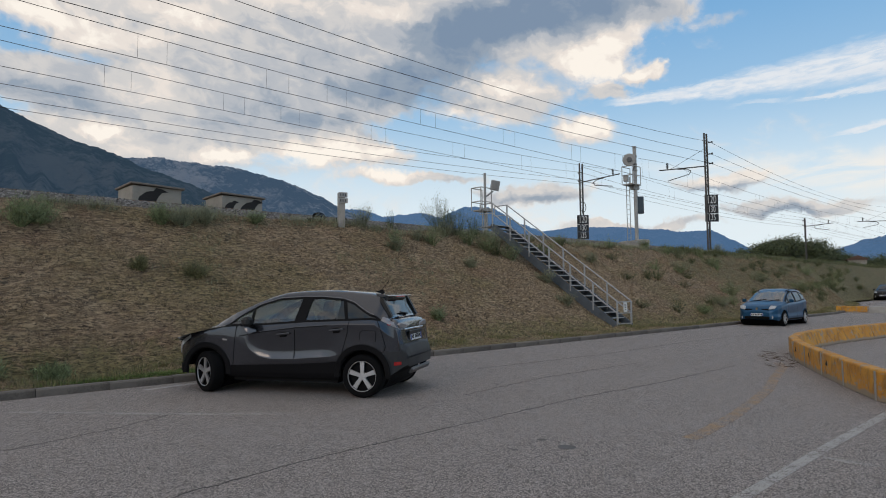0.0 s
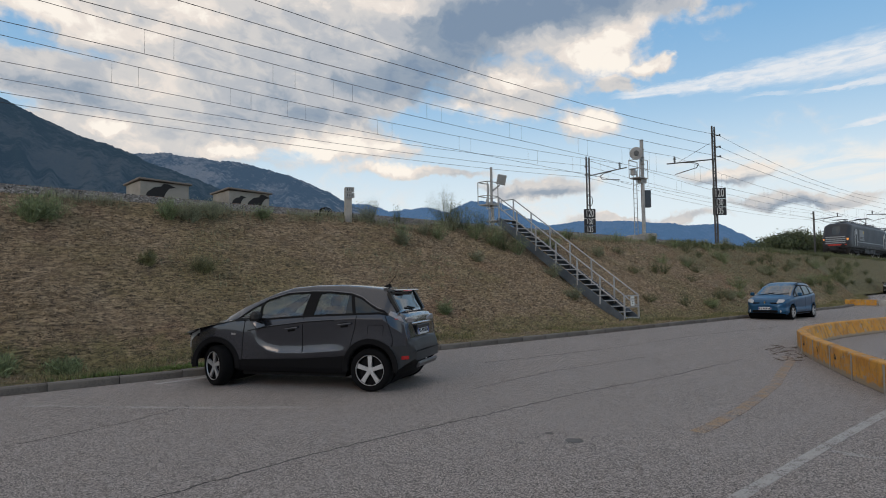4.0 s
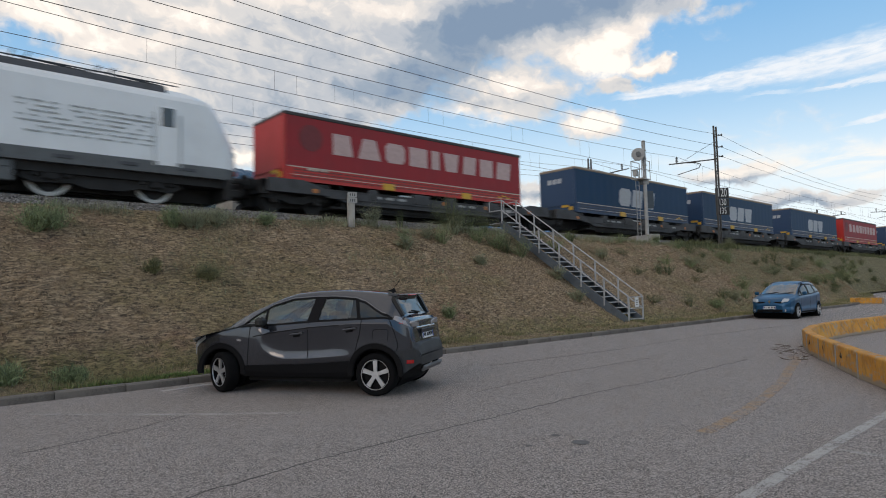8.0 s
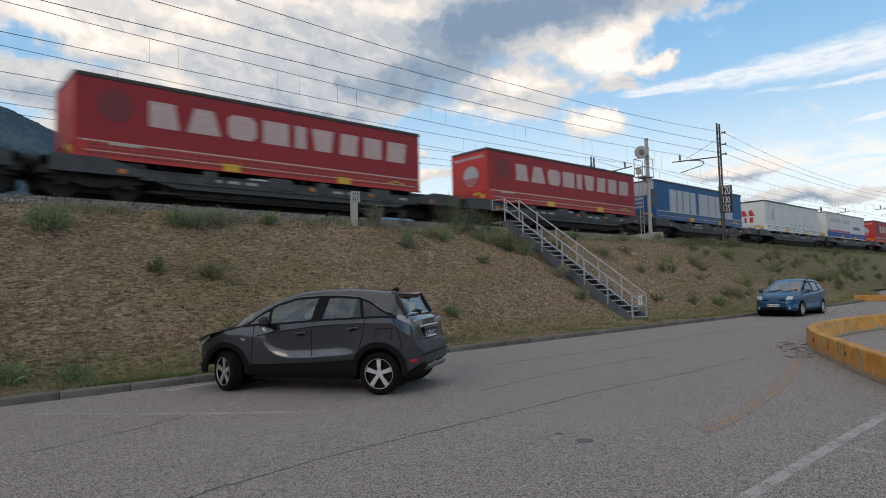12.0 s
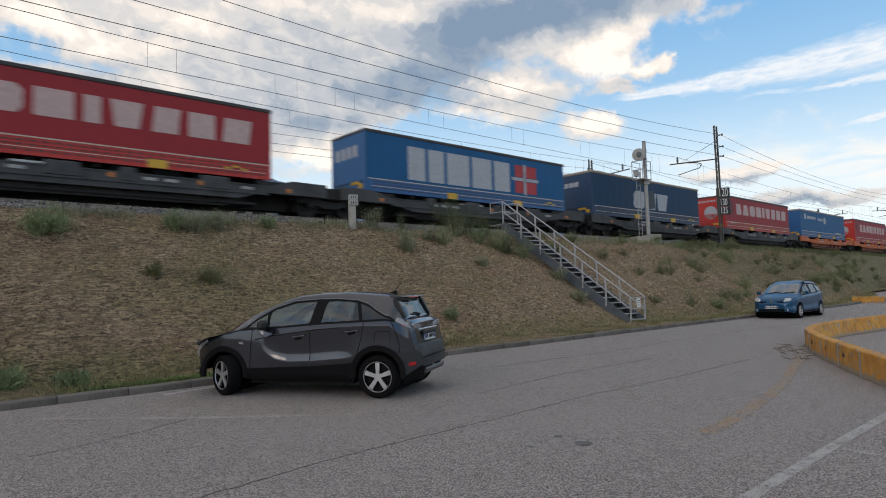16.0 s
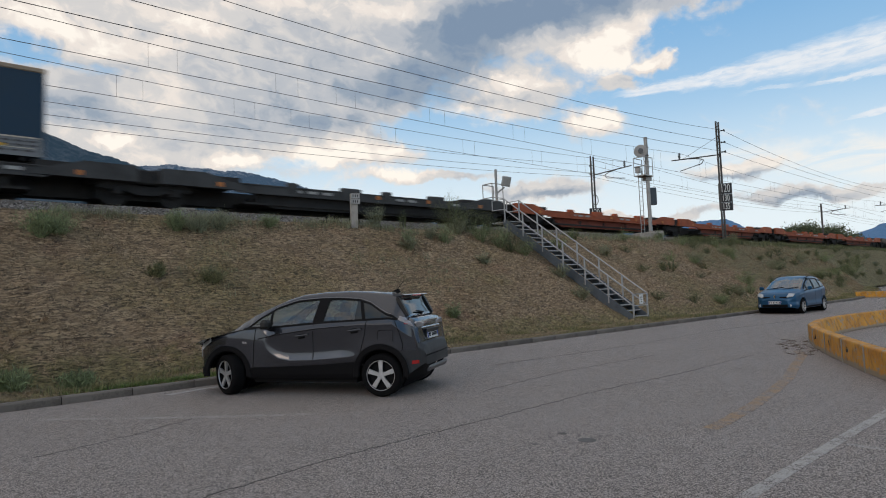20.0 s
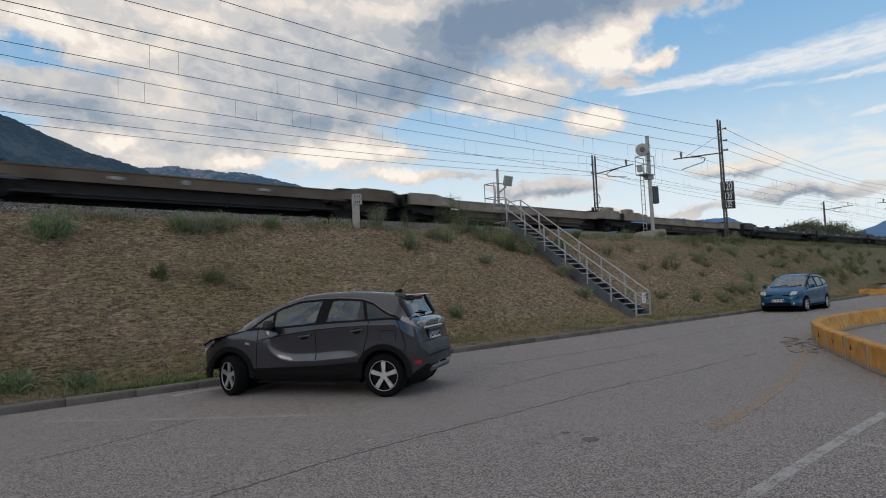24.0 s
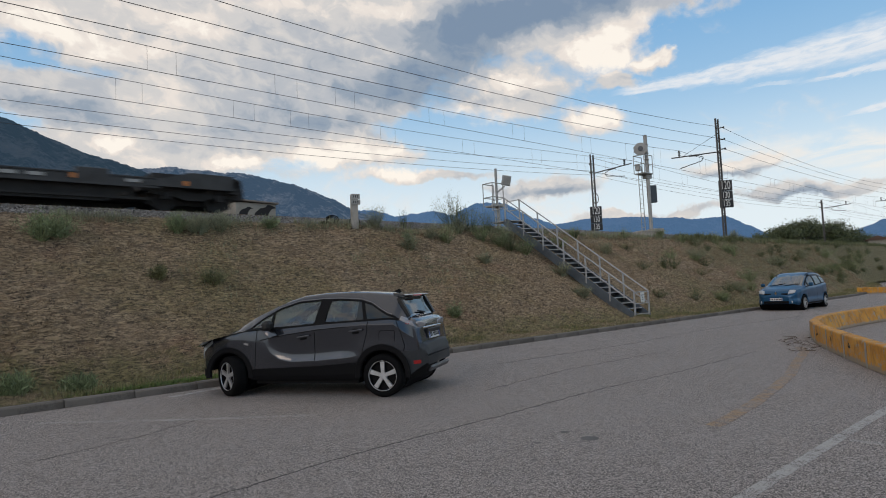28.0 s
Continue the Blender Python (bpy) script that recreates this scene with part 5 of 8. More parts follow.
TRAILERS = {
    "L": lambda: trailer(RED_TARP, RED_FRONT, ROOF_TRIM, "red curtain-sided trailer with large pale lettering shapes", long_word),
    "l": lambda: trailer(RED_TARP, RED_FRONT, ROOF_TRIM, "red curtain-sided trailer with a plain red front", long_word_plain),
    "D": lambda: trailer(NAVY_TARP, NAVY_FRONT, TAN_TRIM, "navy curtain-sided trailer with three bold white shapes", three_shapes(1.0)),
    "G": lambda: trailer(GREY_TARP, SLATE_FRONT, TAN_TRIM, "slate-blue curtain-sided trailer with a grey front", three_shapes(0.9)),
    "B": lambda: trailer(BLUE_TARP, BLUE_FRONT, ROOF_TRIM, "blue curtain-sided trailer with tall white shapes", two_words),
    "A": lambda: trailer(WHITE_TARP, WHITE_FRONT, ROOF_TRIM, "white curtain-sided trailer with red marks on its front", red_corner, False),
    "S": lambda: trailer(WHITE_TARP, WHITE_FRONT, TAN_TRIM, "white curtain-sided trailer with a blue band at its foot", fleet, False),
    "C": lambda: trailer(BLUE_TARP, BLUE_FRONT, ROOF_TRIM, "blue curtain-sided trailer with white shapes and red cross emblem", cross_word),
    "P": lambda: trailer(BLUE_TARP, BLUE_FRONT, TAN_TRIM, "plain blue curtain-sided trailer with small pale marks", plain_blue),
}
LOADS = [("l", 231.61), ("D", 249.98), ("D", 266.01), ("D", 284.12), ("l", 300.20), ("D", 318.22), ("l", 334.77), ("L", 352.69), ("B", 368.82), ("A", 387.25), ("S", 403.21), ("L", 421.17), ("l", 437.91), ("C", 455.71), ("D", 471.99), ("L", 489.97), ("P", 506.72), ("L", 524.14), ("G", 540.90)]
load_first = {}
for k, at in LOADS:
    if k in load_first:
        o = copy_thing(load_first[k], pose(0, 0, 0))
    else:
        o = load_first[k] = TRAILERS[k]()
    MOVING.append((o, at))


def motions():
    """The train runs through at a steady speed from first to last."""
    beats = [0.0, 1 / 30, 2 / 30, 7.0, 14.0, 21.0, 28.0 - 2 / 30, 28.0 - 1 / 30, 28.0]
    for ob, at in MOVING:
        walk(ob, [(t, pose(at - SPEED * t, TRACK_Y, RAIL_Z)) for t in beats])

# ---- parked cars: x forward from the middle of the wheelbase, y to the left ----
CAR_GREY = worn("grey_metallic_paint", (0.043, 0.046, 0.057), (0.036, 0.039, 0.048), 0.20, 0.65, scale=1.5, grain=300, amount=0.4, relief=0.0, coat=1.0)
BUMPER_GREY = worn("dark_grey_bumper_plastic", (0.020, 0.020, 0.022), (0.015, 0.015, 0.016), 0.55, 0.0, scale=2.0, grain=200, amount=0.4, relief=0.03)
CAR_BLUE = worn("blue_metallic_paint", (0.008, 0.068, 0.150), (0.006, 0.057, 0.128), 0.34, 0.4, scale=1.5, grain=300, amount=0.4, relief=0.0, coat=0.3)
CAR_BLACK = worn("black_car_paint", (0.005, 0.005, 0.005), (0.003, 0.003, 0.003), 0.6, 0.0, scale=1.5, amount=0.4, relief=0.0, coat=0.15)
CAR_GLASS = glass("tinted_car_glass", (0.60, 0.74, 0.79), least=0.145)
REAR_GLASS = glass("dark_tinted_car_glass", (0.34, 0.44, 0.48), least=0.13)
SCREEN_GLASS = glass("sloping_windscreen_glass", (0.22, 0.27, 0.29), least=0.24)
ALLOY = plain("bright_alloy", (0.50, 0.50, 0.51), 0.35, 0.6)
LAMP_CLEAR = plain("clear_lamp_glass", (0.52, 0.53, 0.54), 0.15, 0.0)
DARK_GLASS = plain("dark_privacy_glass", (0.006, 0.010, 0.012), 0.04, sheen=0.75)
STRIP = plain("satin_trim", (0.16, 0.16, 0.165), 0.4, 0.7)
LAMP_TAIL = plain("clear_rear_lamp_glass", (0.27, 0.255, 0.26), 0.12, 0.0)
LAMP_RED = plain("red_lamp_glass", (0.35, 0.015, 0.015), 0.2)
CHROME = plain("chrome", (0.7, 0.7, 0.7), 0.15, 1.0)
PLATE = plain("number_plate_white", (0.62, 0.63, 0.63), 0.5)
PLATE_BLUE = plain("number_plate_blue", (0.02, 0.06, 0.3), 0.5)
SEAT_CLOTH = plain("dark_seat_cloth", (0.03, 0.03, 0.032), 0.9)


class Shell:
    """A car body from tables along its length: tops, belts, half-widths."""

    def __init__(self, front, rear, top, belt, wide, roof, sill, axles, arch):
        self.front, self.rear, self.axles, self.arch, self.sill = front, rear, axles, arch, sill
        self.tables = [sorted(t) for t in (top, belt, wide, roof)]

    def at(self, n, x):
        t = self.tables[n]
        return float(np.interp(x, [a for a, _ in t], [b for _, b in t]))

    def base(self, x):
        z = self.sill + (0.42 if x < 0 else 0.20) * max(0, abs(x) - 1.66)
        for a in self.axles:
            if abs(x - a) < self.arch:
                z = max(z, 0.335 + math.sqrt(self.arch ** 2 - (x - a) ** 2) * 1.0)
        return z

    def section(self, x):
        top, belt, w, wr = (self.at(n, x) for n in range(4))
        belt = min(belt, top - 0.035)
        zb = min(self.base(x), belt - 0.06)
        pts = []
        hip = belt - 0.07
        for k in range(11):
            z = zb + (hip - zb) * k / 10
            tuck = 0.045 * max(0.0, 1 - k / 1.5) if zb < 0.33 else 0.0
            pts.append((w - tuck - float(np.interp(z, [0.36, 0.43, 0.47, 0.60, 0.74], [0.0, 0.0, 0.018, 0.010, 0.0])), z))
        wb = w - 0.045
        pts.append((w - 0.012, belt - 0.035))
        pts.append((wb, belt))
        for u in (0.25, 0.5, 0.75):
            pts.append((wb + (wr - wb) * u + 0.02 * math.sin(math.pi * u), belt + (top - 0.055 - belt) * u))
        pts.append((wr, top - 0.055))
        pts.append((wr - 0.07, top - 0.018))
        pts.append((wr * 0.5, top - 0.002))
        pts.append((0.0, top))
        return pts

    def side(self, x, z):
        pts = self.section(x)
        return float(np.interp(z, [p[1] for p in pts], [p[0] for p in pts]))

    def build(self, n, sort):
        """Faces sorted into parts by sort(x, y, z, k) -> part name."""
        xs = [self.front + (self.rear - self.front) * k / n for k in range(n + 1)]
        rows = []
        for x in xs:
            half = self.section(x)
            rows.append([(x, -a, b) for a, b in half] + [(x, a, b) for a, b in half[-2::-1]])
        made = {}
        m = len(rows[0])
        for a, b in zip(rows, rows[1:]):
            for k in range(m - 1):
                quad = (a[k], b[k], b[k + 1], a[k + 1])
                c = np.mean(quad, 0)
                bm, seen = made.setdefault(sort(c[0], c[1], c[2]), (bmesh.new(), {}))
                vs = []
                for p in quad:
                    key = tuple(round(v, 5) for v in p)
                    if key not in seen:
                        seen[key] = bm.verts.new(p)
                    if seen[key] not in vs:
                        vs.append(seen[key])
                if len(vs) > 2:
                    bm.faces.new(vs)
        for row, name in ((rows[0], "bumper"), (rows[-1], "rear_bumper")):
            bm, seen = made[name]
            vs = []
            for p in row:
                key = tuple(round(v, 5) for v in p)
                if key not in seen:
                    seen[key] = bm.verts.new(p)
                if seen[key] not in vs:
                    vs.append(seen[key])
            bm.faces.new(vs)
        for bm, _ in made.values():
            bmesh.ops.recalc_face_normals(bm, faces=bm.faces[:])
        return {k: bm for k, (bm, _) in made.items()}

    def panel(self, x0, x1, lo, hi, off, side, nx=22, nz=5, thick=0.006):
        """A patch lying on the flank between two curves."""
        bm = bmesh.new()
        rows = []
        for i in range(nx + 1):
            x = x0 + (x1 - x0) * i / nx
            a, b = (f(x) if callable(f) else f for f in (lo, hi))
            b = max(b, a + 0.002)
            rows.append([bm.verts.new((x, side * (self.side(x, a + (b - a) * j / nz) + off), a + (b - a) * j / nz)) for j in range(nz + 1)])
        for a, b in zip(rows, rows[1:]):
            for k in range(nz):
                bm.faces.new((a[k], b[k], b[k + 1], a[k + 1]))
        bmesh.ops.recalc_face_normals(bm, faces=bm.faces[:])
        if thick:
            bmesh.ops.solidify(bm, geom=bm.faces[:], thickness=thick)
        return bm

    def arch_trim(self, a, side, grow=0.075):
        bm = bmesh.new()
        rows = []
        for k in range(25):
            t = -0.12 + (math.pi + 0.24) * k / 24
            row = []
            for r, off in ((self.arch - 0.03, -0.02), (self.arch - 0.01, 0.014), (self.arch + grow - 0.01, 0.014), (self.arch + grow, 0.002)):
                x, z = a + r * math.cos(t), 0.335 + r * math.sin(t)
                y = max(self.side(x, max(z, self.base(x) + 0.02)), self.side(a, 0.9) - 0.03)
                row.append(bm.verts.new((x, side * (y + off), max(z, 0.2))))
            rows.append(row)
        for p, q in zip(rows, rows[1:]):
            for k in range(3):
                bm.faces.new((p[k], q[k], q[k + 1], p[k + 1]))
        bmesh.ops.recalc_face_normals(bm, faces=bm.faces[:])
        return bm


def revolve(bm, prof, n=36):
    """Turns (radius, y) pairs round the y axis."""
    rings = [[bm.verts.new((r * math.cos(2 * math.pi * k / n), y, r * math.sin(2 * math.pi * k / n))) for k in range(n)] for r, y in prof]
    for a, b in zip(rings, rings[1:]):
        for k in range(n):
            bm.faces.new((a[k], a[(k + 1) % n], b[(k + 1) % n], b[k]))
    bmesh.ops.recalc_face_normals(bm, faces=bm.faces[:])


def road_wheel(parent, m, r=0.335, spokes=5, paired=True):
    """Tyre, dark well and alloy spokes; the outside faces +y."""
    bm = bmesh.new()
    revolve(bm, [(r * 0.66, -0.10), (r * 0.9, -0.108), (r * 0.985, -0.085), (r, -0.05), (r, 0.05), (r * 0.985, 0.085), (r * 0.9, 0.108), (r * 0.70, 0.10), (r * 0.66, 0.085)])
    w = part("wheel", bm, RUBBER, parent, m=m, smooth=True)
    bm = bmesh.new()
    revolve(bm, [(0.001, 0.03), (r * 0.66, 0.03), (r * 0.68, 0.088), (r * 0.70, 0.10), (r * 0.71, 0.09)])
    part("rim_well", bm, DARK, w)
    bm = bmesh.new()
    for k in range(spokes):
        t = 2 * math.pi * k / spokes + 0.3
        c, s = math.cos(t), math.sin(t)
        wide = 0.034 if paired else 0.026
        outline = [(0.05, -0.026), (r * 0.645, -wide), (r * 0.655, wide), (0.05, 0.026)]
        vs = prism(bm, outline, 0.062, 0.088)
        for v in vs:
            x, z = v.co.x, v.co.z
            v.co.x, v.co.z = x * c - z * s, x * s + z * c
    revolve(bm, [(0.001, 0.09), (0.055, 0.088), (0.06, 0.06)], 20)
    part("alloy_spokes", bm, ALLOY, w, "bright alloy spokes")
    bm = bmesh.new()
    revolve(bm, [(r * 0.675, 0.090), (r * 0.69, 0.104), (r * 0.705, 0.104), (r * 0.71, 0.090)])
    part("rim_edge", bm, ALLOY, w)
    return w


def writing_plate(parent, at, turn, w=0.52, h=0.11):
    bm = bmesh.new()
    box(bm, (0.012, w, h), (0, 0, 0), bevel=0.003)
    p = part("number_plate", bm, PLATE, parent, m=pose(*at, *turn))
    bm = bmesh.new()
    for k in range(7):
        box(bm, (0.006, 0.030, 0.056), (0.008, -0.185 + 0.058 * k + (0.03 if k > 1 else 0), 0))
    part("plate_bars", bm, DARK, p)
    bm = bmesh.new()
    for s in (-1, 1):
        box(bm, (0.006, 0.026, h - 0.012), (0.008, s * (w / 2 - 0.018), 0))
    part("plate_band", bm, PLATE_BLUE, p)


def door_seams(shell, parent, xs, hi):
    for side in (-1, 1):
        for x in xs:
            part("door_seam", shell.panel(x, x - 0.012, 0.36, hi, 0.0015, side, 1, 10), DARK, parent)


def cabin(o, dx):
    """Seats, dashboard and wheel, seen through the panes."""
    for y in (-0.36, 0.36):
        bm = bmesh.new()
        box(bm, (0.5, 0.5, 0.16), (-0.15 + dx, y, 0.62), bevel=0.05)
        box(bm, (0.14, 0.48, 0.62), (-0.43 + dx, y, 0.92), (0, -14, 0), bevel=0.05)
        seat = part("front_seat", bm, SEAT_CLOTH, o)
        bm = bmesh.new()
        box(bm, (0.09, 0.26, 0.18), (-0.53 + dx, y, 1.30), (0, -10, 0), bevel=0.04)
        part("headrest", bm, SEAT_CLOTH, seat)
    bm = bmesh.new()
    box(bm, (0.5, 1.25, 0.18), (-0.98 + dx, 0, 0.64), bevel=0.05)
    box(bm, (0.14, 1.25, 0.52), (-1.26 + dx, 0, 0.92), (0, -18, 0), bevel=0.05)
    part("rear_seat", bm, SEAT_CLOTH, o)
    bm = bmesh.new()
    box(bm, (0.42, 1.38, 0.26), (0.62 + dx, 0, 0.86), bevel=0.06)
    box(bm, (2.6, 1.5, 0.05), (-0.4 + dx, 0, 0.42))
    part("dashboard", bm, DARK, o)
    bm = bmesh.new()
    for k in range(16):
        a, b = 2 * math.pi * k / 16, 2 * math.pi * (k + 1) / 16
        rod(bm, (0.33 + 0.08 * math.sin(a) + dx, 0.36 + 0.18 * math.cos(a), 0.95 + 0.16 * math.sin(a)), (0.33 + 0.08 * math.sin(b) + dx, 0.36 + 0.18 * math.cos(b), 0.95 + 0.16 * math.sin(b)), 0.014, 5)
    part("steering_wheel", bm, DARK, o)


class Crossover(Shell):
    """A body whose rows follow its features: sill, door crease, shoulder, belt, top of the glass."""

    crease = [(1.0, 0.90), (0.72, 0.845), (0.62, 0.757), (0.53, 0.66), (0.38, 0.573), (0.185, 0.538), (-0.2, 0.545), (-0.62, 0.576), (-0.95, 0.60)]
    shoulder = [(2.0, 0.70), (1.2, 0.84), (0.72, 0.875), (0.32, 0.945), (-0.26, 1.012), (-1.0, 1.055), (-1.5, 1.05), (-1.9, 0.75)]
    glass_top = [(2.1, 0.3), (1.2, 0.9), (0.94, 1.03), (0.735, 1.195), (0.457, 1.345), (0.124, 1.437), (-0.287, 1.458), (-0.60, 1.455), (-0.93, 1.426), (-1.11, 1.37), (-1.29, 1.262), (-1.40, 1.205), (-1.50, 1.175), (-1.56, 1.13)]

    def row(self, table, x):
        t = sorted(table)
        return float(np.interp(x, [a for a, _ in t], [b for _, b in t]))

    def section(self, x):
        top, belt, w, wr = (self.at(n, x) for n in range(4))
        belt = min(belt, top - 0.05)
        zb = min(self.base(x), belt - 0.12)
        zc = self.row(self.crease, x)
        zs = min(self.row(self.shoulder, x), belt - 0.03)
        deep = max(0.0, min(1.0, (0.62 - x) / 0.30)) * max(0.0, min(1.0, (x + 0.98) / 0.30))
        low = self.row([(0.9, 0.425), (-0.2, 0.46), (-0.9, 0.51)], x)
        round_off = lambda z: 0.020 * ((z - 0.72) / 0.35) ** 2
        want = [(zb, -0.055 if zb < 0.3 else -0.012), (max(zb, 0.33), -0.03), (low, -0.016)]
        for dz, dent in ((-0.06, 0.006), (-0.012, 0.0), (0.0, 0.0), (0.02, 0.006), (0.06, 0.019), (0.12, 0.024), (0.19, 0.018)):
            want.append((zc + dz, -deep * dent - (1 - deep) * round_off(zc + dz)))
        want += [(zs - 0.05, -0.004), (zs - 0.012, 0.002), (zs, 0.002), (zs + 0.012, -0.012), (belt - 0.012, -0.030)]
        tail = max(0.0, min(1.0, (x + 1.78) / 0.25))
        pts, z0 = [], zb - 0.004
        for z, d in want:
            z0 = max(z0 + 0.004, min(z, belt - 0.02))
            pts.append((max(0.05, w + d * tail), z0))
        wb = w - 0.042 * tail
        rail = (wr, top - 0.048)
        belt = max(belt, z0 + 0.004)
        pts.append((wb, belt))
        hi = min(max(self.row(self.glass_top, x), belt + 0.004), rail[1] - 0.012)
        for u in (0.33, 0.67, 1.0):
            z = belt + (hi - belt) * u
            v = (z - belt) / max(0.01, rail[1] - belt)
            pts.append((wb + (wr - wb) * v + 0.018 * math.sin(math.pi * min(1, v)), z))
        pts += [rail, (wr - 0.028, top - 0.026), (wr - 0.085, top - 0.014), (wr * 0.5, top - 0.003), (0.0, top)]
        return pts

    BELT, GLASS, RAIL = 15, 18, 19

    def base(self, x):
        return max(super().base(x), self.sill + 0.72 * max(0.0, -1.62 - x))

    def stations(self):
        even = {round(self.front + (self.rear - self.front) * k / 150, 4) for k in range(151)}
        return sorted(even | {round(-1.50 - 0.007 * k, 4) for k in range(60)}, reverse=True)

    def build(self, sort):
        xs = self.stations()
        made = {}
        rows = []
        for x in xs:
            half = self.section(x)
            rows.append([(x, -a, b) for a, b in half] + [(x, a, b) for a, b in half[-2::-1]])
        m = len(rows[0])
        for a, b in zip(rows, rows[1:]):
            for k in range(m - 1):
                r = k if k < m // 2 else m - 2 - k
                quad = (a[k], b[k], b[k + 1], a[k + 1])
                c = np.mean(quad, 0)
                bm, seen = made.setdefault(sort(c[0], c[1], c[2], r), (bmesh.new(), {}))
                vs = []
                for p in quad:
                    key = tuple(round(v, 5) for v in p)
                    if key not in seen:
                        seen[key] = bm.verts.new(p)
                    if seen[key] not in vs:
                        vs.append(seen[key])
                if len(vs) > 2:
                    bm.faces.new(vs)
        for end, name in ((rows[0], "bumper"), (rows[-1], "rear_bumper")):
            bm, seen = made[name]
            vs = []
            for p in end:
                key = tuple(round(v, 5) for v in p)
                if key not in seen:
                    seen[key] = bm.verts.new(p)
                if seen[key] not in vs:
                    vs.append(seen[key])
            bm.faces.new(vs)
        for bm, _ in made.values():
            bmesh.ops.recalc_face_normals(bm, faces=bm.faces[:])
        return {k: bm for k, (bm, _) in made.items()}

    def skewed(self, x0, x1, lean, lo, hi, off, side, nx=3, nz=6, thick=0.006):
        """A patch on the flank whose upright edges lean back by lean over a metre of height."""
        bm = bmesh.new()
        rows = []
        for i in range(nx + 1):
            row = []
            for j in range(nz + 1):
                x = x0 + (x1 - x0) * i / nx
                for _ in range(2):
                    a, b = lo(x), max(hi(x), lo(x) + 0.004)
                    z = a + (b - a) * j / nz
                    x = x0 + (x1 - x0) * i / nx - lean * (z - 1.05)
                row.append(bm.verts.new((x, side * (self.side(x, z) + off), z)))
            rows.append(row)
        for a, b in zip(rows, rows[1:]):
            for k in range(nz):
                bm.faces.new((a[k], b[k], b[k + 1], a[k + 1]))
        bmesh.ops.recalc_face_normals(bm, faces=bm.faces[:])
        if thick:
            bmesh.ops.solidify(bm, geom=bm.faces[:], thickness=thick)
        return bm

    def seam(self, pts, side, w=0.010):
        """A thin dark strip along points (x, z) of the flank."""
        bm = bmesh.new()
        line = []
        for (xa, za), (xb, zb) in zip(pts, pts[1:]):
            line += [(xa + (xb - xa) * k / 6, za + (zb - za) * k / 6) for k in range(6)]
        line.append(pts[-1])
        rows = []
        for k, (x, z) in enumerate(line):
            (xa, za), (xb, zb) = line[max(0, k - 1)], line[min(len(line) - 1, k + 1)]
            d = math.hypot(xb - xa, zb - za)
            nx, nz = -(zb - za) / d * w / 2, (xb - xa) / d * w / 2
            rows.append([bm.verts.new((x + q * nx, side * (self.side(x + q * nx, z + q * nz) + 0.0025), z + q * nz)) for q in (-1, 1)])
        for a, b in zip(rows, rows[1:]):
            bm.faces.new((a[0], b[0], b[1], a[1]))
        bmesh.ops.recalc_face_normals(bm, faces=bm.faces[:])
        bmesh.ops.solidify(bm, geom=bm.faces[:], thickness=0.003)
        return bm


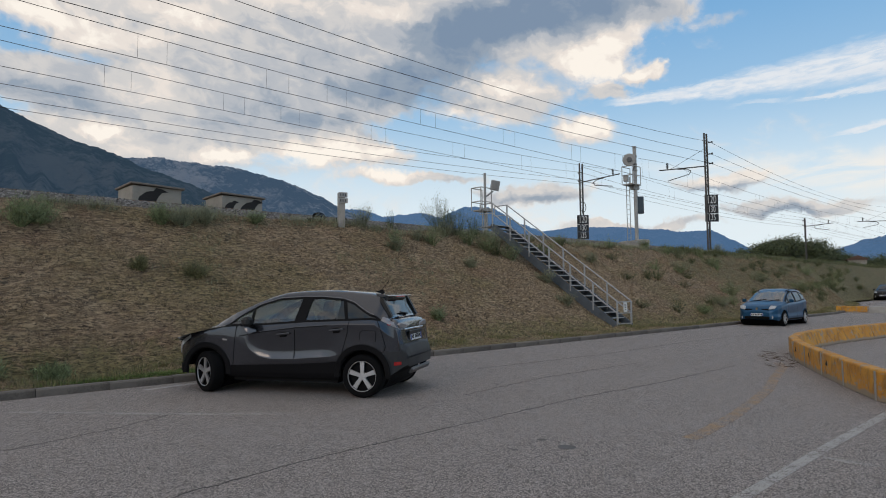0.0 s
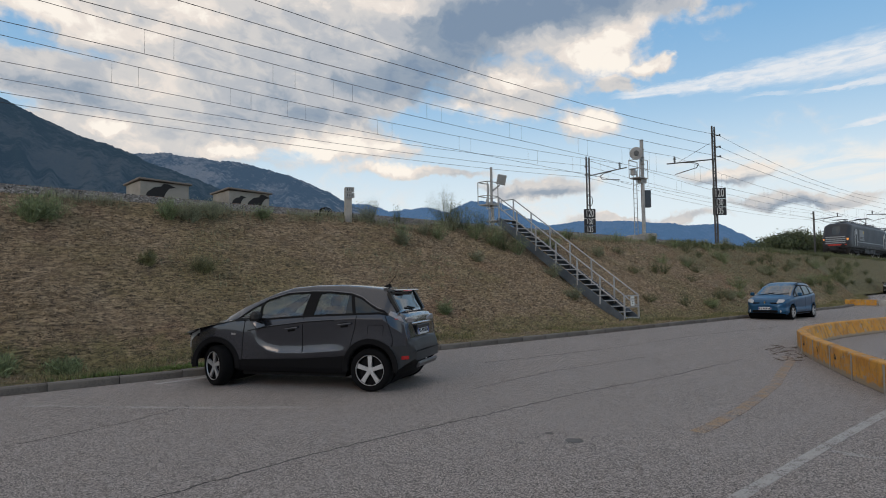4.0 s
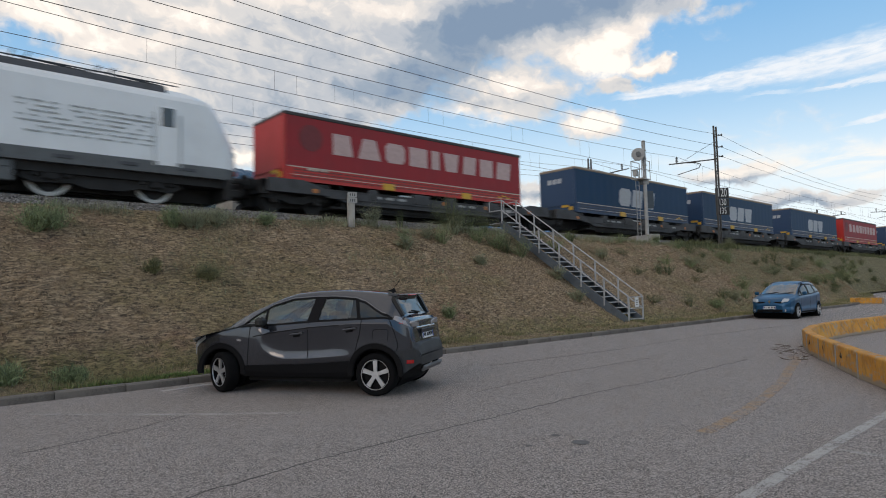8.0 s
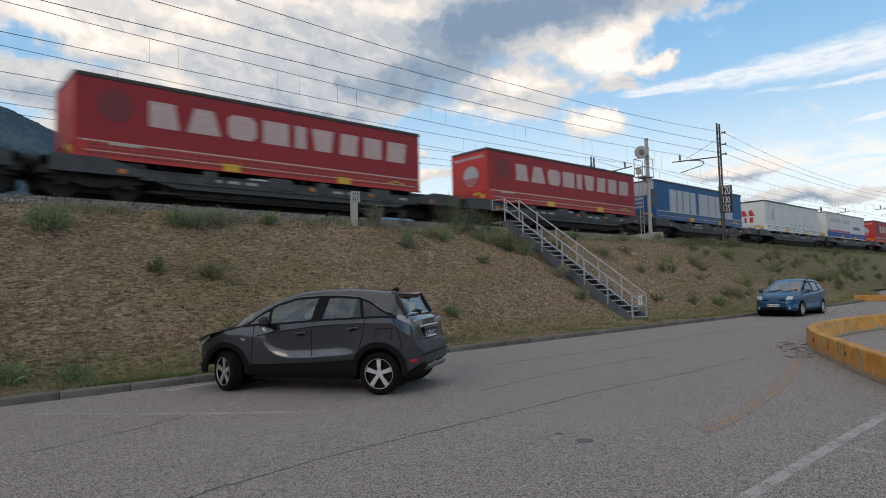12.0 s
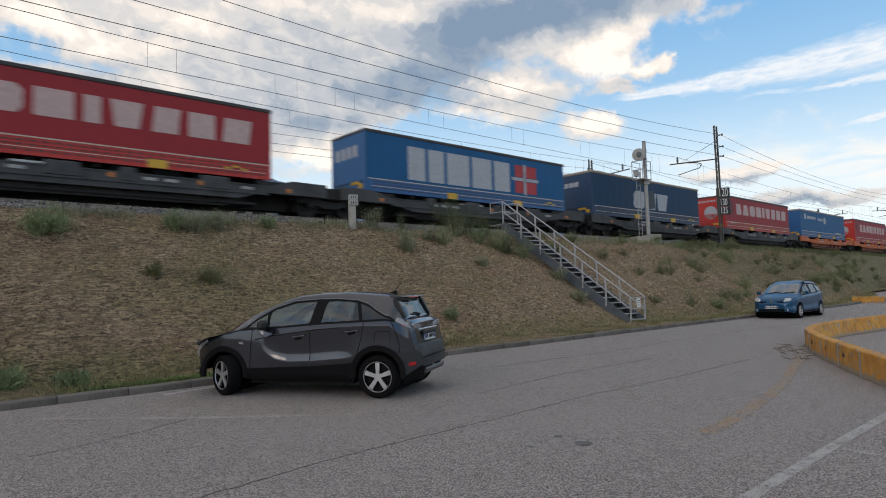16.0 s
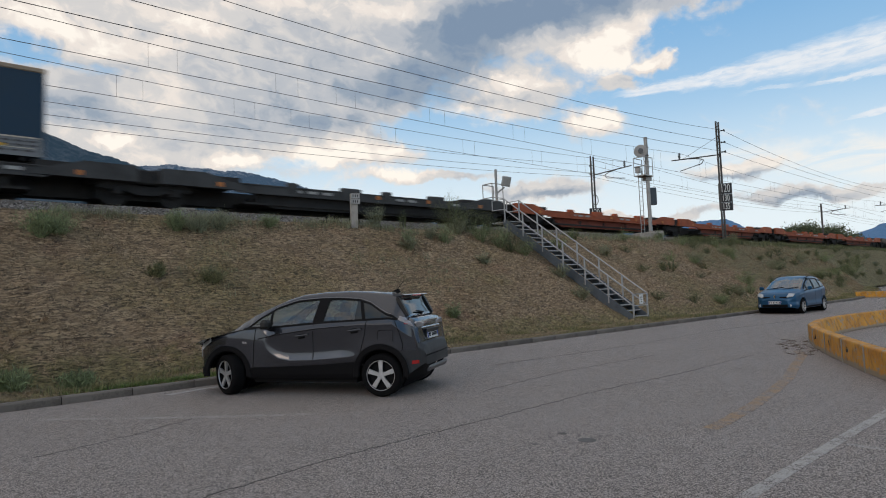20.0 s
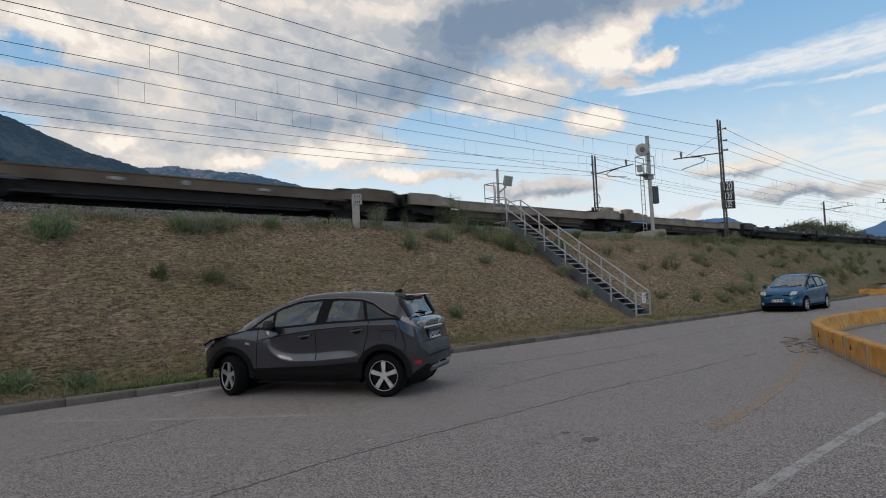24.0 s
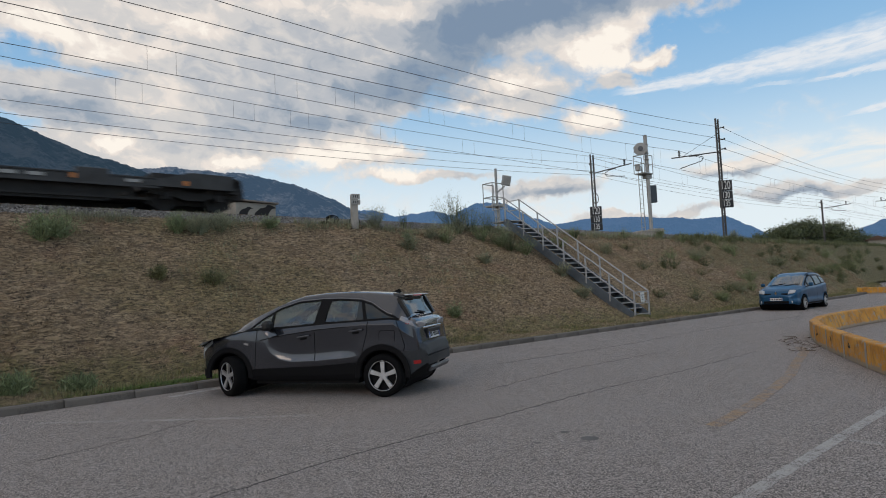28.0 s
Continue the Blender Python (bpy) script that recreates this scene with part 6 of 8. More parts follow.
def grey_suv():
    o = thing("parked_car", pose(5.43, 9.01, 0, 0, 0, 121.5), "dark grey metallic compact crossover car parked nose to the kerb", "car")
    sh = Crossover(
        2.06, -1.92,
        top=[(2.06, 0.56), (2.03, 0.66), (1.97, 0.75), (1.88, 0.825), (1.64, 0.925), (1.37, 1.005), (1.24, 1.045), (1.10, 1.125), (0.89, 1.245), (0.505, 1.408), (0.321, 1.476), (0.068, 1.538), (-0.277, 1.565), (-0.70, 1.570), (-1.0, 1.552), (-1.30, 1.520), (-1.49, 1.488), (-1.505, 1.45), (-1.56, 1.335), (-1.665, 1.155), (-1.745, 1.125), (-1.785, 1.08), (-1.805, 0.98), (-1.82, 0.86), (-1.835, 0.77), (-1.885, 0.74), (-1.92, 0.62)],
        belt=[(2.06, 0.50), (1.9, 0.73), (1.75, 0.815), (1.6, 0.87), (1.2, 0.985), (0.92, 1.035), (0.37, 1.048), (-0.19, 1.085), (-0.375, 1.098), (-1.08, 1.125), (-1.44, 1.137), (-1.60, 1.11), (-1.72, 1.06), (-1.785, 0.98), (-1.835, 0.68), (-1.92, 0.55)],
        wide=[(2.06, 0.34), (2.03, 0.47), (1.95, 0.63), (1.82, 0.76), (1.62, 0.85), (1.3, 0.885), (0.8, 0.878), (-0.8, 0.878), (-1.3, 0.885), (-1.50, 0.865), (-1.62, 0.835), (-1.72, 0.79), (-1.80, 0.73), (-1.86, 0.66), (-1.92, 0.54)],
        roof=[(2.06, 0.28), (1.9, 0.55), (1.6, 0.69), (1.35, 0.735), (1.14, 0.735), (0.76, 0.68), (0.36, 0.63), (-0.5, 0.615), (-1.2, 0.595), (-1.48, 0.575), (-1.60, 0.61), (-1.72, 0.66), (-1.80, 0.66), (-1.86, 0.60), (-1.92, 0.48)],
        sill=0.255, axles=(1.302, -1.302), arch=0.37)
    top = lambda x: sh.at(0, x)
    belt = lambda x: sh.section(x)[sh.BELT][1]
    hi = lambda x: sh.section(x)[sh.GLASS][1]

    def sort(x, y, z, r):
        if sh.BELT <= r < sh.GLASS and -1.56 < x < 0.94 and hi(x) - belt(x) > 0.012:
            return "gone"
        if x < -1.60 and z < (0.68 if x > -1.825 else 0.765):
            return "rear_bumper"
        if x > 1.80 and z < 0.53:
            return "bumper"
        if r < 2 and abs(x) < 1.0:
            return "sill"
        if 0.36 < x < 1.22 and r >= sh.RAIL + 1:
            return "windscreen"
        if -1.645 < x < -1.515 and r >= sh.RAIL + 1:
            return "rear_window"
        return "body"

    looks = {"body": CAR_GREY, "bumper": DARK, "rear_bumper": BUMPER_GREY, "sill": DARK, "windscreen": CAR_GLASS, "rear_window": DARK_GLASS}
    for name, bm in sh.build(sort).items():
        if name in looks:
            ob = part(name, bm, looks[name], o, smooth=True)
            ob.data.set_sharp_from_angle(angle=radians(38))
    for s in (-1, 1):
        part("window_frame", sh.panel(0.99, -1.57, lambda x: belt(x) - 0.014, lambda x: min(belt(x) + 0.014, max(hi(x), belt(x) - 0.004)), 0.004, s, 60, 1), DARK, o)
        part("window_frame", sh.panel(0.96, -1.57, lambda x: max(hi(x) - 0.022, belt(x) - 0.004), lambda x: max(hi(x) + 0.004, belt(x) + 0.004), 0.005, s, 80, 2), DARK, o)
        part("window_pillar", sh.skewed(0.545, 0.505, -0.10, belt, hi, 0.004, s), DARK, o)
        part("window_pillar", sh.skewed(-0.19, -0.365, 0.20, belt, hi, 0.004, s), DARK, o)
        part("window_pillar", sh.skewed(-1.05, -1.10, -0.32, belt, hi, 0.004, s), DARK, o)
        for a, b, look_of in ((0.95, 0.52, CAR_GLASS), (0.52, -0.28, CAR_GLASS), (-0.28, -1.05, REAR_GLASS), (-0.90, -1.55, DARK_GLASS)):
            part("side_window", sh.panel(a, b, lambda x: belt(x) + 0.002, lambda x: max(hi(x), belt(x) + 0.004), -0.008 if a > -0.8 else -0.005, s, thick=0.0), look_of, o)
        part("sill_cladding", sh.panel(0.93, -0.93, 0.262, lambda x: float(np.interp(x, [-0.9, -0.2, 0.9], [0.50, 0.452, 0.42])), 0.006, s, 22, 6), DARK, o)
        # bright strip over the glass, running level to the hatch behind the quarter window
        part("roof_strip", sh.panel(0.50, -1.46, lambda x: hi(x) + 0.004, lambda x: hi(x) + 0.018, 0.006, s, 60, 1), STRIP, o, "bright strip along the window tops")
        for a in (1.302, -1.302):
            part("arch_trim", sh.arch_trim(a, s, 0.068), DARK, o)
        for x in (-0.04, -0.915):
            z = 0.905 - 0.077 * x
            bm = bmesh.new()
            box(bm, (0.22, 0.03, 0.030), (x, s * (sh.side(x, z) + 0.028), z), (0, 7, 0), bevel=0.010)
            h = part("door_handle", bm, CAR_GREY, o)
            # shade in the hollow behind the handle, drawn as a black plate
            bm = bmesh.new()
            box(bm, (0.12, 0.02, 0.075), (x + 0.01, s * (sh.side(x, z - 0.01) + 0.0), z - 0.008), (0, 7, 0), bevel=0.009)
            part("handle_recess", bm, DARK, h)
        bm = bmesh.new()
        box(bm, (0.13, 0.21, 0.145), (0.50, s * 1.0, 1.095), (0, 0, s * 8), bevel=0.042)
        mir = part("wing_mirror", bm, CAR_BLACK, o, "glossy black mirror housing")
        bm = bmesh.new()
        bar(bm, (0.53, s * 0.83, 1.02), (0.50, s * 0.95, 1.045), 0.08, 0.05)
        part("mirror_foot", bm, DARK, mir)
        # lamps
        part("headlight", sh.panel(1.965, 1.60, lambda x: belt(x) - 0.065 - 0.16 * (x - 1.60), lambda x: belt(x) - 0.010, 0.006, s, 12), LAMP_CLEAR, o)
        lamp = part("tail_light", sh.panel(-1.585, -1.80, lambda x: 1.115 - 0.55 * (-1.585 - x), lambda x: min(belt(x) + 0.05 - 0.10 * (-1.60 - x), top(x) - 0.05), 0.016, s, 16, 5), LAMP_TAIL, o, "clear rear lamp with red inside")
        part("red_lens", sh.panel(-1.675, -1.72, lambda x: 1.045, lambda x: min(1.085, top(x) - 0.06), 0.016, s, 4, 2), LAMP_RED, lamp)
        bm = bmesh.new()
        prism(bm, [(0.30, 0.985), (0.62, 0.99), (0.66, 1.05), (0.60, 1.075), (0.34, 1.04)], -1.812, -1.755, "yz")
        bmesh.ops.bevel(bm, geom=bm.edges[:], offset=0.010, segments=1, affect="EDGES")
        if s < 0:
            bmesh.ops.scale(bm, vec=(1, -1, 1), verts=bm.verts[:])
            bmesh.ops.recalc_face_normals(bm, faces=bm.faces[:])
        part("hatch_lamp", bm, LAMP_TAIL, o, "clear lamp on the hatch")
        part("reflector", sh.panel(-1.76, -1.845, 0.465, 0.515, 0.010, s, 4, 1), LAMP_RED, o)
        part("side_badge", sh.panel(1.005, 0.925, lambda x: 0.795 + 0.12 * (x - 0.925), lambda x: 0.825 + 0.12 * (x - 0.925), 0.006, s, 2, 1), CHROME, o)
        # door gaps, fuel flap, the hatch edge and the painted shade of the shoulder crease
        for line in ([(0.77, 1.03), (0.80, 0.78), (0.83, 0.43)], [(-0.225, 1.07), (-0.21, 0.45)], [(-1.10, 1.115), (-1.075, 0.92), (-0.99, 0.63), (-0.91, 0.51)], [(0.83, 0.425), (-0.21, 0.455), (-0.91, 0.505)], [(-1.53, 1.10), (-1.60, 0.93), (-1.65, 0.74), (-1.63, 0.66)]):
            part("door_seam", sh.seam(line, s), DARK, o)
        # shadow along the shoulder crease, painted as a thin black strip
        part("shoulder_shade", sh.seam([(0.72, 0.868), (0.32, 0.936), (-0.26, 1.004), (-0.75, 1.036)], s, 0.014), DARK, o)
        if s > 0:
            part("fuel_flap_seam", sh.seam([(-1.275, 0.835), (-1.278, 0.94), (-1.31, 0.968), (-1.50, 0.966), (-1.515, 0.945), (-1.508, 0.808)], s, 0.007), DARK, o)
    # black surround of the rear window and the roof spoiler
    for y in (-1, 1):
        bm = bmesh.new()
        prism(bm, [(-1.50, 1.45), (-1.535, 1.42), (-1.675, 1.165), (-1.63, 1.15), (-1.46, 1.36)], y * 0.585 - 0.045, y * 0.585 + 0.03)
        part("hatch_side_panel", bm, CAR_BLACK, o)
    bm = bmesh.new()
    prism(bm, [(-1.40, 1.508), (-1.585, 1.478), (-1.60, 1.462), (-1.52, 1.440), (-1.42, 1.455)], -0.57, 0.57)
    bmesh.ops.bevel(bm, geom=bm.edges[:], offset=0.008, segments=1, affect="EDGES")
    spoiler = part("roof_spoiler", bm, CAR_GREY, o)
    bm = bmesh.new()
    box(bm, (0.012, 0.36, 0.016), (-1.595, 0, 1.456), (0, 20, 0))
    part("stop_lamp", bm, LAMP_RED, spoiler)
    bm = bmesh.new()
    bar(bm, (-1.665, -0.12, 1.185), (-1.66, 0.22, 1.215), 0.02, 0.018)
    part("rear_wiper", bm, DARK, o)
    bm = bmesh.new()
    box(bm, (0.02, 0.90, 0.03), (-1.812, 0, 0.965), (0, -6, 0), bevel=0.008)
    part("hatch_strip", bm, CHROME, o, "bright strip across the hatch")
    bm = bmesh.new()
    prism(bm, [(-1.18, 1.53), (-1.33, 1.515), (-1.30, 1.565)], -0.014, 0.014)
    rod(bm, (-1.26, 0, 1.54), (-1.40, 0, 1.70), 0.004, 5)
    part("aerial", bm, DARK, o)
    # the recess's shade, put on as a flat black panel behind the plate
    bm = bmesh.new()
    box(bm, (0.02, 0.62, 0.20), (-1.826, 0, 0.845), (0, -10, 0), bevel=0.008)
    part("plate_recess", bm, CAR_BLACK, o)
    writing_plate(o, (-1.842, 0, 0.845), (0, -10, 180))
    bm = bmesh.new()
    prism(bm, [(-1.84, 0.742), (-1.955, 0.715), (-1.965, 0.69), (-1.90, 0.66), (-1.84, 0.66)], -0.60, 0.60)
    for v in bm.verts:
        v.co.x += 0.16 * (abs(v.co.y) / 0.6) ** 2 * (v.co.x < -1.87)
    part("bumper_step", bm, BUMPER_GREY, o, "pale bumper ledge")
    bm = bmesh.new()
    box(bm, (0.05, 0.9, 0.10), (-1.90, 0, 0.36), (0, -30, 0), bevel=0.02)
    part("rear_skid_plate", bm, STRIP, o)
    bm = bmesh.new()
    box(bm, (0.04, 0.9, 0.10), (2.035, 0, 0.62), bevel=0.02)
    part("grille", bm, DARK, o)
    bm = bmesh.new()
    box(bm, (1.75, 1.50, 0.22), (0, 0, 0.30))
    for x in (1.302, -1.302):
        rod(bm, (x, -0.64, 0.40), (x, 0.64, 0.40), 0.37, 24)
    part("underbody", bm, DARK, o)
    for x, turn in ((1.302, 28), (-1.302, 0)):
        road_wheel(o, pose(x, 0.765, 0.312, 0, 0, -turn), 0.312)
        road_wheel(o, pose(x, -0.765, 0.312, 0, 0, 180 - turn), 0.312)
    cabin(o, 0.0)


def small_mpv(m, label, paint, pane):
    o = thing("parked_car", m, label, "car")
    sh = Shell(
        1.98, -1.86,
        top=[(1.98, 0.60), (1.95, 0.72), (1.86, 0.82), (1.7, 0.885), (1.4, 0.955), (1.17, 1.00), (1.04, 1.05), (0.8, 1.18), (0.45, 1.365), (0.2, 1.455), (0.0, 1.50), (-0.3, 1.525), (-0.9, 1.515), (-1.35, 1.475), (-1.58, 1.41), (-1.70, 1.25), (-1.80, 1.0), (-1.86, 0.66)],
        belt=[(1.98, 0.56), (1.8, 0.76), (1.5, 0.86), (1.0, 0.92), (-0.5, 0.98), (-1.4, 1.05), (-1.75, 1.0), (-1.86, 0.62)],
        wide=[(1.98, 0.50), (1.92, 0.62), (1.78, 0.74), (1.5, 0.81), (1.0, 0.845), (-1.0, 0.845), (-1.5, 0.82), (-1.75, 0.74), (-1.86, 0.62)],
        roof=[(1.98, 0.4), (1.7, 0.62), (1.2, 0.71), (0.8, 0.66), (0.3, 0.60), (-0.8, 0.575), (-1.5, 0.56), (-1.86, 0.5)],
        sill=0.22, axles=(1.241, -1.241), arch=0.345)
    top = lambda x: sh.at(0, x)
    belt = lambda x: sh.at(1, x)
    hi = lambda x: min(top(x) - 0.10, 1.40 - 0.25 * max(0, -1.0 - x))

    def sort(x, y, z):
        if abs(y) > 0.5 and -1.38 < x < 0.90 and belt(x) + 0.02 < z < hi(x) - 0.01:
            return "gone"
        if (x > 1.8 or x < -1.7) and z < 0.36:
            return "bumper" if x > 0 else "rear_bumper"
        if 0.24 < x < 1.12 and abs(y) < sh.at(3, x) - 0.03 and z > sh.at(0, x) - 0.05:
            return "windscreen"
        if -1.78 < x < -1.55 and abs(y) < 0.58 and z > 1.05:
            return "rear_window"
        return "body"

    looks = {"body": paint, "bumper": paint, "rear_bumper": paint, "windscreen": pane, "rear_window": DARK_GLASS}
    for name, bm in sh.build(100, sort).items():
        if name in looks:
            part(name, bm, looks[name], o, smooth=True)
    cabin(o, 0.1)
    for s in (-1, 1):
        part("window_frame", sh.panel(0.98, -1.46, lambda x: belt(x) - 0.004, lambda x: min(belt(x) + 0.03, max(hi(x), belt(x) + 0.004)), 0.004, s, 34, 1), DARK, o)
        part("window_frame", sh.panel(0.95, -1.42, lambda x: max(hi(x) - 0.035, belt(x) + 0.004), lambda x: max(hi(x) + 0.01, belt(x) + 0.008), 0.004, s, 34, 1), DARK, o)
        for a, b in ((0.66, 0.58), (-0.14, -0.26), (-0.92, -1.02)):
            part("window_pillar", sh.panel(a, b, lambda x: belt(x) + 0.01, lambda x: max(hi(x), belt(x) + 0.02), 0.005, s, 3), DARK, o)
        for a, b in ((0.90, 0.62), (0.62, -0.20), (-0.20, -0.96), (-0.96, -1.39)):
            part("side_window", sh.panel(a, b, lambda x: belt(x) + 0.004, lambda x: max(hi(x), belt(x) + 0.008), -0.004, s, thick=0.0), DARK_GLASS, o)
        bm = bmesh.new()
        prism(bm, [(-0.17, -0.09), (0.10, -0.05), (0.17, 0.07), (-0.06, 0.09)] if s > 0 else [(0.17, -0.09), (0.06, 0.09), (-0.17, 0.07), (-0.10, -0.05)], -0.10, 0.10, "yz")
        bmesh.ops.bevel(bm, geom=bm.edges[:], offset=0.02, segments=2, affect="EDGES")
        bm.transform(pose(1.835, s * 0.55, 0.735, 0, -20, s * 30))
        part("headlight", bm, LAMP_CLEAR, o, "large clear headlight")
        part("tail_light", sh.panel(-1.55, -1.76, 0.85, lambda x: 1.2, 0.006, s, 6), LAMP_RED, o)
        bm = bmesh.new()
        box(bm, (0.10, 0.17, 0.14), (0.74, s * 0.94, 1.03), bevel=0.03)
        part("wing_mirror", bm, paint, o)
        part("sill_cladding", sh.panel(0.86, -0.86, 0.235, 0.30, 0.006, s), DARK, o)
    for a in (1.241, -1.241):
        for s in (-1, 1):
            road_wheel(o, pose(a, s * 0.735, 0.30, 0, 0, 0 if s > 0 else 180), r=0.30, spokes=7, paired=False)
    door_seams(sh, o, (0.86, -0.20, -0.95), 0.95)
    bm = bmesh.new()
    for s in (-1, 1):
        box(bm, (0.05, 0.36, 0.055), (1.945, s * 0.29, 0.68), (0, -25, -s * 8), bevel=0.012)
    box(bm, (0.05, 1.0, 0.13), (1.975, 0, 0.345), bevel=0.03)
    part("grille", bm, DARK, o)
    for s in (-1, 1):
        bm = bmesh.new()
        rod(bm, (1.90, s * 0.56, 0.36), (1.945, s * 0.56, 0.36), 0.055, 14)
        part("fog_lamp", bm, LAMP_CLEAR, o)
        for a in (1.241, -1.241):
            part("arch_trim", sh.arch_trim(a, s, 0.03), paint, o)
    bm = bmesh.new()
    bar(bm, (1.17, -0.55, 1.005), (0.98, 0.05, 1.09), 0.02, 0.015)
    bar(bm, (1.17, 0.05, 1.005), (0.98, 0.60, 1.09), 0.02, 0.015)
    part("wiper", bm, DARK, o)
    for s in (-1, 1):
        bm = bmesh.new()
        tube(bm, [(0.25, s * 0.575, 1.43), (-0.3, s * 0.565, 1.512), (-0.9, s * 0.555, 1.502), (-1.35, s * 0.545, 1.455)], 0.014, 6)
        part("roof_rail", bm, DARK, o)
    bm = bmesh.new()
    prism(bm, [(-0.05, 0.71), (0, 0.63), (0.05, 0.71), (0, 0.79)], 1.945, 1.975, "yz")
    part("front_badge", bm, CHROME, o)
    writing_plate(o, (1.995, 0, 0.47), (0, -4, 0), 0.50)
    bm = bmesh.new()
    box(bm, (3.1, 1.4, 0.16), (0, 0, 0.28))
    for x in (1.241, -1.241):
        rod(bm, (x, -0.66, 0.36), (x, 0.66, 0.36), 0.36, 20)
    part("underbody", bm, DARK, o)


grey_suv()
small_mpv(pose(28.93, 9.93, 0, 0, 0, 180), "blue metallic compact people carrier parked along the kerb", CAR_BLUE, SCREEN_GLASS)
small_mpv(pose(72.6, 14.6, rise(72.6), 0, 0, 180), "black hatchback parked far along the kerb", CAR_BLACK, DARK_GLASS)

# ---- stairs up the bank ----


STAIR_STEEL = worn("blue_grey_steel", (0.125, 0.148, 0.175), (0.06, 0.07, 0.08), 0.5, 0.4, scale=2.0, grain=40, amount=0.6, relief=0.06)


def bank_stairs():
    o = thing("steel_stairs", pose(20.98, 12.45, 0.06), "galvanised steel stairs with open treads and pipe handrails", "stairs")
    run, rise_all, w, n = 6.15, 4.36, 0.98, 21
    for s in (-1, 1):
        bm = bmesh.new()
        prism(bm, [(0.0, -0.02), (0.28, -0.02), (run + 0.1, rise_all - 0.16), (run + 0.1, rise_all + 0.08), (run - 0.1, rise_all + 0.08), (-0.06, 0.20)], s * w / 2 - 0.012, s * w / 2 + 0.012, "yz")
        part("stringer", bm, STAIR_STEEL, o)
    tread = None
    for k in range(n):
        m = pose(0, 0.10 + run * (k + 0.2) / n, rise_all * (k + 1) / n)
        if tread is None:
            bm = bmesh.new()
            box(bm, (w - 0.03, 0.27, 0.012), (0, 0.0, 0.0))
            for j in range(7):
                box(bm, (w - 0.03, 0.008, 0.03), (0, -0.11 + 0.04 * j, -0.01))
            tread = part("tread", bm, STAIR_STEEL, o, m=m)
            bm = bmesh.new()
            box(bm, (w - 0.03, 0.03, 0.04), (0, -0.145, -0.004), bevel=0.004)
            nosing = part("nosing", bm, GALV, tread, "pale worn step edge")
        else:
            again(nosing, pose(0, 0, 0), again(tread, m, o))
    for s in (-1, 1):
        x = s * w / 2
        bm = bmesh.new()
        for h in (1.0, 0.55):
            rod(bm, (x, 0.0, h + 0.05), (x, run, rise_all + h + 0.02), 0.027)
            rod(bm, (x, run, rise_all + h + 0.02), (x, run + 0.75, rise_all + h + 0.02), 0.022)
        rod(bm, (x, run + 0.75, rise_all + 1.02), (x, run + 0.75, rise_all + 0.57), 0.022)
        part("handrail", bm, GALV, o)
        for k in range(7):
            u = k / 6
            bm = bmesh.new()
            z = u * rise_all
            bar(bm, (x, u * run, z - 0.02), (x, u * run, z + 1.04), 0.055, 0.045)
            part("rail_post", bm, GALV, o)
    bm = bmesh.new()
    x = w / 2
    rod(bm, (-x, -0.02, 1.02), (x, -0.02, 1.02), 0.018)
    rod(bm, (-x, -0.02, 0.60), (x, -0.02, 0.60), 0.018)
    rod(bm, (-x, -0.02, 0.10), (x, -0.02, 0.10), 0.018)
    gate = part("gate", bm, GALV, o)
    bm = bmesh.new()
    box(bm, (0.26, 0.012, 0.36), (0, -0.045, 0.82), bevel=0.004)
    sign = part("notice", bm, SIGN_WHITE, gate, "small white notice")
    bm = bmesh.new()
    for k in range(3):
        box(bm, (0.14 - 0.03 * k, 0.006, 0.03), (0, -0.054, 0.90 - 0.08 * k))
    part("notice_print", bm, SIGN_BLACK, sign)
    bm = bmesh.new()
    box(bm, (1.25, 0.5, 0.12), (0, -0.02, -0.05), bevel=0.01)
    part("footing", bm, CONCRETE, o)
    bm = bmesh.new()
    box(bm, (w, 0.8, 0.05), (0, run + 0.42, rise_all), bevel=0.005)
    part("landing", bm, GALV, o)


bank_stairs()


def lattice(bm, z0, z1, w, d, step):
    """Two channel legs laced together by zigzag bars."""
    for s in (-1, 1):
        box(bm, (0.07, d, z1 - z0), (s * w / 2, 0, (z0 + z1) / 2))
    z, s = z0 + 0.1, 1
    while z + step < z1:
        for y in (-d / 2, d / 2):
            bar(bm, (-s * w / 2, y, z), (s * w / 2, y, z + step), 0.010, 0.03)
        z, s = z + step, -s


def speed_board(parent, at, s, turn):
    """Three stacked black boards, with their figures."""
    z = at[2]
    for k, text in enumerate(("135", "130", "120")):
        h = (0.60, 0.60, 0.78)[k]
        bm = bmesh.new()
        box(bm, (0.92, 0.04, h - 0.03), (0, 0, h / 2), bevel=0.006)
        m = pose(at[0], at[1], z) @ turn
        b = part("speed_board", bm, SIGN_BLACK, parent, "black speed board", m=m)
        lettering("figures", text, h * 1.06, SIGN_WHITE, b, pose(0, -0.027, h / 2, 90, 0, 0), wide=0.56)
        bm = bmesh.new()
        for x in (-0.46, 0.46):
            box(bm, (0.02, 0.05, h - 0.03), (x, 0, h / 2))
        box(bm, (0.94, 0.05, 0.02), (0, 0, h - 0.02))
        part("board_edge", bm, DULL_STEEL, b)
        z += h


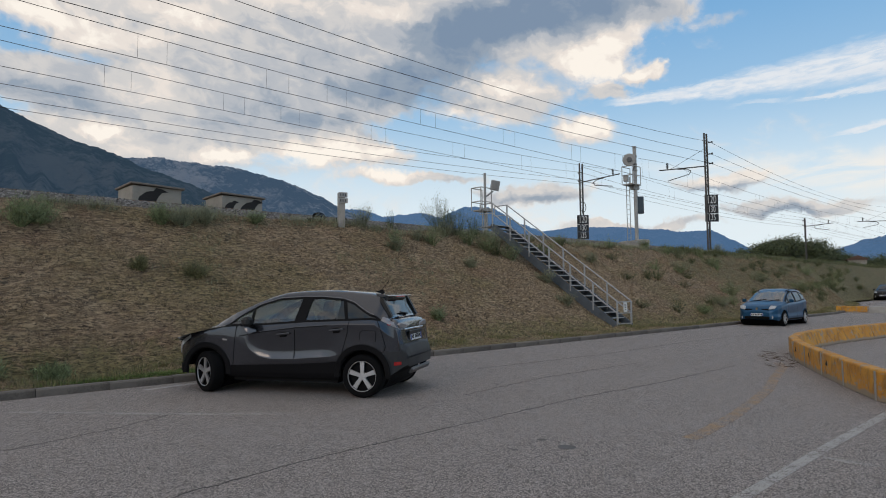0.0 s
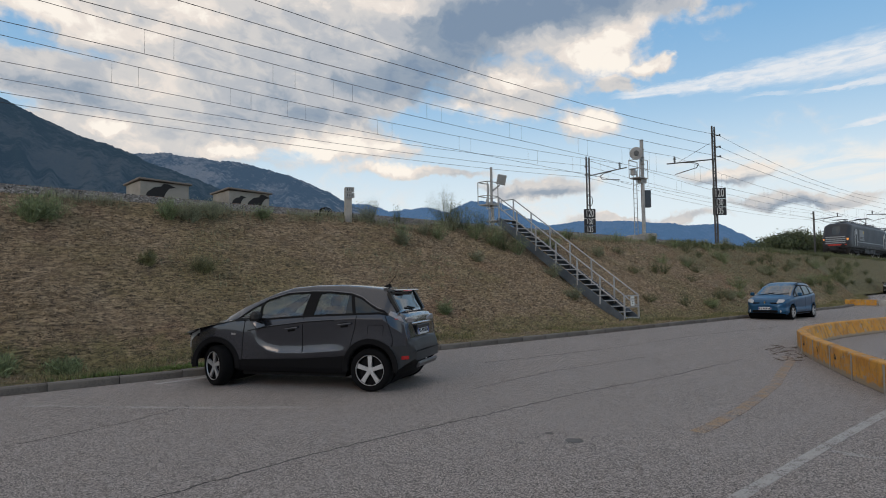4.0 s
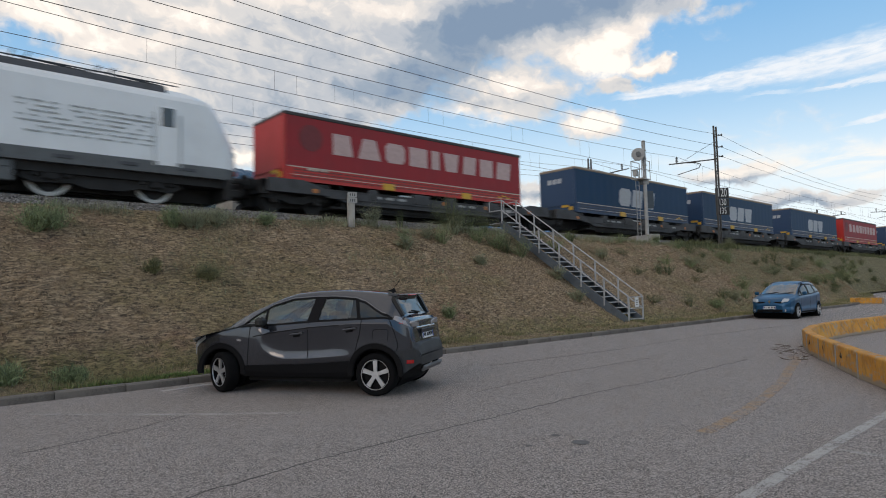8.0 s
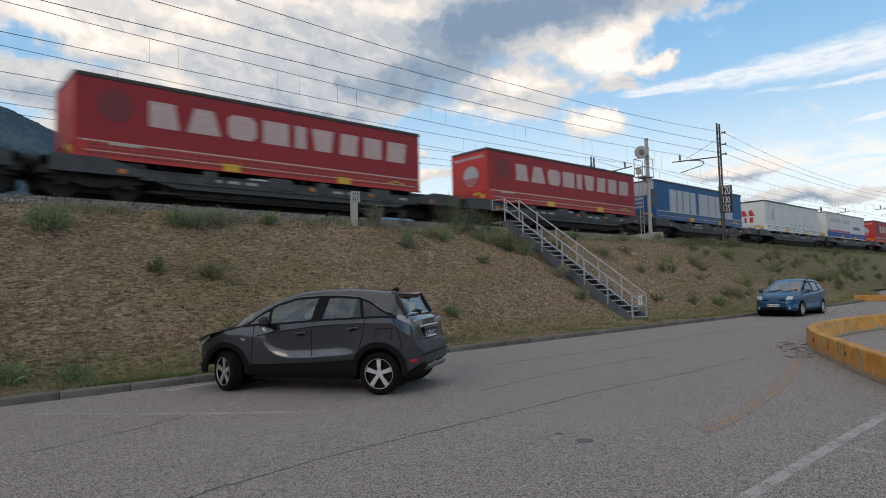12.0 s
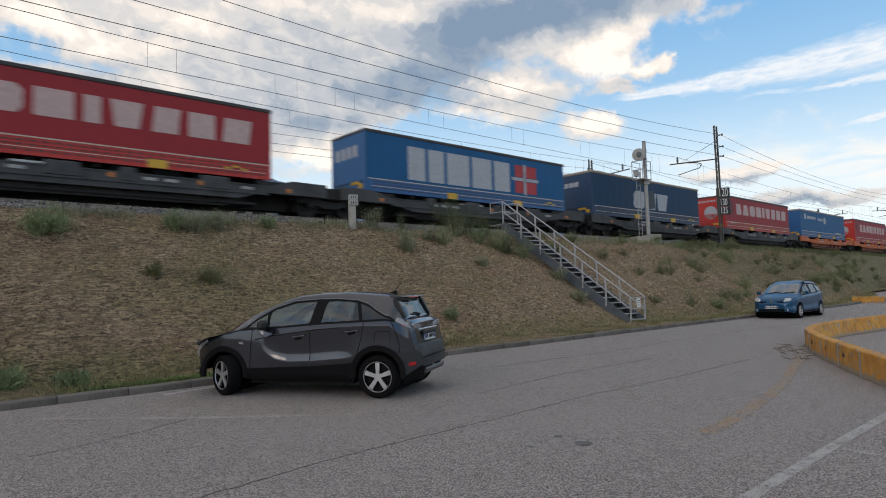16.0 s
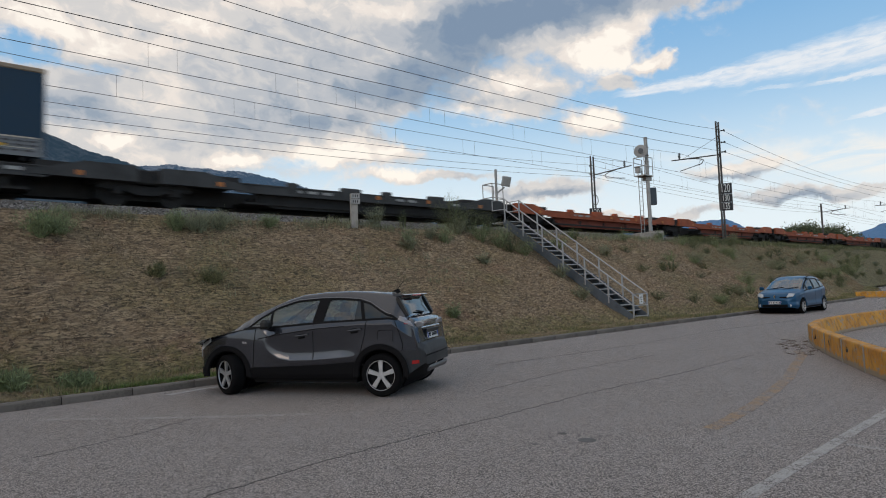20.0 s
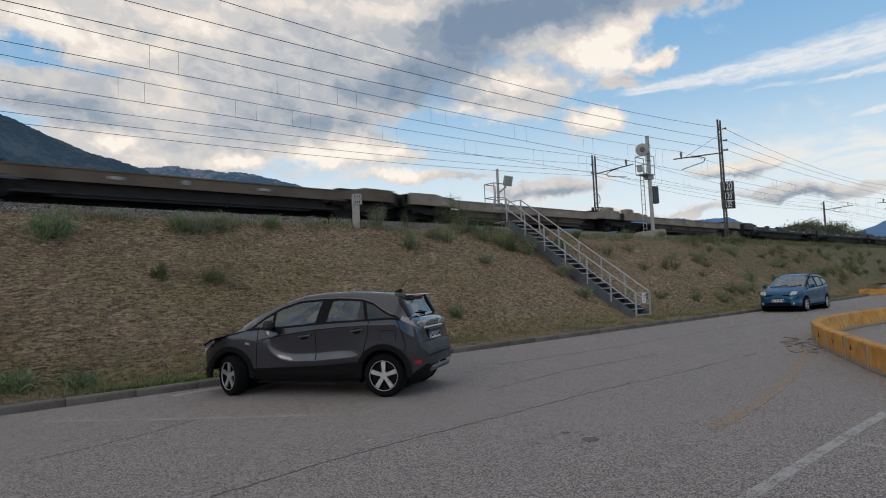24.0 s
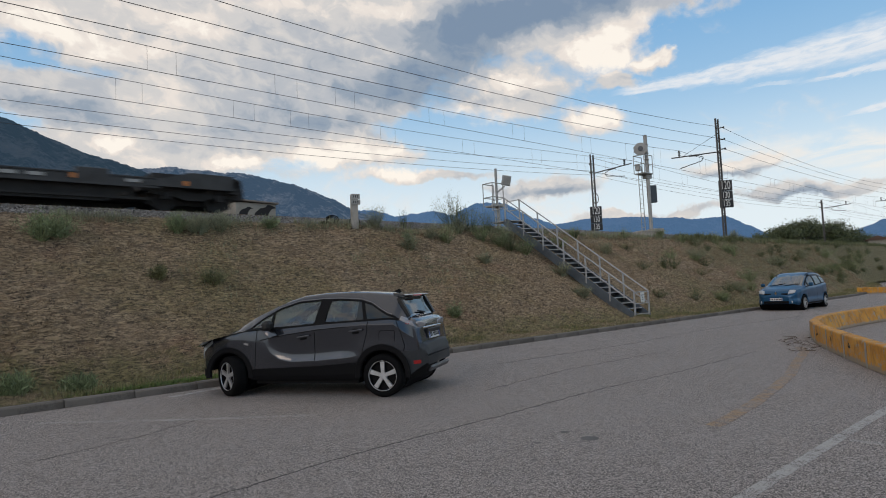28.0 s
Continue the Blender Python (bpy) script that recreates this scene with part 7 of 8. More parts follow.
def catenary_mast(x, y, arm, foot, top, board, label):
    """A laced mast; its arm reaches over the track to the wires. arm: +1 away from the camera, -1 towards it."""
    o = thing("catenary_mast", pose(x, y, 0), label, "catenary mast", "masts of the overhead line")
    bm = bmesh.new()
    lattice(bm, foot - 0.3, top, 0.40, 0.11, 0.45)
    part("mast", bm, MAST, o)
    bm = bmesh.new()
    box(bm, (0.8, 0.8, 0.6), (0, 0, foot - 0.25), bevel=0.02)
    part("footing", bm, CONCRETE, o)
    reach = arm * 3.6
    bm = bmesh.new()
    rod(bm, (0, 0, 10.42), (0, reach, 10.62), 0.045)
    rod(bm, (0, 0, 11.75), (0, arm * 2.7, 10.6), 0.014, 6)
    part("bracket_arm", bm, MAST, o)
    bm = bmesh.new()
    rod(bm, (0, arm * 2.98, 10.6), (0, arm * 2.98, 11.1), 0.05)
    for k in range(3):
        rod(bm, (0, arm * 2.98, 10.72 + 0.12 * k), (0, arm * 2.98, 10.76 + 0.12 * k), 0.10, 10)
    part("insulator", bm, DULL_STEEL, o)
    bm = bmesh.new()
    pts = [(0, arm * 2.2, 10.5), (0.0, arm * 1.5, 10.42), (0, arm * 1.15, 10.25), (0, arm * 1.3, 10.0), (0, arm * 2.4, 9.82), (0, arm * 2.96, 9.72)]
    for a, b in zip(pts, pts[1:]):
        rod(bm, a, b, 0.03, 6)
    part("registration_arm", bm, MAST, o)
    for z in (12.15, 11.3, 10.6):
        if z < top:
            bm = bmesh.new()
            rod(bm, (0.2, -arm * 0.1, z), (0.2, -arm * 0.42, z), 0.04)
            rod(bm, (0.2, -arm * 0.34, z), (0.2, -arm * 0.40, z), 0.085, 10)
            part("feeder_insulator", bm, DULL_STEEL, o)
    if board:
        speed_board(o, board, 1, pose(0, 0, 0, 0, 0, -45))
    return o


near_mast = catenary_mast(44.4, 19.4, 1, 4.25, 12.82, (0.12, -0.22, 6.35), "dark laced steel mast carrying black speed boards")
far_mast = catenary_mast(43.2, 29.3, -1, 4.3, 12.0, (-0.25, -0.25, 5.68), "dark laced steel mast with speed boards beyond the tracks")
bm = bmesh.new()
for k in range(16):
    a, b = 2 * math.pi * k / 16, 2 * math.pi * (k + 1) / 16
    rod(bm, (-0.12 + 0.42 * math.cos(a), -0.2, 8.35 + 0.42 * math.sin(a)), (-0.12 + 0.42 * math.cos(b), -0.2, 8.35 + 0.42 * math.sin(b)), 0.03, 5)
part("tension_wheel", bm, MAST, far_mast)
catenary_mast(98.9, 29.3, -1, 4.3, 11.6, None, "distant laced steel mast beyond the tracks")
catenary_mast(99.6, 19.4, 1, 4.25, 12.6, None, "distant laced steel mast beside the near track")

# ---- overhead wires ----


def strung(name, y, heights, sag, radius, label, spans):
    """A wire hung from mast to mast."""
    bm = bmesh.new()
    line = []
    for (xa, za), (xb, zb) in zip(heights, heights[1:]):
        n = spans
        pts = []
        for k in range(n + 1):
            u = k / n
            pts.append((xa + (xb - xa) * u, y, za + (zb - za) * u - sag * 4 * u * (1 - u)))
        line += pts if not line else pts[1:]
    tube(bm, line, radius)
    return tagged(part(name, bm, WIRE), label, "overhead wire")


MASTS_X = [-65.6, -10.6, 44.4, 99.4, 154.4, 209.4]
for y in (TRACK_Y, FAR_Y):
    mess = strung("messenger_wire", y, [(x, 11.08) for x in MASTS_X], 0.72, 0.011, "dark messenger wire of the overhead line", 14)
    cont = strung("contact_wire", y, [(x, 9.63) for x in MASTS_X], 0.03, 0.011, "dark contact wire of the overhead line", 6)
    for a, b in zip(MASTS_X[1:-2], MASTS_X[2:-1]):
        for k in (3.2, 8.1, 17.26, 22.06, 24.86, 30.15, 36.2, 42.6, 47.6, 51.2):
            for d in (0.0, 0.98):
                x = a + k + d
                u = (x - a) / (b - a)
                z = 11.08 - 0.72 * 4 * u * (1 - u)
                bm = bmesh.new()
                rod(bm, (x, y, 9.62), (x, y, z), 0.005, 5)
                part("dropper", bm, WIRE, mess)
for z, sag, drop in ((12.15, 1.12, 0.0), (11.3, 0.64, 0.6), (10.6, 0.45, 1.0)):
    strung("feeder_wire", 19.1, [(x, z - (drop if x < 0 else 0)) for x in MASTS_X], sag, 0.012, "dark feeder wire along the near masts", 14)
for z, sag in ((11.35, 0.63), (10.72, 0.53), (10.38, 0.61)):
    strung("feeder_wire", 29.6, [(x - 1.0, z - (1.31 if x < 0 else 0)) for x in MASTS_X], sag, 0.011, "dark feeder wire along the far masts", 14)


# ---- signals ----
def ladder(bm, x, y, z0, z1, w, d=0.0):
    for s in (-1, 1):
        bar(bm, (x + s * w / 2, y, z0), (x + s * w / 2, y, z1), 0.025, 0.045)
    z = z0 + 0.25
    while z < z1:
        rod(bm, (x - w / 2, y, z), (x + w / 2, y, z), 0.012, 6)
        z += 0.29


def guard(o, xs, ys, floor, heights, r):
    """Bent rails round three sides of a platform, each on its posts."""
    for z in heights:
        bm = bmesh.new()
        pts = [(xs[1], ys[0], z), (xs[0], ys[0], z), (xs[0], ys[1], z), (xs[1], ys[1], z)]
        for a, b in zip(pts, pts[1:]):
            rod(bm, a, b, r, 6)
        part("guard_rail", bm, PALE_STEEL, o)
    for x in xs:
        for y in ys:
            bm = bmesh.new()
            rod(bm, (x, y, floor), (x, y, heights[-1]), r, 6)
            part("guard_post", bm, PALE_STEEL, o)


def main_signal():
    o = thing("railway_signal", pose(34.35, 19.4, 4.25), "pale steel railway signal with ladder, platform and round target", "railway signal")
    bm = bmesh.new()
    rod(bm, (0, 0, -0.1), (0, 0, 6.05), 0.11, 12)
    part("post", bm, PALE_STEEL, o)
    bm = bmesh.new()
    box(bm, (1.5, 0.9, 0.45), (-0.42, 0, -0.05), (0, 0, -30), bevel=0.03)
    box(bm, (0.75, 0.8, 0.6), (0.25, -0.1, 0.0), (0, 0, -30), bevel=0.03)
    part("footing", bm, CONCRETE, o)
    bm = bmesh.new()
    ladder(bm, -0.44, 0.25, 0.15, 4.1, 0.38)
    part("ladder", bm, PALE_STEEL, o)
    bm = bmesh.new()
    box(bm, (0.95, 0.7, 0.06), (-0.25, 0.1, 3.65))
    part("platform", bm, PALE_STEEL, o)
    guard(o, (-0.75, 0.2), (-0.25, 0.45), 3.65, (4.2, 4.75), 0.025)
    bm = bmesh.new()
    d = Vector((math.sin(radians(-58)), -math.cos(radians(-58)), 0)) * 0.05
    c = Vector((-0.60, 0.02, 5.14))
    rod(bm, c - 0.4 * d, c + 0.4 * d, 0.37, 28)
    target = part("signal_target", bm, PALE_STEEL, o, "round pale signal target")
    bm = bmesh.new()
    side = Vector((d.y, -d.x, 0)).normalized()
    for k in range(24):
        a, b = (c - 0.6 * d + 0.36 * (math.cos(t) * side + Vector((0, 0, math.sin(t)))) for t in (2 * math.pi * k / 24, 2 * math.pi * (k + 1) / 24))
        rod(bm, a, b, 0.035, 6)
    part("target_rim", bm, PALE_STEEL, target, "pale rim round the target")
    bm = bmesh.new()
    rod(bm, c, c + 2.5 * d, 0.15, 16)
    rod(bm, c - 0.5 * d, c - 5 * d, 0.20, 16)
    rod(bm, c - 5 * d, c - 6.5 * d, 0.15, 16)
    part("lamp_housing", bm, DULL_STEEL, target, "dark lamp housing")
    for dz in (-0.18, 0.18):
        bm = bmesh.new()
        bar(bm, c - 3 * d + Vector((0, 0, dz)), Vector((0.1, 0.02, 5.2 + dz)), 0.05, 0.06)
        part("clamp_arm", bm, PALE_STEEL, o)
    for z in (4.55, 4.95, 5.45):
        bm = bmesh.new()
        box(bm, (0.30, 0.26, 0.05), (0, 0, z), (0, 0, 20), bevel=0.01)
        part("post_clamp", bm, PALE_STEEL, o)
    bm = bmesh.new()
    box(bm, (0.46, 0.34, 0.26), (0.02, 0.05, 3.50), (0, 0, -20), bevel=0.02)
    box(bm, (0.30, 0.26, 0.40), (-0.55, 0.30, 4.05), (0, 0, 15), bevel=0.02)
    part("junction_box", bm, PALE_STEEL, o)
    bm = bmesh.new()
    box(bm, (0.52, 0.30, 1.05), (0.35, 0.0, 2.45), (0, 0, -30), bevel=0.02)
    part("equipment_box", bm, plain("slate_box_paint", (0.045, 0.06, 0.075), 0.5), o, "slate-grey equipment box")
    return o


main_signal()


def stair_signal():
    o = thing("railway_signal", pose(31.74, 29.5, 5.67) @ Matrix.Scale(1.494, 4), "pale steel signal platform with a square floodlight beyond the tracks", "railway signal")
    bm = bmesh.new()
    rod(bm, (0, 0, -1.2), (0, 0, 2.75), 0.06, 10)
    part("post", bm, PALE_STEEL, o)
    bm = bmesh.new()
    box(bm, (0.75, 0.6, 0.06), (-0.15, 0, 0.95))
    box(bm, (0.4, 0.4, 0.14), (0.0, 0, 1.0))
    part("platform", bm, PALE_STEEL, o)
    guard(o, (-0.6, 0.12), (-0.3, 0.3), 0.95, (1.35, 2.0), 0.022)
    bm = bmesh.new()
    ladder(bm, -0.35, -0.3, -1.2, 1.0, 0.30)
    part("ladder", bm, PALE_STEEL, o)
    bm = bmesh.new()
    box(bm, (0.42, 0.14, 0.48), (0.60, -0.1, 2.22), (12, 8, -28), bevel=0.02)
    lamp = part("floodlight", bm, GALV, o)
    bm = bmesh.new()
    box(bm, (0.34, 0.02, 0.39), (0.56, -0.18, 2.20), (12, 8, -28))
    part("lens", bm, PALE_STEEL, lamp)
    bm = bmesh.new()
    rod(bm, (0, 0, 1.6), (0.55, 0, 1.95), 0.04, 8)
    part("bracket", bm, PALE_STEEL, o)


stair_signal()


def km_post():
    o = thing("concrete_marker_post", pose(12.28, 18.3, 3.95), "weathered concrete marker post with small number plates", "marker post")
    bm = bmesh.new()
    box(bm, (0.24, 0.20, 1.25), (0, 0, 0.45), (0, 0, -20), bevel=0.02)
    part("post", bm, CONCRETE, o)
    for k in range(2):
        bm = bmesh.new()
        box(bm, (0.34 if k else 0.32, 0.03, 0.18), (-0.02, -0.13, 0.98 - 0.2 * k), (0, 0, -20), bevel=0.005)
        p = part("plate", bm, PALE_STEEL, o)
        bm = bmesh.new()
        for j in range(3):
            box(bm, (0.028, 0.01, 0.09), (-0.10 + 0.075 * j, -0.137 - 0.027 * j + 0.02, 0.98 - 0.2 * k), (0, 0, -20))
        part("plate_bars", bm, SIGN_BLACK, p)


km_post()


def bird(bm, x, z, k, flip):
    """A plain dark painted patch with an arched back."""
    pts = [(-0.75, -0.40), (-0.62, -0.05), (-0.30, 0.22), (0.05, 0.30), (0.18, 0.46), (0.42, 0.44), (0.78, 0.30), (0.45, 0.22), (0.28, -0.02), (0.12, -0.40)]
    prism(bm, [(x + flip * k * u, z + k * v) for u, v in (pts if flip > 0 else pts[::-1])], -0.006, 0.006)


def hut(x, y, z, turn, label, birds):
    o = thing("trackside_hut", pose(x, y, z, 0, 0, turn), label, "hut", "painted huts behind the tracks")
    bm = bmesh.new()
    box(bm, (2.35, 1.9, 2.7), (0, 0, 0.85), bevel=0.01)
    part("wall", bm, HUT_WALL, o)
    bm = bmesh.new()
    box(bm, (2.58, 2.2, 0.09), (0, 0, 2.23), (-2.5, 1.5, 0), bevel=0.015)
    part("roof", bm, HUT_ROOF, o)
    for x, k, flip in birds:
        bm = bmesh.new()
        bird(bm, x, 1.72, k, flip)
        part("wall_painting", bm, BLACK_PAINT, o, "black painted patch", m=pose(0, -0.96, 0))
    return o


hut(10.45, 32.6, 4.52, 3, "low plastered trackside hut with black painted patches", ((-0.25, 0.98, 1),))
hut(14.85, 32.6, 4.47, 3, "low plastered trackside hut with flat roof slab", ((-0.62, 0.55, 1), (0.50, 0.92, 1)))

# cable coils by the marker post
def coil(x, y, z, r, n, label):
    bm = bmesh.new()
    for j in range(n):
        rr = r * (1 - 0.12 * j)
        pts = [(x + rr * math.cos(2 * math.pi * k / 18), y + 0.05 * j, z + rr * (0.5 + 0.55 * math.sin(2 * math.pi * k / 18))) for k in range(19)]
        for a, b in zip(pts, pts[1:]):
            rod(bm, a, b, 0.018, 5)
    tagged(part("cable_coil", bm, DARK), label, "cable coil")


coil(11.75, 18.9, 4.05, 0.26, 4, "loose coil of black cable beside the marker post")
coil(12.75, 19.0, 4.05, 0.22, 3, "small coil of black cable beside the marker post")
bm = bmesh.new()
box(bm, (0.5, 0.25, 0.12), (11.45, 18.9, 4.05), (0, -5, 20), bevel=0.04)
tagged(part("cable_roll", bm, DARK), "black roll of cable on the ballast edge", "cable")

# ---- barrier blocks round the traffic island ----
ISLAND = [(8.55, -1.2), (8.75, 0.2), (9.25, 1.35), (9.93, 2.09), (10.39, 2.44), (12.22, 3.43), (14.23, 4.5), (15.5, 5.05), (16.7, 5.42), (18.98, 5.56), (21.26, 5.32), (24.0, 4.95), (27.0, 4.3), (29.6, 3.3), (31.4, 2.0)]


def paced(pts, step):
    """Even steps along a line of points."""
    out, left = [pts[0]], step
    for a, b in zip(pts, pts[1:]):
        a, b = Vector(a), Vector(b)
        while (b - a).length >= left:
            a = a + (b - a).normalized() * left
            out.append(tuple(a))
            left = step
        left -= (b - a).length
    return out


MARK = plain("black_scrawl", (0.02, 0.018, 0.015), 0.8)


def barrier_block(a, b, mat, label, group, scrawl=0):
    """Upright outer face on the line a-b, sloped face towards the island."""
    a, b = Vector((*a, 0)), Vector((*b, 0))
    d = b - a
    L = d.length - 0.012
    bm = bmesh.new()
    prism(bm, [(0.0, 0.0), (0.0, 0.40), (-0.02, 0.42), (-0.17, 0.42), (-0.19, 0.40), (-0.30, 0.05), (-0.30, 0.0)], -L / 2, L / 2, "yz")
    bmesh.ops.bevel(bm, geom=bm.edges[:], offset=0.010, segments=1, affect="EDGES")
    m = pose(*((a + b) / 2), 0, 0, math.degrees(math.atan2(d.y, d.x)))
    o = part("barrier_block", bm, mat, m=m)
    tagged(o, label, "barrier", group)
    bm = bmesh.new()
    box(bm, (0.05, 0.012, 0.40), (-L / 2 + 0.025, 0.004, 0.20), bevel=0.003)
    part("joint_mortar", bm, CONCRETE, o, "bare grey mortar at the joint")
    if scrawl:
        bm = bmesh.new()
        x = L * 0.22
        for k in range(scrawl):
            bar(bm, (x + 0.05 * k, 0.006, 0.22), (x + 0.05 * k + 0.05, 0.006, 0.30 - 0.05 * k), 0.006, 0.022)
        part("scrawl", bm, MARK, o, "small black scrawl")


blocks_at = paced(ISLAND, 1.30)
for k, (a, b) in enumerate(zip(blocks_at, blocks_at[1:])):
    barrier_block(a, b, YELLOW_BLOCK, "chipped yellow-painted concrete barrier block round the traffic island", "barrier blocks", (2, 1, 3, 0)[k % 4])
for k in range(4):
    mat, lab = ((YELLOW_BLOCK, "yellow-painted concrete barrier block across the far yard"), (GREY_BLOCK, "bare pale concrete barrier block across the far yard"))[k == 1]
    barrier_block((44.6 + 0.1 * k, 9.97 - 1.72 * k), (44.4 + 0.1 * k, 11.65 - 1.72 * k), mat, lab, "far barrier blocks")

# ---- kerb, markings, cracks ----
kerb = thing("kerb", pose(0, 0, 0), "worn grey concrete kerb stones", "kerb", kind="structure")
stone = None
x = -9.0
while x < 62:
    y, yb = KERB_Y + bend(x), KERB_Y + bend(x + 1.0)
    m = pose(x + 0.5, (y + yb) / 2 + 0.07, rise(x) - 0.002 + random.uniform(-0.006, 0.006), random.uniform(-1, 1), 0, math.degrees(math.atan2(yb - y, 1.0)) + random.uniform(-0.3, 0.3))
    if stone is None:
        bm = bmesh.new()
        prism(bm, [(-0.075, -0.12), (0.085, -0.12), (0.085, 0.125), (-0.055, 0.125), (-0.072, 0.10)], -0.494, 0.494, "yz")
        stone = part("kerb_stone", bm, KERB, kerb, m=m)
    else:
        again(stone, m, kerb)
    x += 1.0


def painted(name, pts, w, mat, label, lift=0.004):
    bm = bmesh.new()
    left, right = [], []
    for k, p in enumerate(pts):
        a = Vector(pts[max(0, k - 1)])
        b = Vector(pts[min(len(pts) - 1, k + 1)])
        d = (b - a).normalized()
        n = Vector((-d.y, d.x)) * w / 2
        left.append(bm.verts.new((p[0] + n.x, p[1] + n.y, lift)))
        right.append(bm.verts.new((p[0] - n.x, p[1] - n.y, lift)))
    for k in range(len(pts) - 1):
        bm.faces.new((left[k], right[k], right[k + 1], left[k + 1]))
    # the paint's thin edges, down to the asphalt
    for side in (left, right):
        foot = [bm.verts.new((v.co.x, v.co.y, -0.002)) for v in side]
        for k in range(len(side) - 1):
            bm.faces.new((side[k], side[k + 1], foot[k + 1], foot[k]))
    bmesh.ops.recalc_face_normals(bm, faces=bm.faces[:])
    return tagged(part(name, bm, mat), label, "road marking", kind="structure")


painted("marking_white", [(2.6, 1.93), (5.0, 1.94), (7.0, 1.95), (9.3, 1.93)], 0.105, ROAD_WHITE, "worn white line on the asphalt")
painted("marking_white_2", [(6.44, 1.86), (6.55, 0.6), (6.6, -0.6)], 0.09, ROAD_FAINT, "faded white bay line on the asphalt")
painted("marking_bay", [(1.5, 9.92), (2.97, 8.26), (4.16, 7.08)], 0.10, ROAD_FAINT, "faded white bay line on the asphalt")
painted("marking_bay_2", [(3.4, 10.55), (4.3, 10.72)], 0.12, ROAD_WHITE, "short white bay mark by the kerb")
painted("marking_yellow", [(6.3, 3.04), (6.55, 3.04), (7.75, 3.18), (8.9, 3.38), (10.17, 3.63), (11.6, 4.02), (13.2, 4.42), (13.9, 4.75)], 0.16, ROAD_YELLOW, "faded yellow edge line curving round the island", 0.004)
painted("marking_arrow", [(15.4, 2.5), (16.6, 2.7), (18.2, 2.75)], 0.5, ROAD_WHITE, "worn white arrow inside the island", 0.006)


def crack(pts, w, seed):
    rng = random.Random(seed)
    fine = []
    for (xa, ya), (xb, yb) in zip(pts, pts[1:]):
        n = max(2, int(math.hypot(xb - xa, yb - ya) / 0.12))
        for k in range(n):
            u = k / n
            fine.append((xa + (xb - xa) * u + rng.uniform(-0.02, 0.02), ya + (yb - ya) * u + rng.uniform(-0.025, 0.025)))
    painted("crack", fine, w, TAR, "dark crack in the asphalt", 0.003)


crack([(1.0, 4.86), (1.79, 4.91), (3.06, 5.11), (4.63, 5.16), (5.44, 5.17), (7.52, 5.26), (9.93, 5.14), (13.0, 5.2)], 0.010, 1)
crack([(1.1, 7.5), (2.19, 7.81), (3.21, 8.34)], 0.007, 2)
crack([(9.0, 8.6), (13.0, 8.3), (18.0, 8.5), (24.0, 8.0)], 0.012, 3)
crack([(6.6, 6.6), (9.0, 6.9), (12.0, 6.8)], 0.007, 4)


def patch(x, y, r, name, mat, label):
    bm = bmesh.new()
    ring = [bm.verts.new((x + r * (1 + 0.15 * noise.noise((k, x, y))) * math.cos(2 * math.pi * k / 18), y + r * math.sin(2 * math.pi * k / 18), 0.004)) for k in range(18)]
    bm.faces.new(ring)
    tagged(part(name, bm, mat), label, "manhole" if name == "manhole_cover" else "stain", kind="structure")


patch(5.13, 3.71, 0.09, "manhole_cover", worn("iron_cover", (0.135, 0.125, 0.12), (0.07, 0.065, 0.06), 0.7, 0.3, relief=0.4), "small round iron cover in the asphalt")
patch(5.2, 4.07, 0.05, "stain", OLD_STAIN, "small dark stain on the asphalt")
patch(4.69, 4.0, 0.035, "stain_2", OLD_STAIN, "small dark stain on the asphalt")

# ---- plants ----


def blades(points, height, width, per, spread, name, mat, label, category, seed, droop=0.4):
    """Many thin bent blades rooted at points (x, y, z, scale): one object."""
    rng = random.Random(seed)
    verts, faces = [], []
    for x, y, z, k in points:
        for _ in range(per):
            a = rng.uniform(0, 2 * math.pi)
            r = spread * k * math.sqrt(rng.random())
            bx, by = x + r * math.cos(a), y + r * math.sin(a)
            h = height * k * rng.uniform(0.45, 1.1)
            w = width * rng.uniform(0.6, 1.3)
            t = rng.gauss(0.0, 0.5) + math.pi * (rng.random() < 0.5)
            lean = droop * h * rng.uniform(0.2, 1.0)
            dx, dy = math.cos(t) * lean, math.sin(t) * lean
            px, py = -math.sin(t) * w, math.cos(t) * w
            n = len(verts)
            verts += [(bx - px, by - py, z - 0.03), (bx + px, by + py, z - 0.03), (bx + dx * 0.35 + px * 0.7, by + dy * 0.35 + py * 0.7, z + h * 0.6), (bx + dx * 0.35 - px * 0.7, by + dy * 0.35 - py * 0.7, z + h * 0.6), (bx + dx, by + dy, z + h)]
            faces += [(n, n + 1, n + 2, n + 3), (n + 3, n + 2, n + 4)]
    me = bpy.data.meshes.new(name)
    me.from_pydata(verts, [], faces)
    return tagged(meshed(name, me, mat), label, category, kind="stuff")


rng = random.Random(11)


def scatter(n, x0, x1, lo, hi, k0, k1, want=None):
    out = []
    while len(out) < n:
        x = x0 + (x1 - x0) * rng.random() ** 1.5
        kerb = 11.2 + bend(x)
        y = kerb + (18.7 - kerb) * rng.uniform(lo, hi)
        if want and not want(x, y):
            continue
        if 20.3 < x < 21.7 and y > 12.3:
            continue
        out.append((x, y, bank_height(x, y), rng.uniform(k0, k1)))
    return out


def patchy(scale, cut, seed):
    return lambda x, y: noise.noise((x * scale, y * scale, seed)) > cut


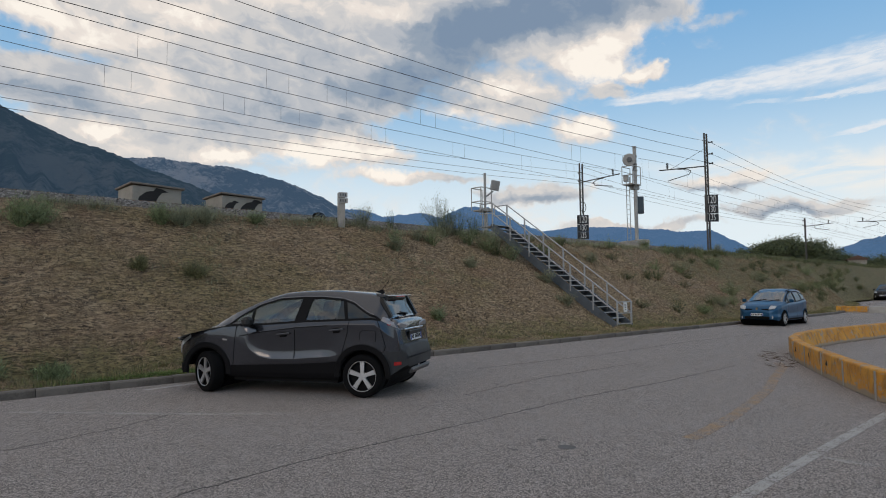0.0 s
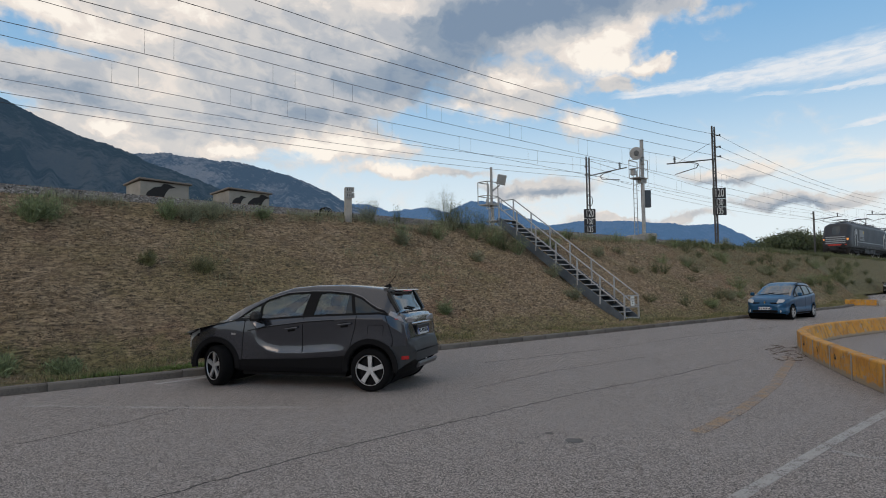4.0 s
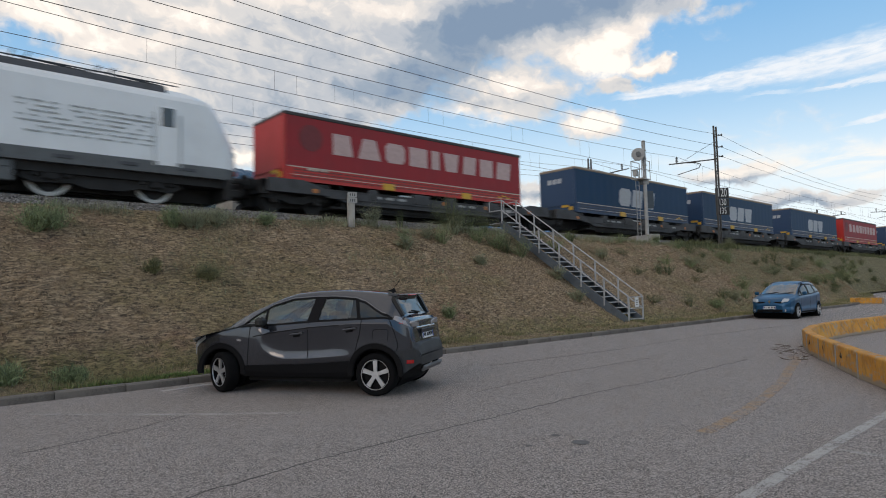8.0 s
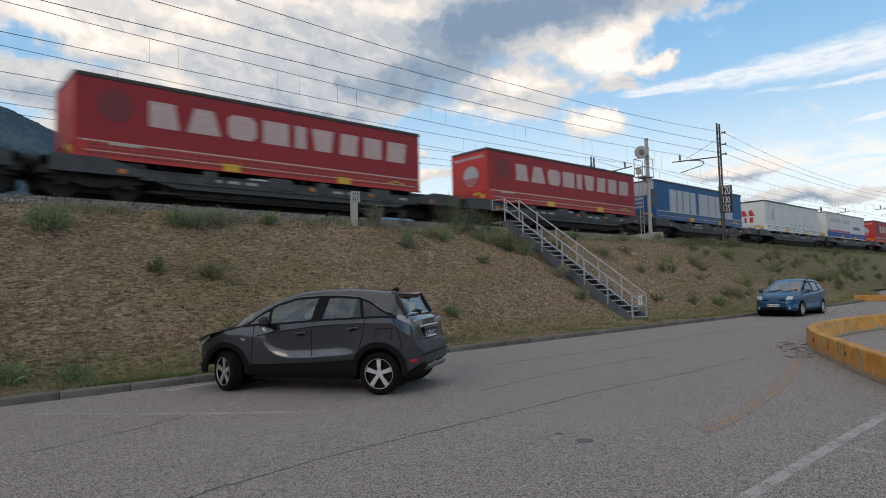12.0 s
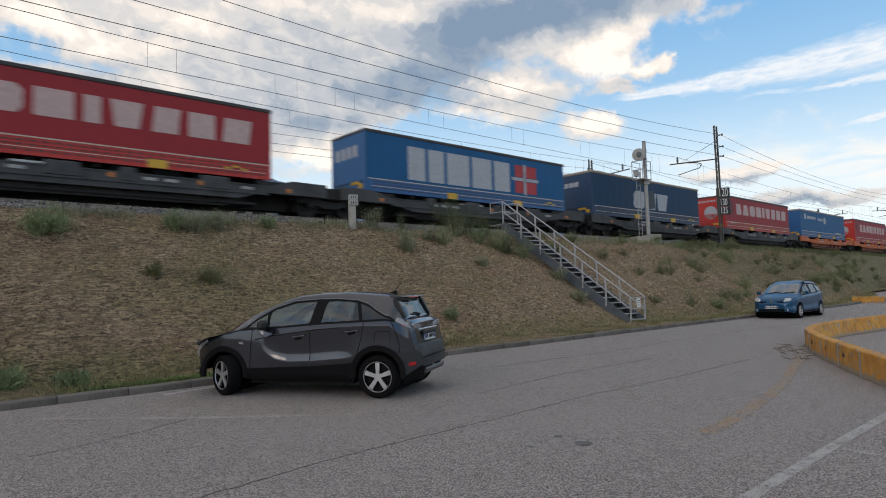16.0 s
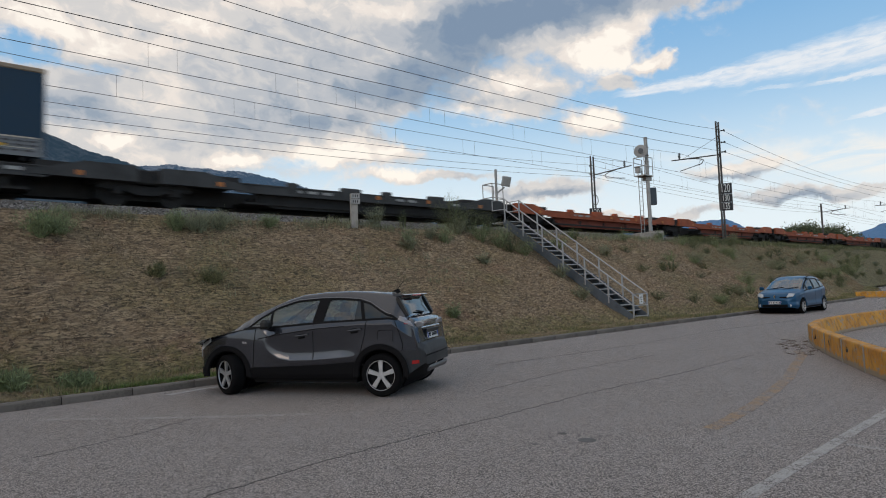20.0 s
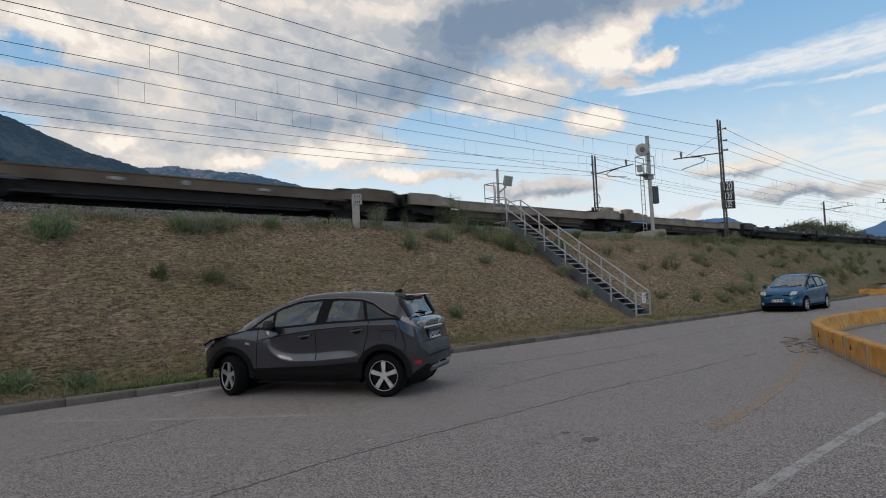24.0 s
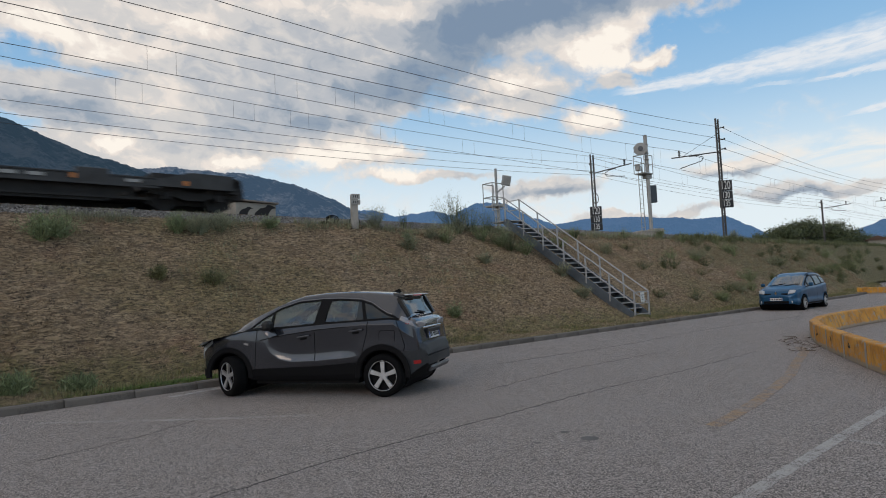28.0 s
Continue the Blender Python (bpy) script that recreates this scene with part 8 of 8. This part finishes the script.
blades(scatter(44000, -3, 58, 0.0, 1.0, 0.5, 1.3, patchy(1.3, -0.45, 3.0)), 0.034, 0.0068, 5, 0.17, "dry_grass", GRASS_DRY, "short dry straw-coloured grass over the bank", "grass", 1, 5.5)
blades(scatter(3800, -3, 60, 0.0, 0.17, 0.5, 1.3, patchy(0.5, 0.0, 8.0)), 0.11, 0.006, 6, 0.14, "green_grass", GRASS_FOOT, "green grass along the foot of the bank", "grass", 2, 0.6)
blades([(x, y, bank_height(x, y), rng.uniform(0.5, 1.1)) for x, y in ((rng.gauss(3.7, 0.75), 11.22 + abs(rng.gauss(0, 0.16))) for _ in range(420))], 0.075, 0.006, 9, 0.12, "green_grass", GRASS_FRESH, "fresh green grass along the kerb by the grey car", "grass", 21, 0.8)
blades(scatter(1100, -3, 75, 0.1, 1.0, 0.6, 1.4, patchy(0.35, 0.26, 5.0)), 0.12, 0.006, 7, 0.14, "green_grass", GRASS_GREY, "scattered green weeds among the dry grass", "grass", 3, 0.7)
blades(scatter(2600, -3, 75, 0.93, 1.0, 0.6, 1.5, patchy(0.6, -0.1, 15.0)), 0.22, 0.006, 6, 0.14, "crest_weeds", GRASS_GREY, "grey-green weeds along the crest of the bank", "weeds", 4, 0.5)
blades(scatter(1800, 36, 105, 0.95, 1.03, 0.7, 1.6), 0.30, 0.010, 6, 0.22, "crest_weeds", GRASS_DEEP, "dark green weeds along the far crest of the bank", "weeds", 14, 0.5)


def shrub(x, y, r, h, mat, label, seed, name="shrub", n=1500):
    """A bushy plant: stalks with small leaves, ragged outline."""
    rr = random.Random(seed)
    o = thing(name, pose(x, y, bank_height(x, y) if y < 19 else 3.98), label, "shrub")
    verts, faces = [], []
    stems = bmesh.new()
    for s in range(30):
        a, lean = rr.uniform(0, 2 * math.pi), rr.uniform(0.1, 1.0)
        tip = Vector((math.cos(a) * r * lean, math.sin(a) * r * lean, h * rr.uniform(0.5, 1.15) * (1.1 - 0.35 * lean)))
        base = Vector((math.cos(a) * 0.08, math.sin(a) * 0.08, -0.05))
        rod(stems, base, tip, 0.009, 4, 0.003)
        for k in range(n // 30):
            u = rr.uniform(0.22, 1.03)
            p = base.lerp(tip, u) + Vector((rr.gauss(0, 1), rr.gauss(0, 1), rr.gauss(0, 1))) * 0.06 * (0.6 + r)
            w = rr.uniform(0.004, 0.010)
            L = rr.uniform(0.06, 0.16)
            d = Vector((rr.gauss(0, 1), rr.gauss(0, 1), rr.uniform(0.6, 3.0))).normalized() * L
            q = d.orthogonal().normalized() * w
            i = len(verts)
            verts += [p - q * 0.4, p + d * 0.5 + q, p + d, p + d * 0.5 - q]
            faces.append((i, i + 1, i + 2, i + 3))
    part("stem", stems, mat, o)["kind"] = "stuff"
    me = bpy.data.meshes.new("leaves")
    me.from_pydata([tuple(v) for v in verts], [], faces)
    meshed("leaf_mass", me, mat, o)["kind"] = "stuff"


SHRUBS = [
    (2.69, 17.27, 0.62, 0.58, GRASS_GREEN, "feathery green weed bush near the crest of the bank"),
    (3.1, 17.45, 0.50, 0.52, GRASS_GREEN, "feathery green weed bush near the crest of the bank"),
    (6.0, 17.8, 0.5, 0.5, GRASS_GREEN, "low green weed clump near the crest"),
    (6.6, 17.76, 0.5, 0.5, GRASS_GREY, "low grey-green weed clump near the crest"),
    (7.3, 18.0, 0.45, 0.45, GRASS_GREY, "low grey-green weed clump near the crest"),
    (6.0, 15.3, 0.4, 0.26, GRASS_FOOT, "yellow-green weed tuft on the dry bank"),
    (4.8, 15.55, 0.20, 0.2, GRASS_FOOT, "small dark weed tuft on the dry bank"),
    (9.0, 18.3, 0.5, 0.3, GRASS_GREEN, "low green weeds along the crest"),
    (13.3, 18.5, 0.5, 0.75, GRASS_GREY, "feathery grey-green bush beside the marker post"),
    (13.75, 17.1, 0.4, 0.4, GRASS_GREY, "grey-green weed clump on the upper bank"),
    (14.1, 17.5, 0.4, 0.4, GRASS_GREEN, "green weed clump on the upper bank"),
    (16.0, 17.65, 0.55, 0.65, GRASS_GREEN, "green weed bush near the crest"),
    (15.4, 17.9, 0.45, 0.5, GRASS_GREY, "grey-green weed bush near the crest"),
    (18.0, 17.7, 0.65, 0.75, GRASS_GREEN, "dense green bush beside the stairs"),
    (18.65, 17.25, 0.75, 0.75, GRASS_GREEN, "dense green bush beside the stairs"),
    (19.5, 16.7, 0.7, 0.7, GRASS_GREEN, "dense green bush beside the stairs"),
    (19.3, 17.6, 0.6, 0.8, GRASS_GREY, "grey-green bush beside the stairs"),
    (17.2, 18.2, 0.5, 0.6, GRASS_GREY, "grey-green weeds on the crest"),
    (19.72, 15.15, 0.45, 0.45, GRASS_GREY, "low bush leaning on the stairs"),
    (19.2, 13.8, 0.45, 0.4, GRASS_GREY, "low weed clump beside the stairs"),
    (16.6, 16.2, 0.4, 0.35, GRASS_GREY, "low weed clump on the bank"),
    (12.25, 13.3, 0.28, 0.28, GRASS_GREEN, "small green weed tuft on the bank"),
    (25.5, 16.9, 0.55, 0.5, GRASS_GREY, "grey-green weed bush past the stairs"),
    (22.6, 17.4, 0.6, 0.5, GRASS_GREEN, "green weeds past the stairs"),
    (28.6, 12.9, 0.6, 0.35, GRASS_GREEN, "low green weeds at the foot of the bank"),
    (33.5, 16.3, 0.7, 0.5, GRASS_GREY, "weed bush on the bank"),
    (34.5, 14.0, 0.8, 0.6, GRASS_GREEN, "green bush behind the blue car"),
    (31.5, 13.3, 0.7, 0.5, GRASS_GREY, "weed bush behind the blue car"),
    (34.0, 18.75, 0.45, 0.5, GRASS_GREEN, "green weeds at the signal's footing"),
    (44.4, 18.8, 0.7, 0.6, GRASS_GREY, "weeds at the mast's foot"),
    (41.0, 18.9, 0.8, 0.45, GRASS_GREY, "low weeds on the crest"),
    (42.0, 15.5, 1.0, 0.6, GRASS_GREY, "weed bush on the far bank"),
    (39.0, 17.0, 0.8, 0.5, GRASS_GREEN, "weed bush on the far bank"),
    (47.0, 14.5, 1.1, 0.7, GRASS_GREEN, "green bush on the far bank"),
    (50.0, 16.5, 1.1, 0.7, GRASS_GREY, "weed bush on the far bank"),
    (53.0, 15.0, 1.2, 0.8, GRASS_GREEN, "green bush on the far bank"),
    (57.0, 17.0, 1.3, 0.8, GRASS_GREEN, "green bush on the far bank"),
    (62.0, 16.5, 1.4, 0.9, GRASS_GREEN, "green bush on the far bank"),
    (67.0, 17.5, 1.4, 0.9, GRASS_GREEN, "green bush on the far bank"),
    (10.4, 12.1, 0.32, 0.35, GRASS_GREEN, "green weed tuft at the kerb"),
    (1.5, 12.2, 0.35, 0.25, GRASS_GREEN, "green weed tuft near the kerb"),
    (2.4, 12.0, 0.3, 0.2, GRASS_GREEN, "green weed tuft near the kerb"),
]
for k, (x, y, r, h, mat, lab) in enumerate(SHRUBS):
    shrub(x, y, r, h, mat, lab, 50 + k)
rng = random.Random(77)
for k in range(64):
    x = 23.5 + 50 * rng.random()
    y = 12.9 + 0.85 * bend(x) + (18.4 - 12.9 - 0.85 * bend(x)) * rng.random()
    shrub(x, y, rng.uniform(0.30, 0.75), rng.uniform(0.25, 0.6), GRASS_DEEP if x > 40 or k % 2 else GRASS_GREEN, "small green weed bush on the dry bank", 500 + k, n=420)
for x, y, r, h in ((17.4, 18.4, 0.7, 0.9), (18.3, 18.6, 0.8, 1.0), (19.2, 18.5, 0.7, 0.8), (18.9, 17.0, 0.7, 0.7)):
    shrub(x, y, r, h, GRASS_DEEP, "dense dark green bush at the top of the stairs", 600 + int(10 * x), n=1500)
shrub(18.0, 19.3, 1.0, 1.5, GRASS_DEEP, "tall ragged bush standing on the crest by the stairs", 7, "tall_bush", 4200)
shrub(15.9, 20.0, 0.45, 0.85, LEAF_DARK, "thin dark bush on the ballast edge", 8, "tall_bush", 300)


def tree(x, y, z, h, r, seed, label, mat=LEAF_DARK, n=2600):
    """A tapered trunk with limbs and a crown of many small leaf clumps."""
    rr = random.Random(seed)
    o = thing("tree", pose(x, y, z), label, "tree", "trees beyond the railway")
    bm = bmesh.new()
    rod(bm, (0, 0, -0.3), (0, 0, h * 0.55), 0.05 * r + 0.1, 8, 0.08)
    hubs = []
    for k in range(16):
        a = 2 * math.pi * k / 16 + rr.uniform(-0.4, 0.4)
        z0 = h * rr.uniform(0.25, 0.55)
        d = r * rr.uniform(0.35, 0.95)
        tip = (math.cos(a) * d, math.sin(a) * d, min(h, z0 + h * rr.uniform(0.10, 0.5)))
        rod(bm, (0, 0, z0), tip, 0.07, 5, 0.02)
        hubs.append(Vector(tip))
    hubs += [Vector((rr.uniform(-0.3, 0.3) * r, rr.uniform(-0.3, 0.3) * r, h * rr.uniform(0.7, 1.0))) for _ in range(7)]
    part("trunk", bm, BARK, o)
    verts, faces = [], []
    for k in range(n):
        c = rr.choice(hubs)
        p = c + Vector((rr.gauss(0, 1), rr.gauss(0, 1), rr.gauss(0, 0.7))) * r * 0.19
        d = Vector((rr.gauss(0, 1), rr.gauss(0, 1), rr.gauss(0, 1))).normalized() * rr.uniform(0.10, 0.26)
        q = d.orthogonal().normalized() * rr.uniform(0.06, 0.15)
        i = len(verts)
        verts += [p - q, p + d, p + q, p - d]
        faces.append((i, i + 1, i + 2, i + 3))
    me = bpy.data.meshes.new("crown")
    me.from_pydata([tuple(v) for v in verts], [], faces)
    meshed("crown", me, mat, o)


TREES = [(111, 41, 5.2, 2.8), (114, 40, 6.0, 3.0), (118, 41, 6.6, 3.4), (122, 40, 7.4, 3.4), (126, 41, 7.8, 3.4), (130, 40, 8.4, 3.6), (134, 40, 7.6, 3.6), (138, 41, 7.8, 3.8), (143, 41, 8.0, 3.8), (148, 42, 7.8, 4.0), (153, 43, 7.8, 4.0), (158, 44, 7.6, 4.0), (163, 44, 7.4, 4.2), (168, 42, 6.0, 3.6), (182, 40, 6.2, 4.0), (190, 40, 6.4, 4.4), (200, 40, 6.8, 4.8)]
for k, (x, y, h, r) in enumerate(TREES):
    tree(x, y, 2.8, h, r, 300 + k, "dark green broad tree beyond the railway")


def far_house():
    o = thing("house", pose(152, 35.6, 2.2, 0, 0, 20), "distant pale house with a brown tiled roof", "house")
    bm = bmesh.new()
    box(bm, (2.8, 3.2, 5.4), (0, 0, 2.7))
    w = part("wall", bm, HUT_WALL, o)
    bm = bmesh.new()
    prism(bm, [(-1.95, 5.3), (0, 6.1), (1.95, 5.3), (1.95, 5.15), (-1.95, 5.15)], -1.75, 1.75, "yz")
    part("roof", bm, worn("brown_tiles", (0.115, 0.070, 0.052), (0.07, 0.045, 0.035), 0.9, relief=0.4), o)
    for x in (-0.9, 0.8):
        bm = bmesh.new()
        box(bm, (0.7, 0.06, 1.1), (x, -1.62, 3.6))
        part("window", bm, CAR_GLASS, w)


far_house()


# loose stones on the ballast shoulder, twigs on the asphalt
def pebbles(n, x0, x1, y0, y1, f, name, mat, label, seed, size):
    rr = random.Random(seed)
    verts, faces = [], []
    for _ in range(n):
        x = x0 + (x1 - x0) * rr.random() ** 1.3
        y = rr.uniform(y0, y1)
        k = size * rr.uniform(0.5, 1.3)
        i = len(verts)
        z = f(x, y)
        verts += [(x + k * rr.uniform(0.5, 1) * a, y + k * rr.uniform(0.5, 1) * b, z + k * rr.uniform(0.5, 0.9) * c) for a, b, c in ((1, 0, 0), (0, 1, 0), (-1, 0, 0), (0, -1, 0), (0, 0, 1), (0, 0, -1))]
        faces += [(i, i + 1, i + 4), (i + 1, i + 2, i + 4), (i + 2, i + 3, i + 4), (i + 3, i, i + 4)]
    me = bpy.data.meshes.new(name)
    me.from_pydata(verts, [], faces)
    tagged(meshed(name, me, mat), label, name.replace("_", " "), kind="stuff")


STONE = foliage("loose_ballast", (0.004, 0.004, 0.004), (0.30, 0.285, 0.27), 9.0)


def shoulder(x, y):
    return float(np.interp(y, [19.3, 19.5, 20.3, 20.95, 21.6], [3.96, 3.96, 4.24, 4.47, 4.47])) + 0.01


pebbles(24000, -4, 70, 19.2, 21.5, shoulder, "ballast_stones", STONE, "loose grey ballast stones on the shoulder", 5, 0.045)

def twigs(n, name, label):
    """Dry twigs and stalks lying in two drifts by the barrier."""
    rr = random.Random(9)
    bm = bmesh.new()
    for k in range(n):
        cx, cy = ((14.4, 4.95), (15.4, 5.35), (13.6, 4.5))[k % 3]
        x, y, a = rr.gauss(cx, 0.35), rr.gauss(cy, 0.12), rr.gauss(0.4, 0.7)
        y = max(y, 4.28 + (x - 13.8) * 0.5 + 0.03) if x < 15.5 else max(y, 5.13 + (x - 15.5) * 0.25)
        L = rr.uniform(0.05, 0.28)
        rod(bm, (x, y, 0.012), (x + L * math.cos(a), y + L * math.sin(a), rr.uniform(0.01, 0.05)), rr.uniform(0.003, 0.006), 4)
    tagged(part(name, bm, plain("dry_twig", (0.085, 0.055, 0.032), 0.9)), label, "litter", kind="stuff")


twigs(46, "twig_litter", "dry twigs and stalks lying against the barrier")

motions()
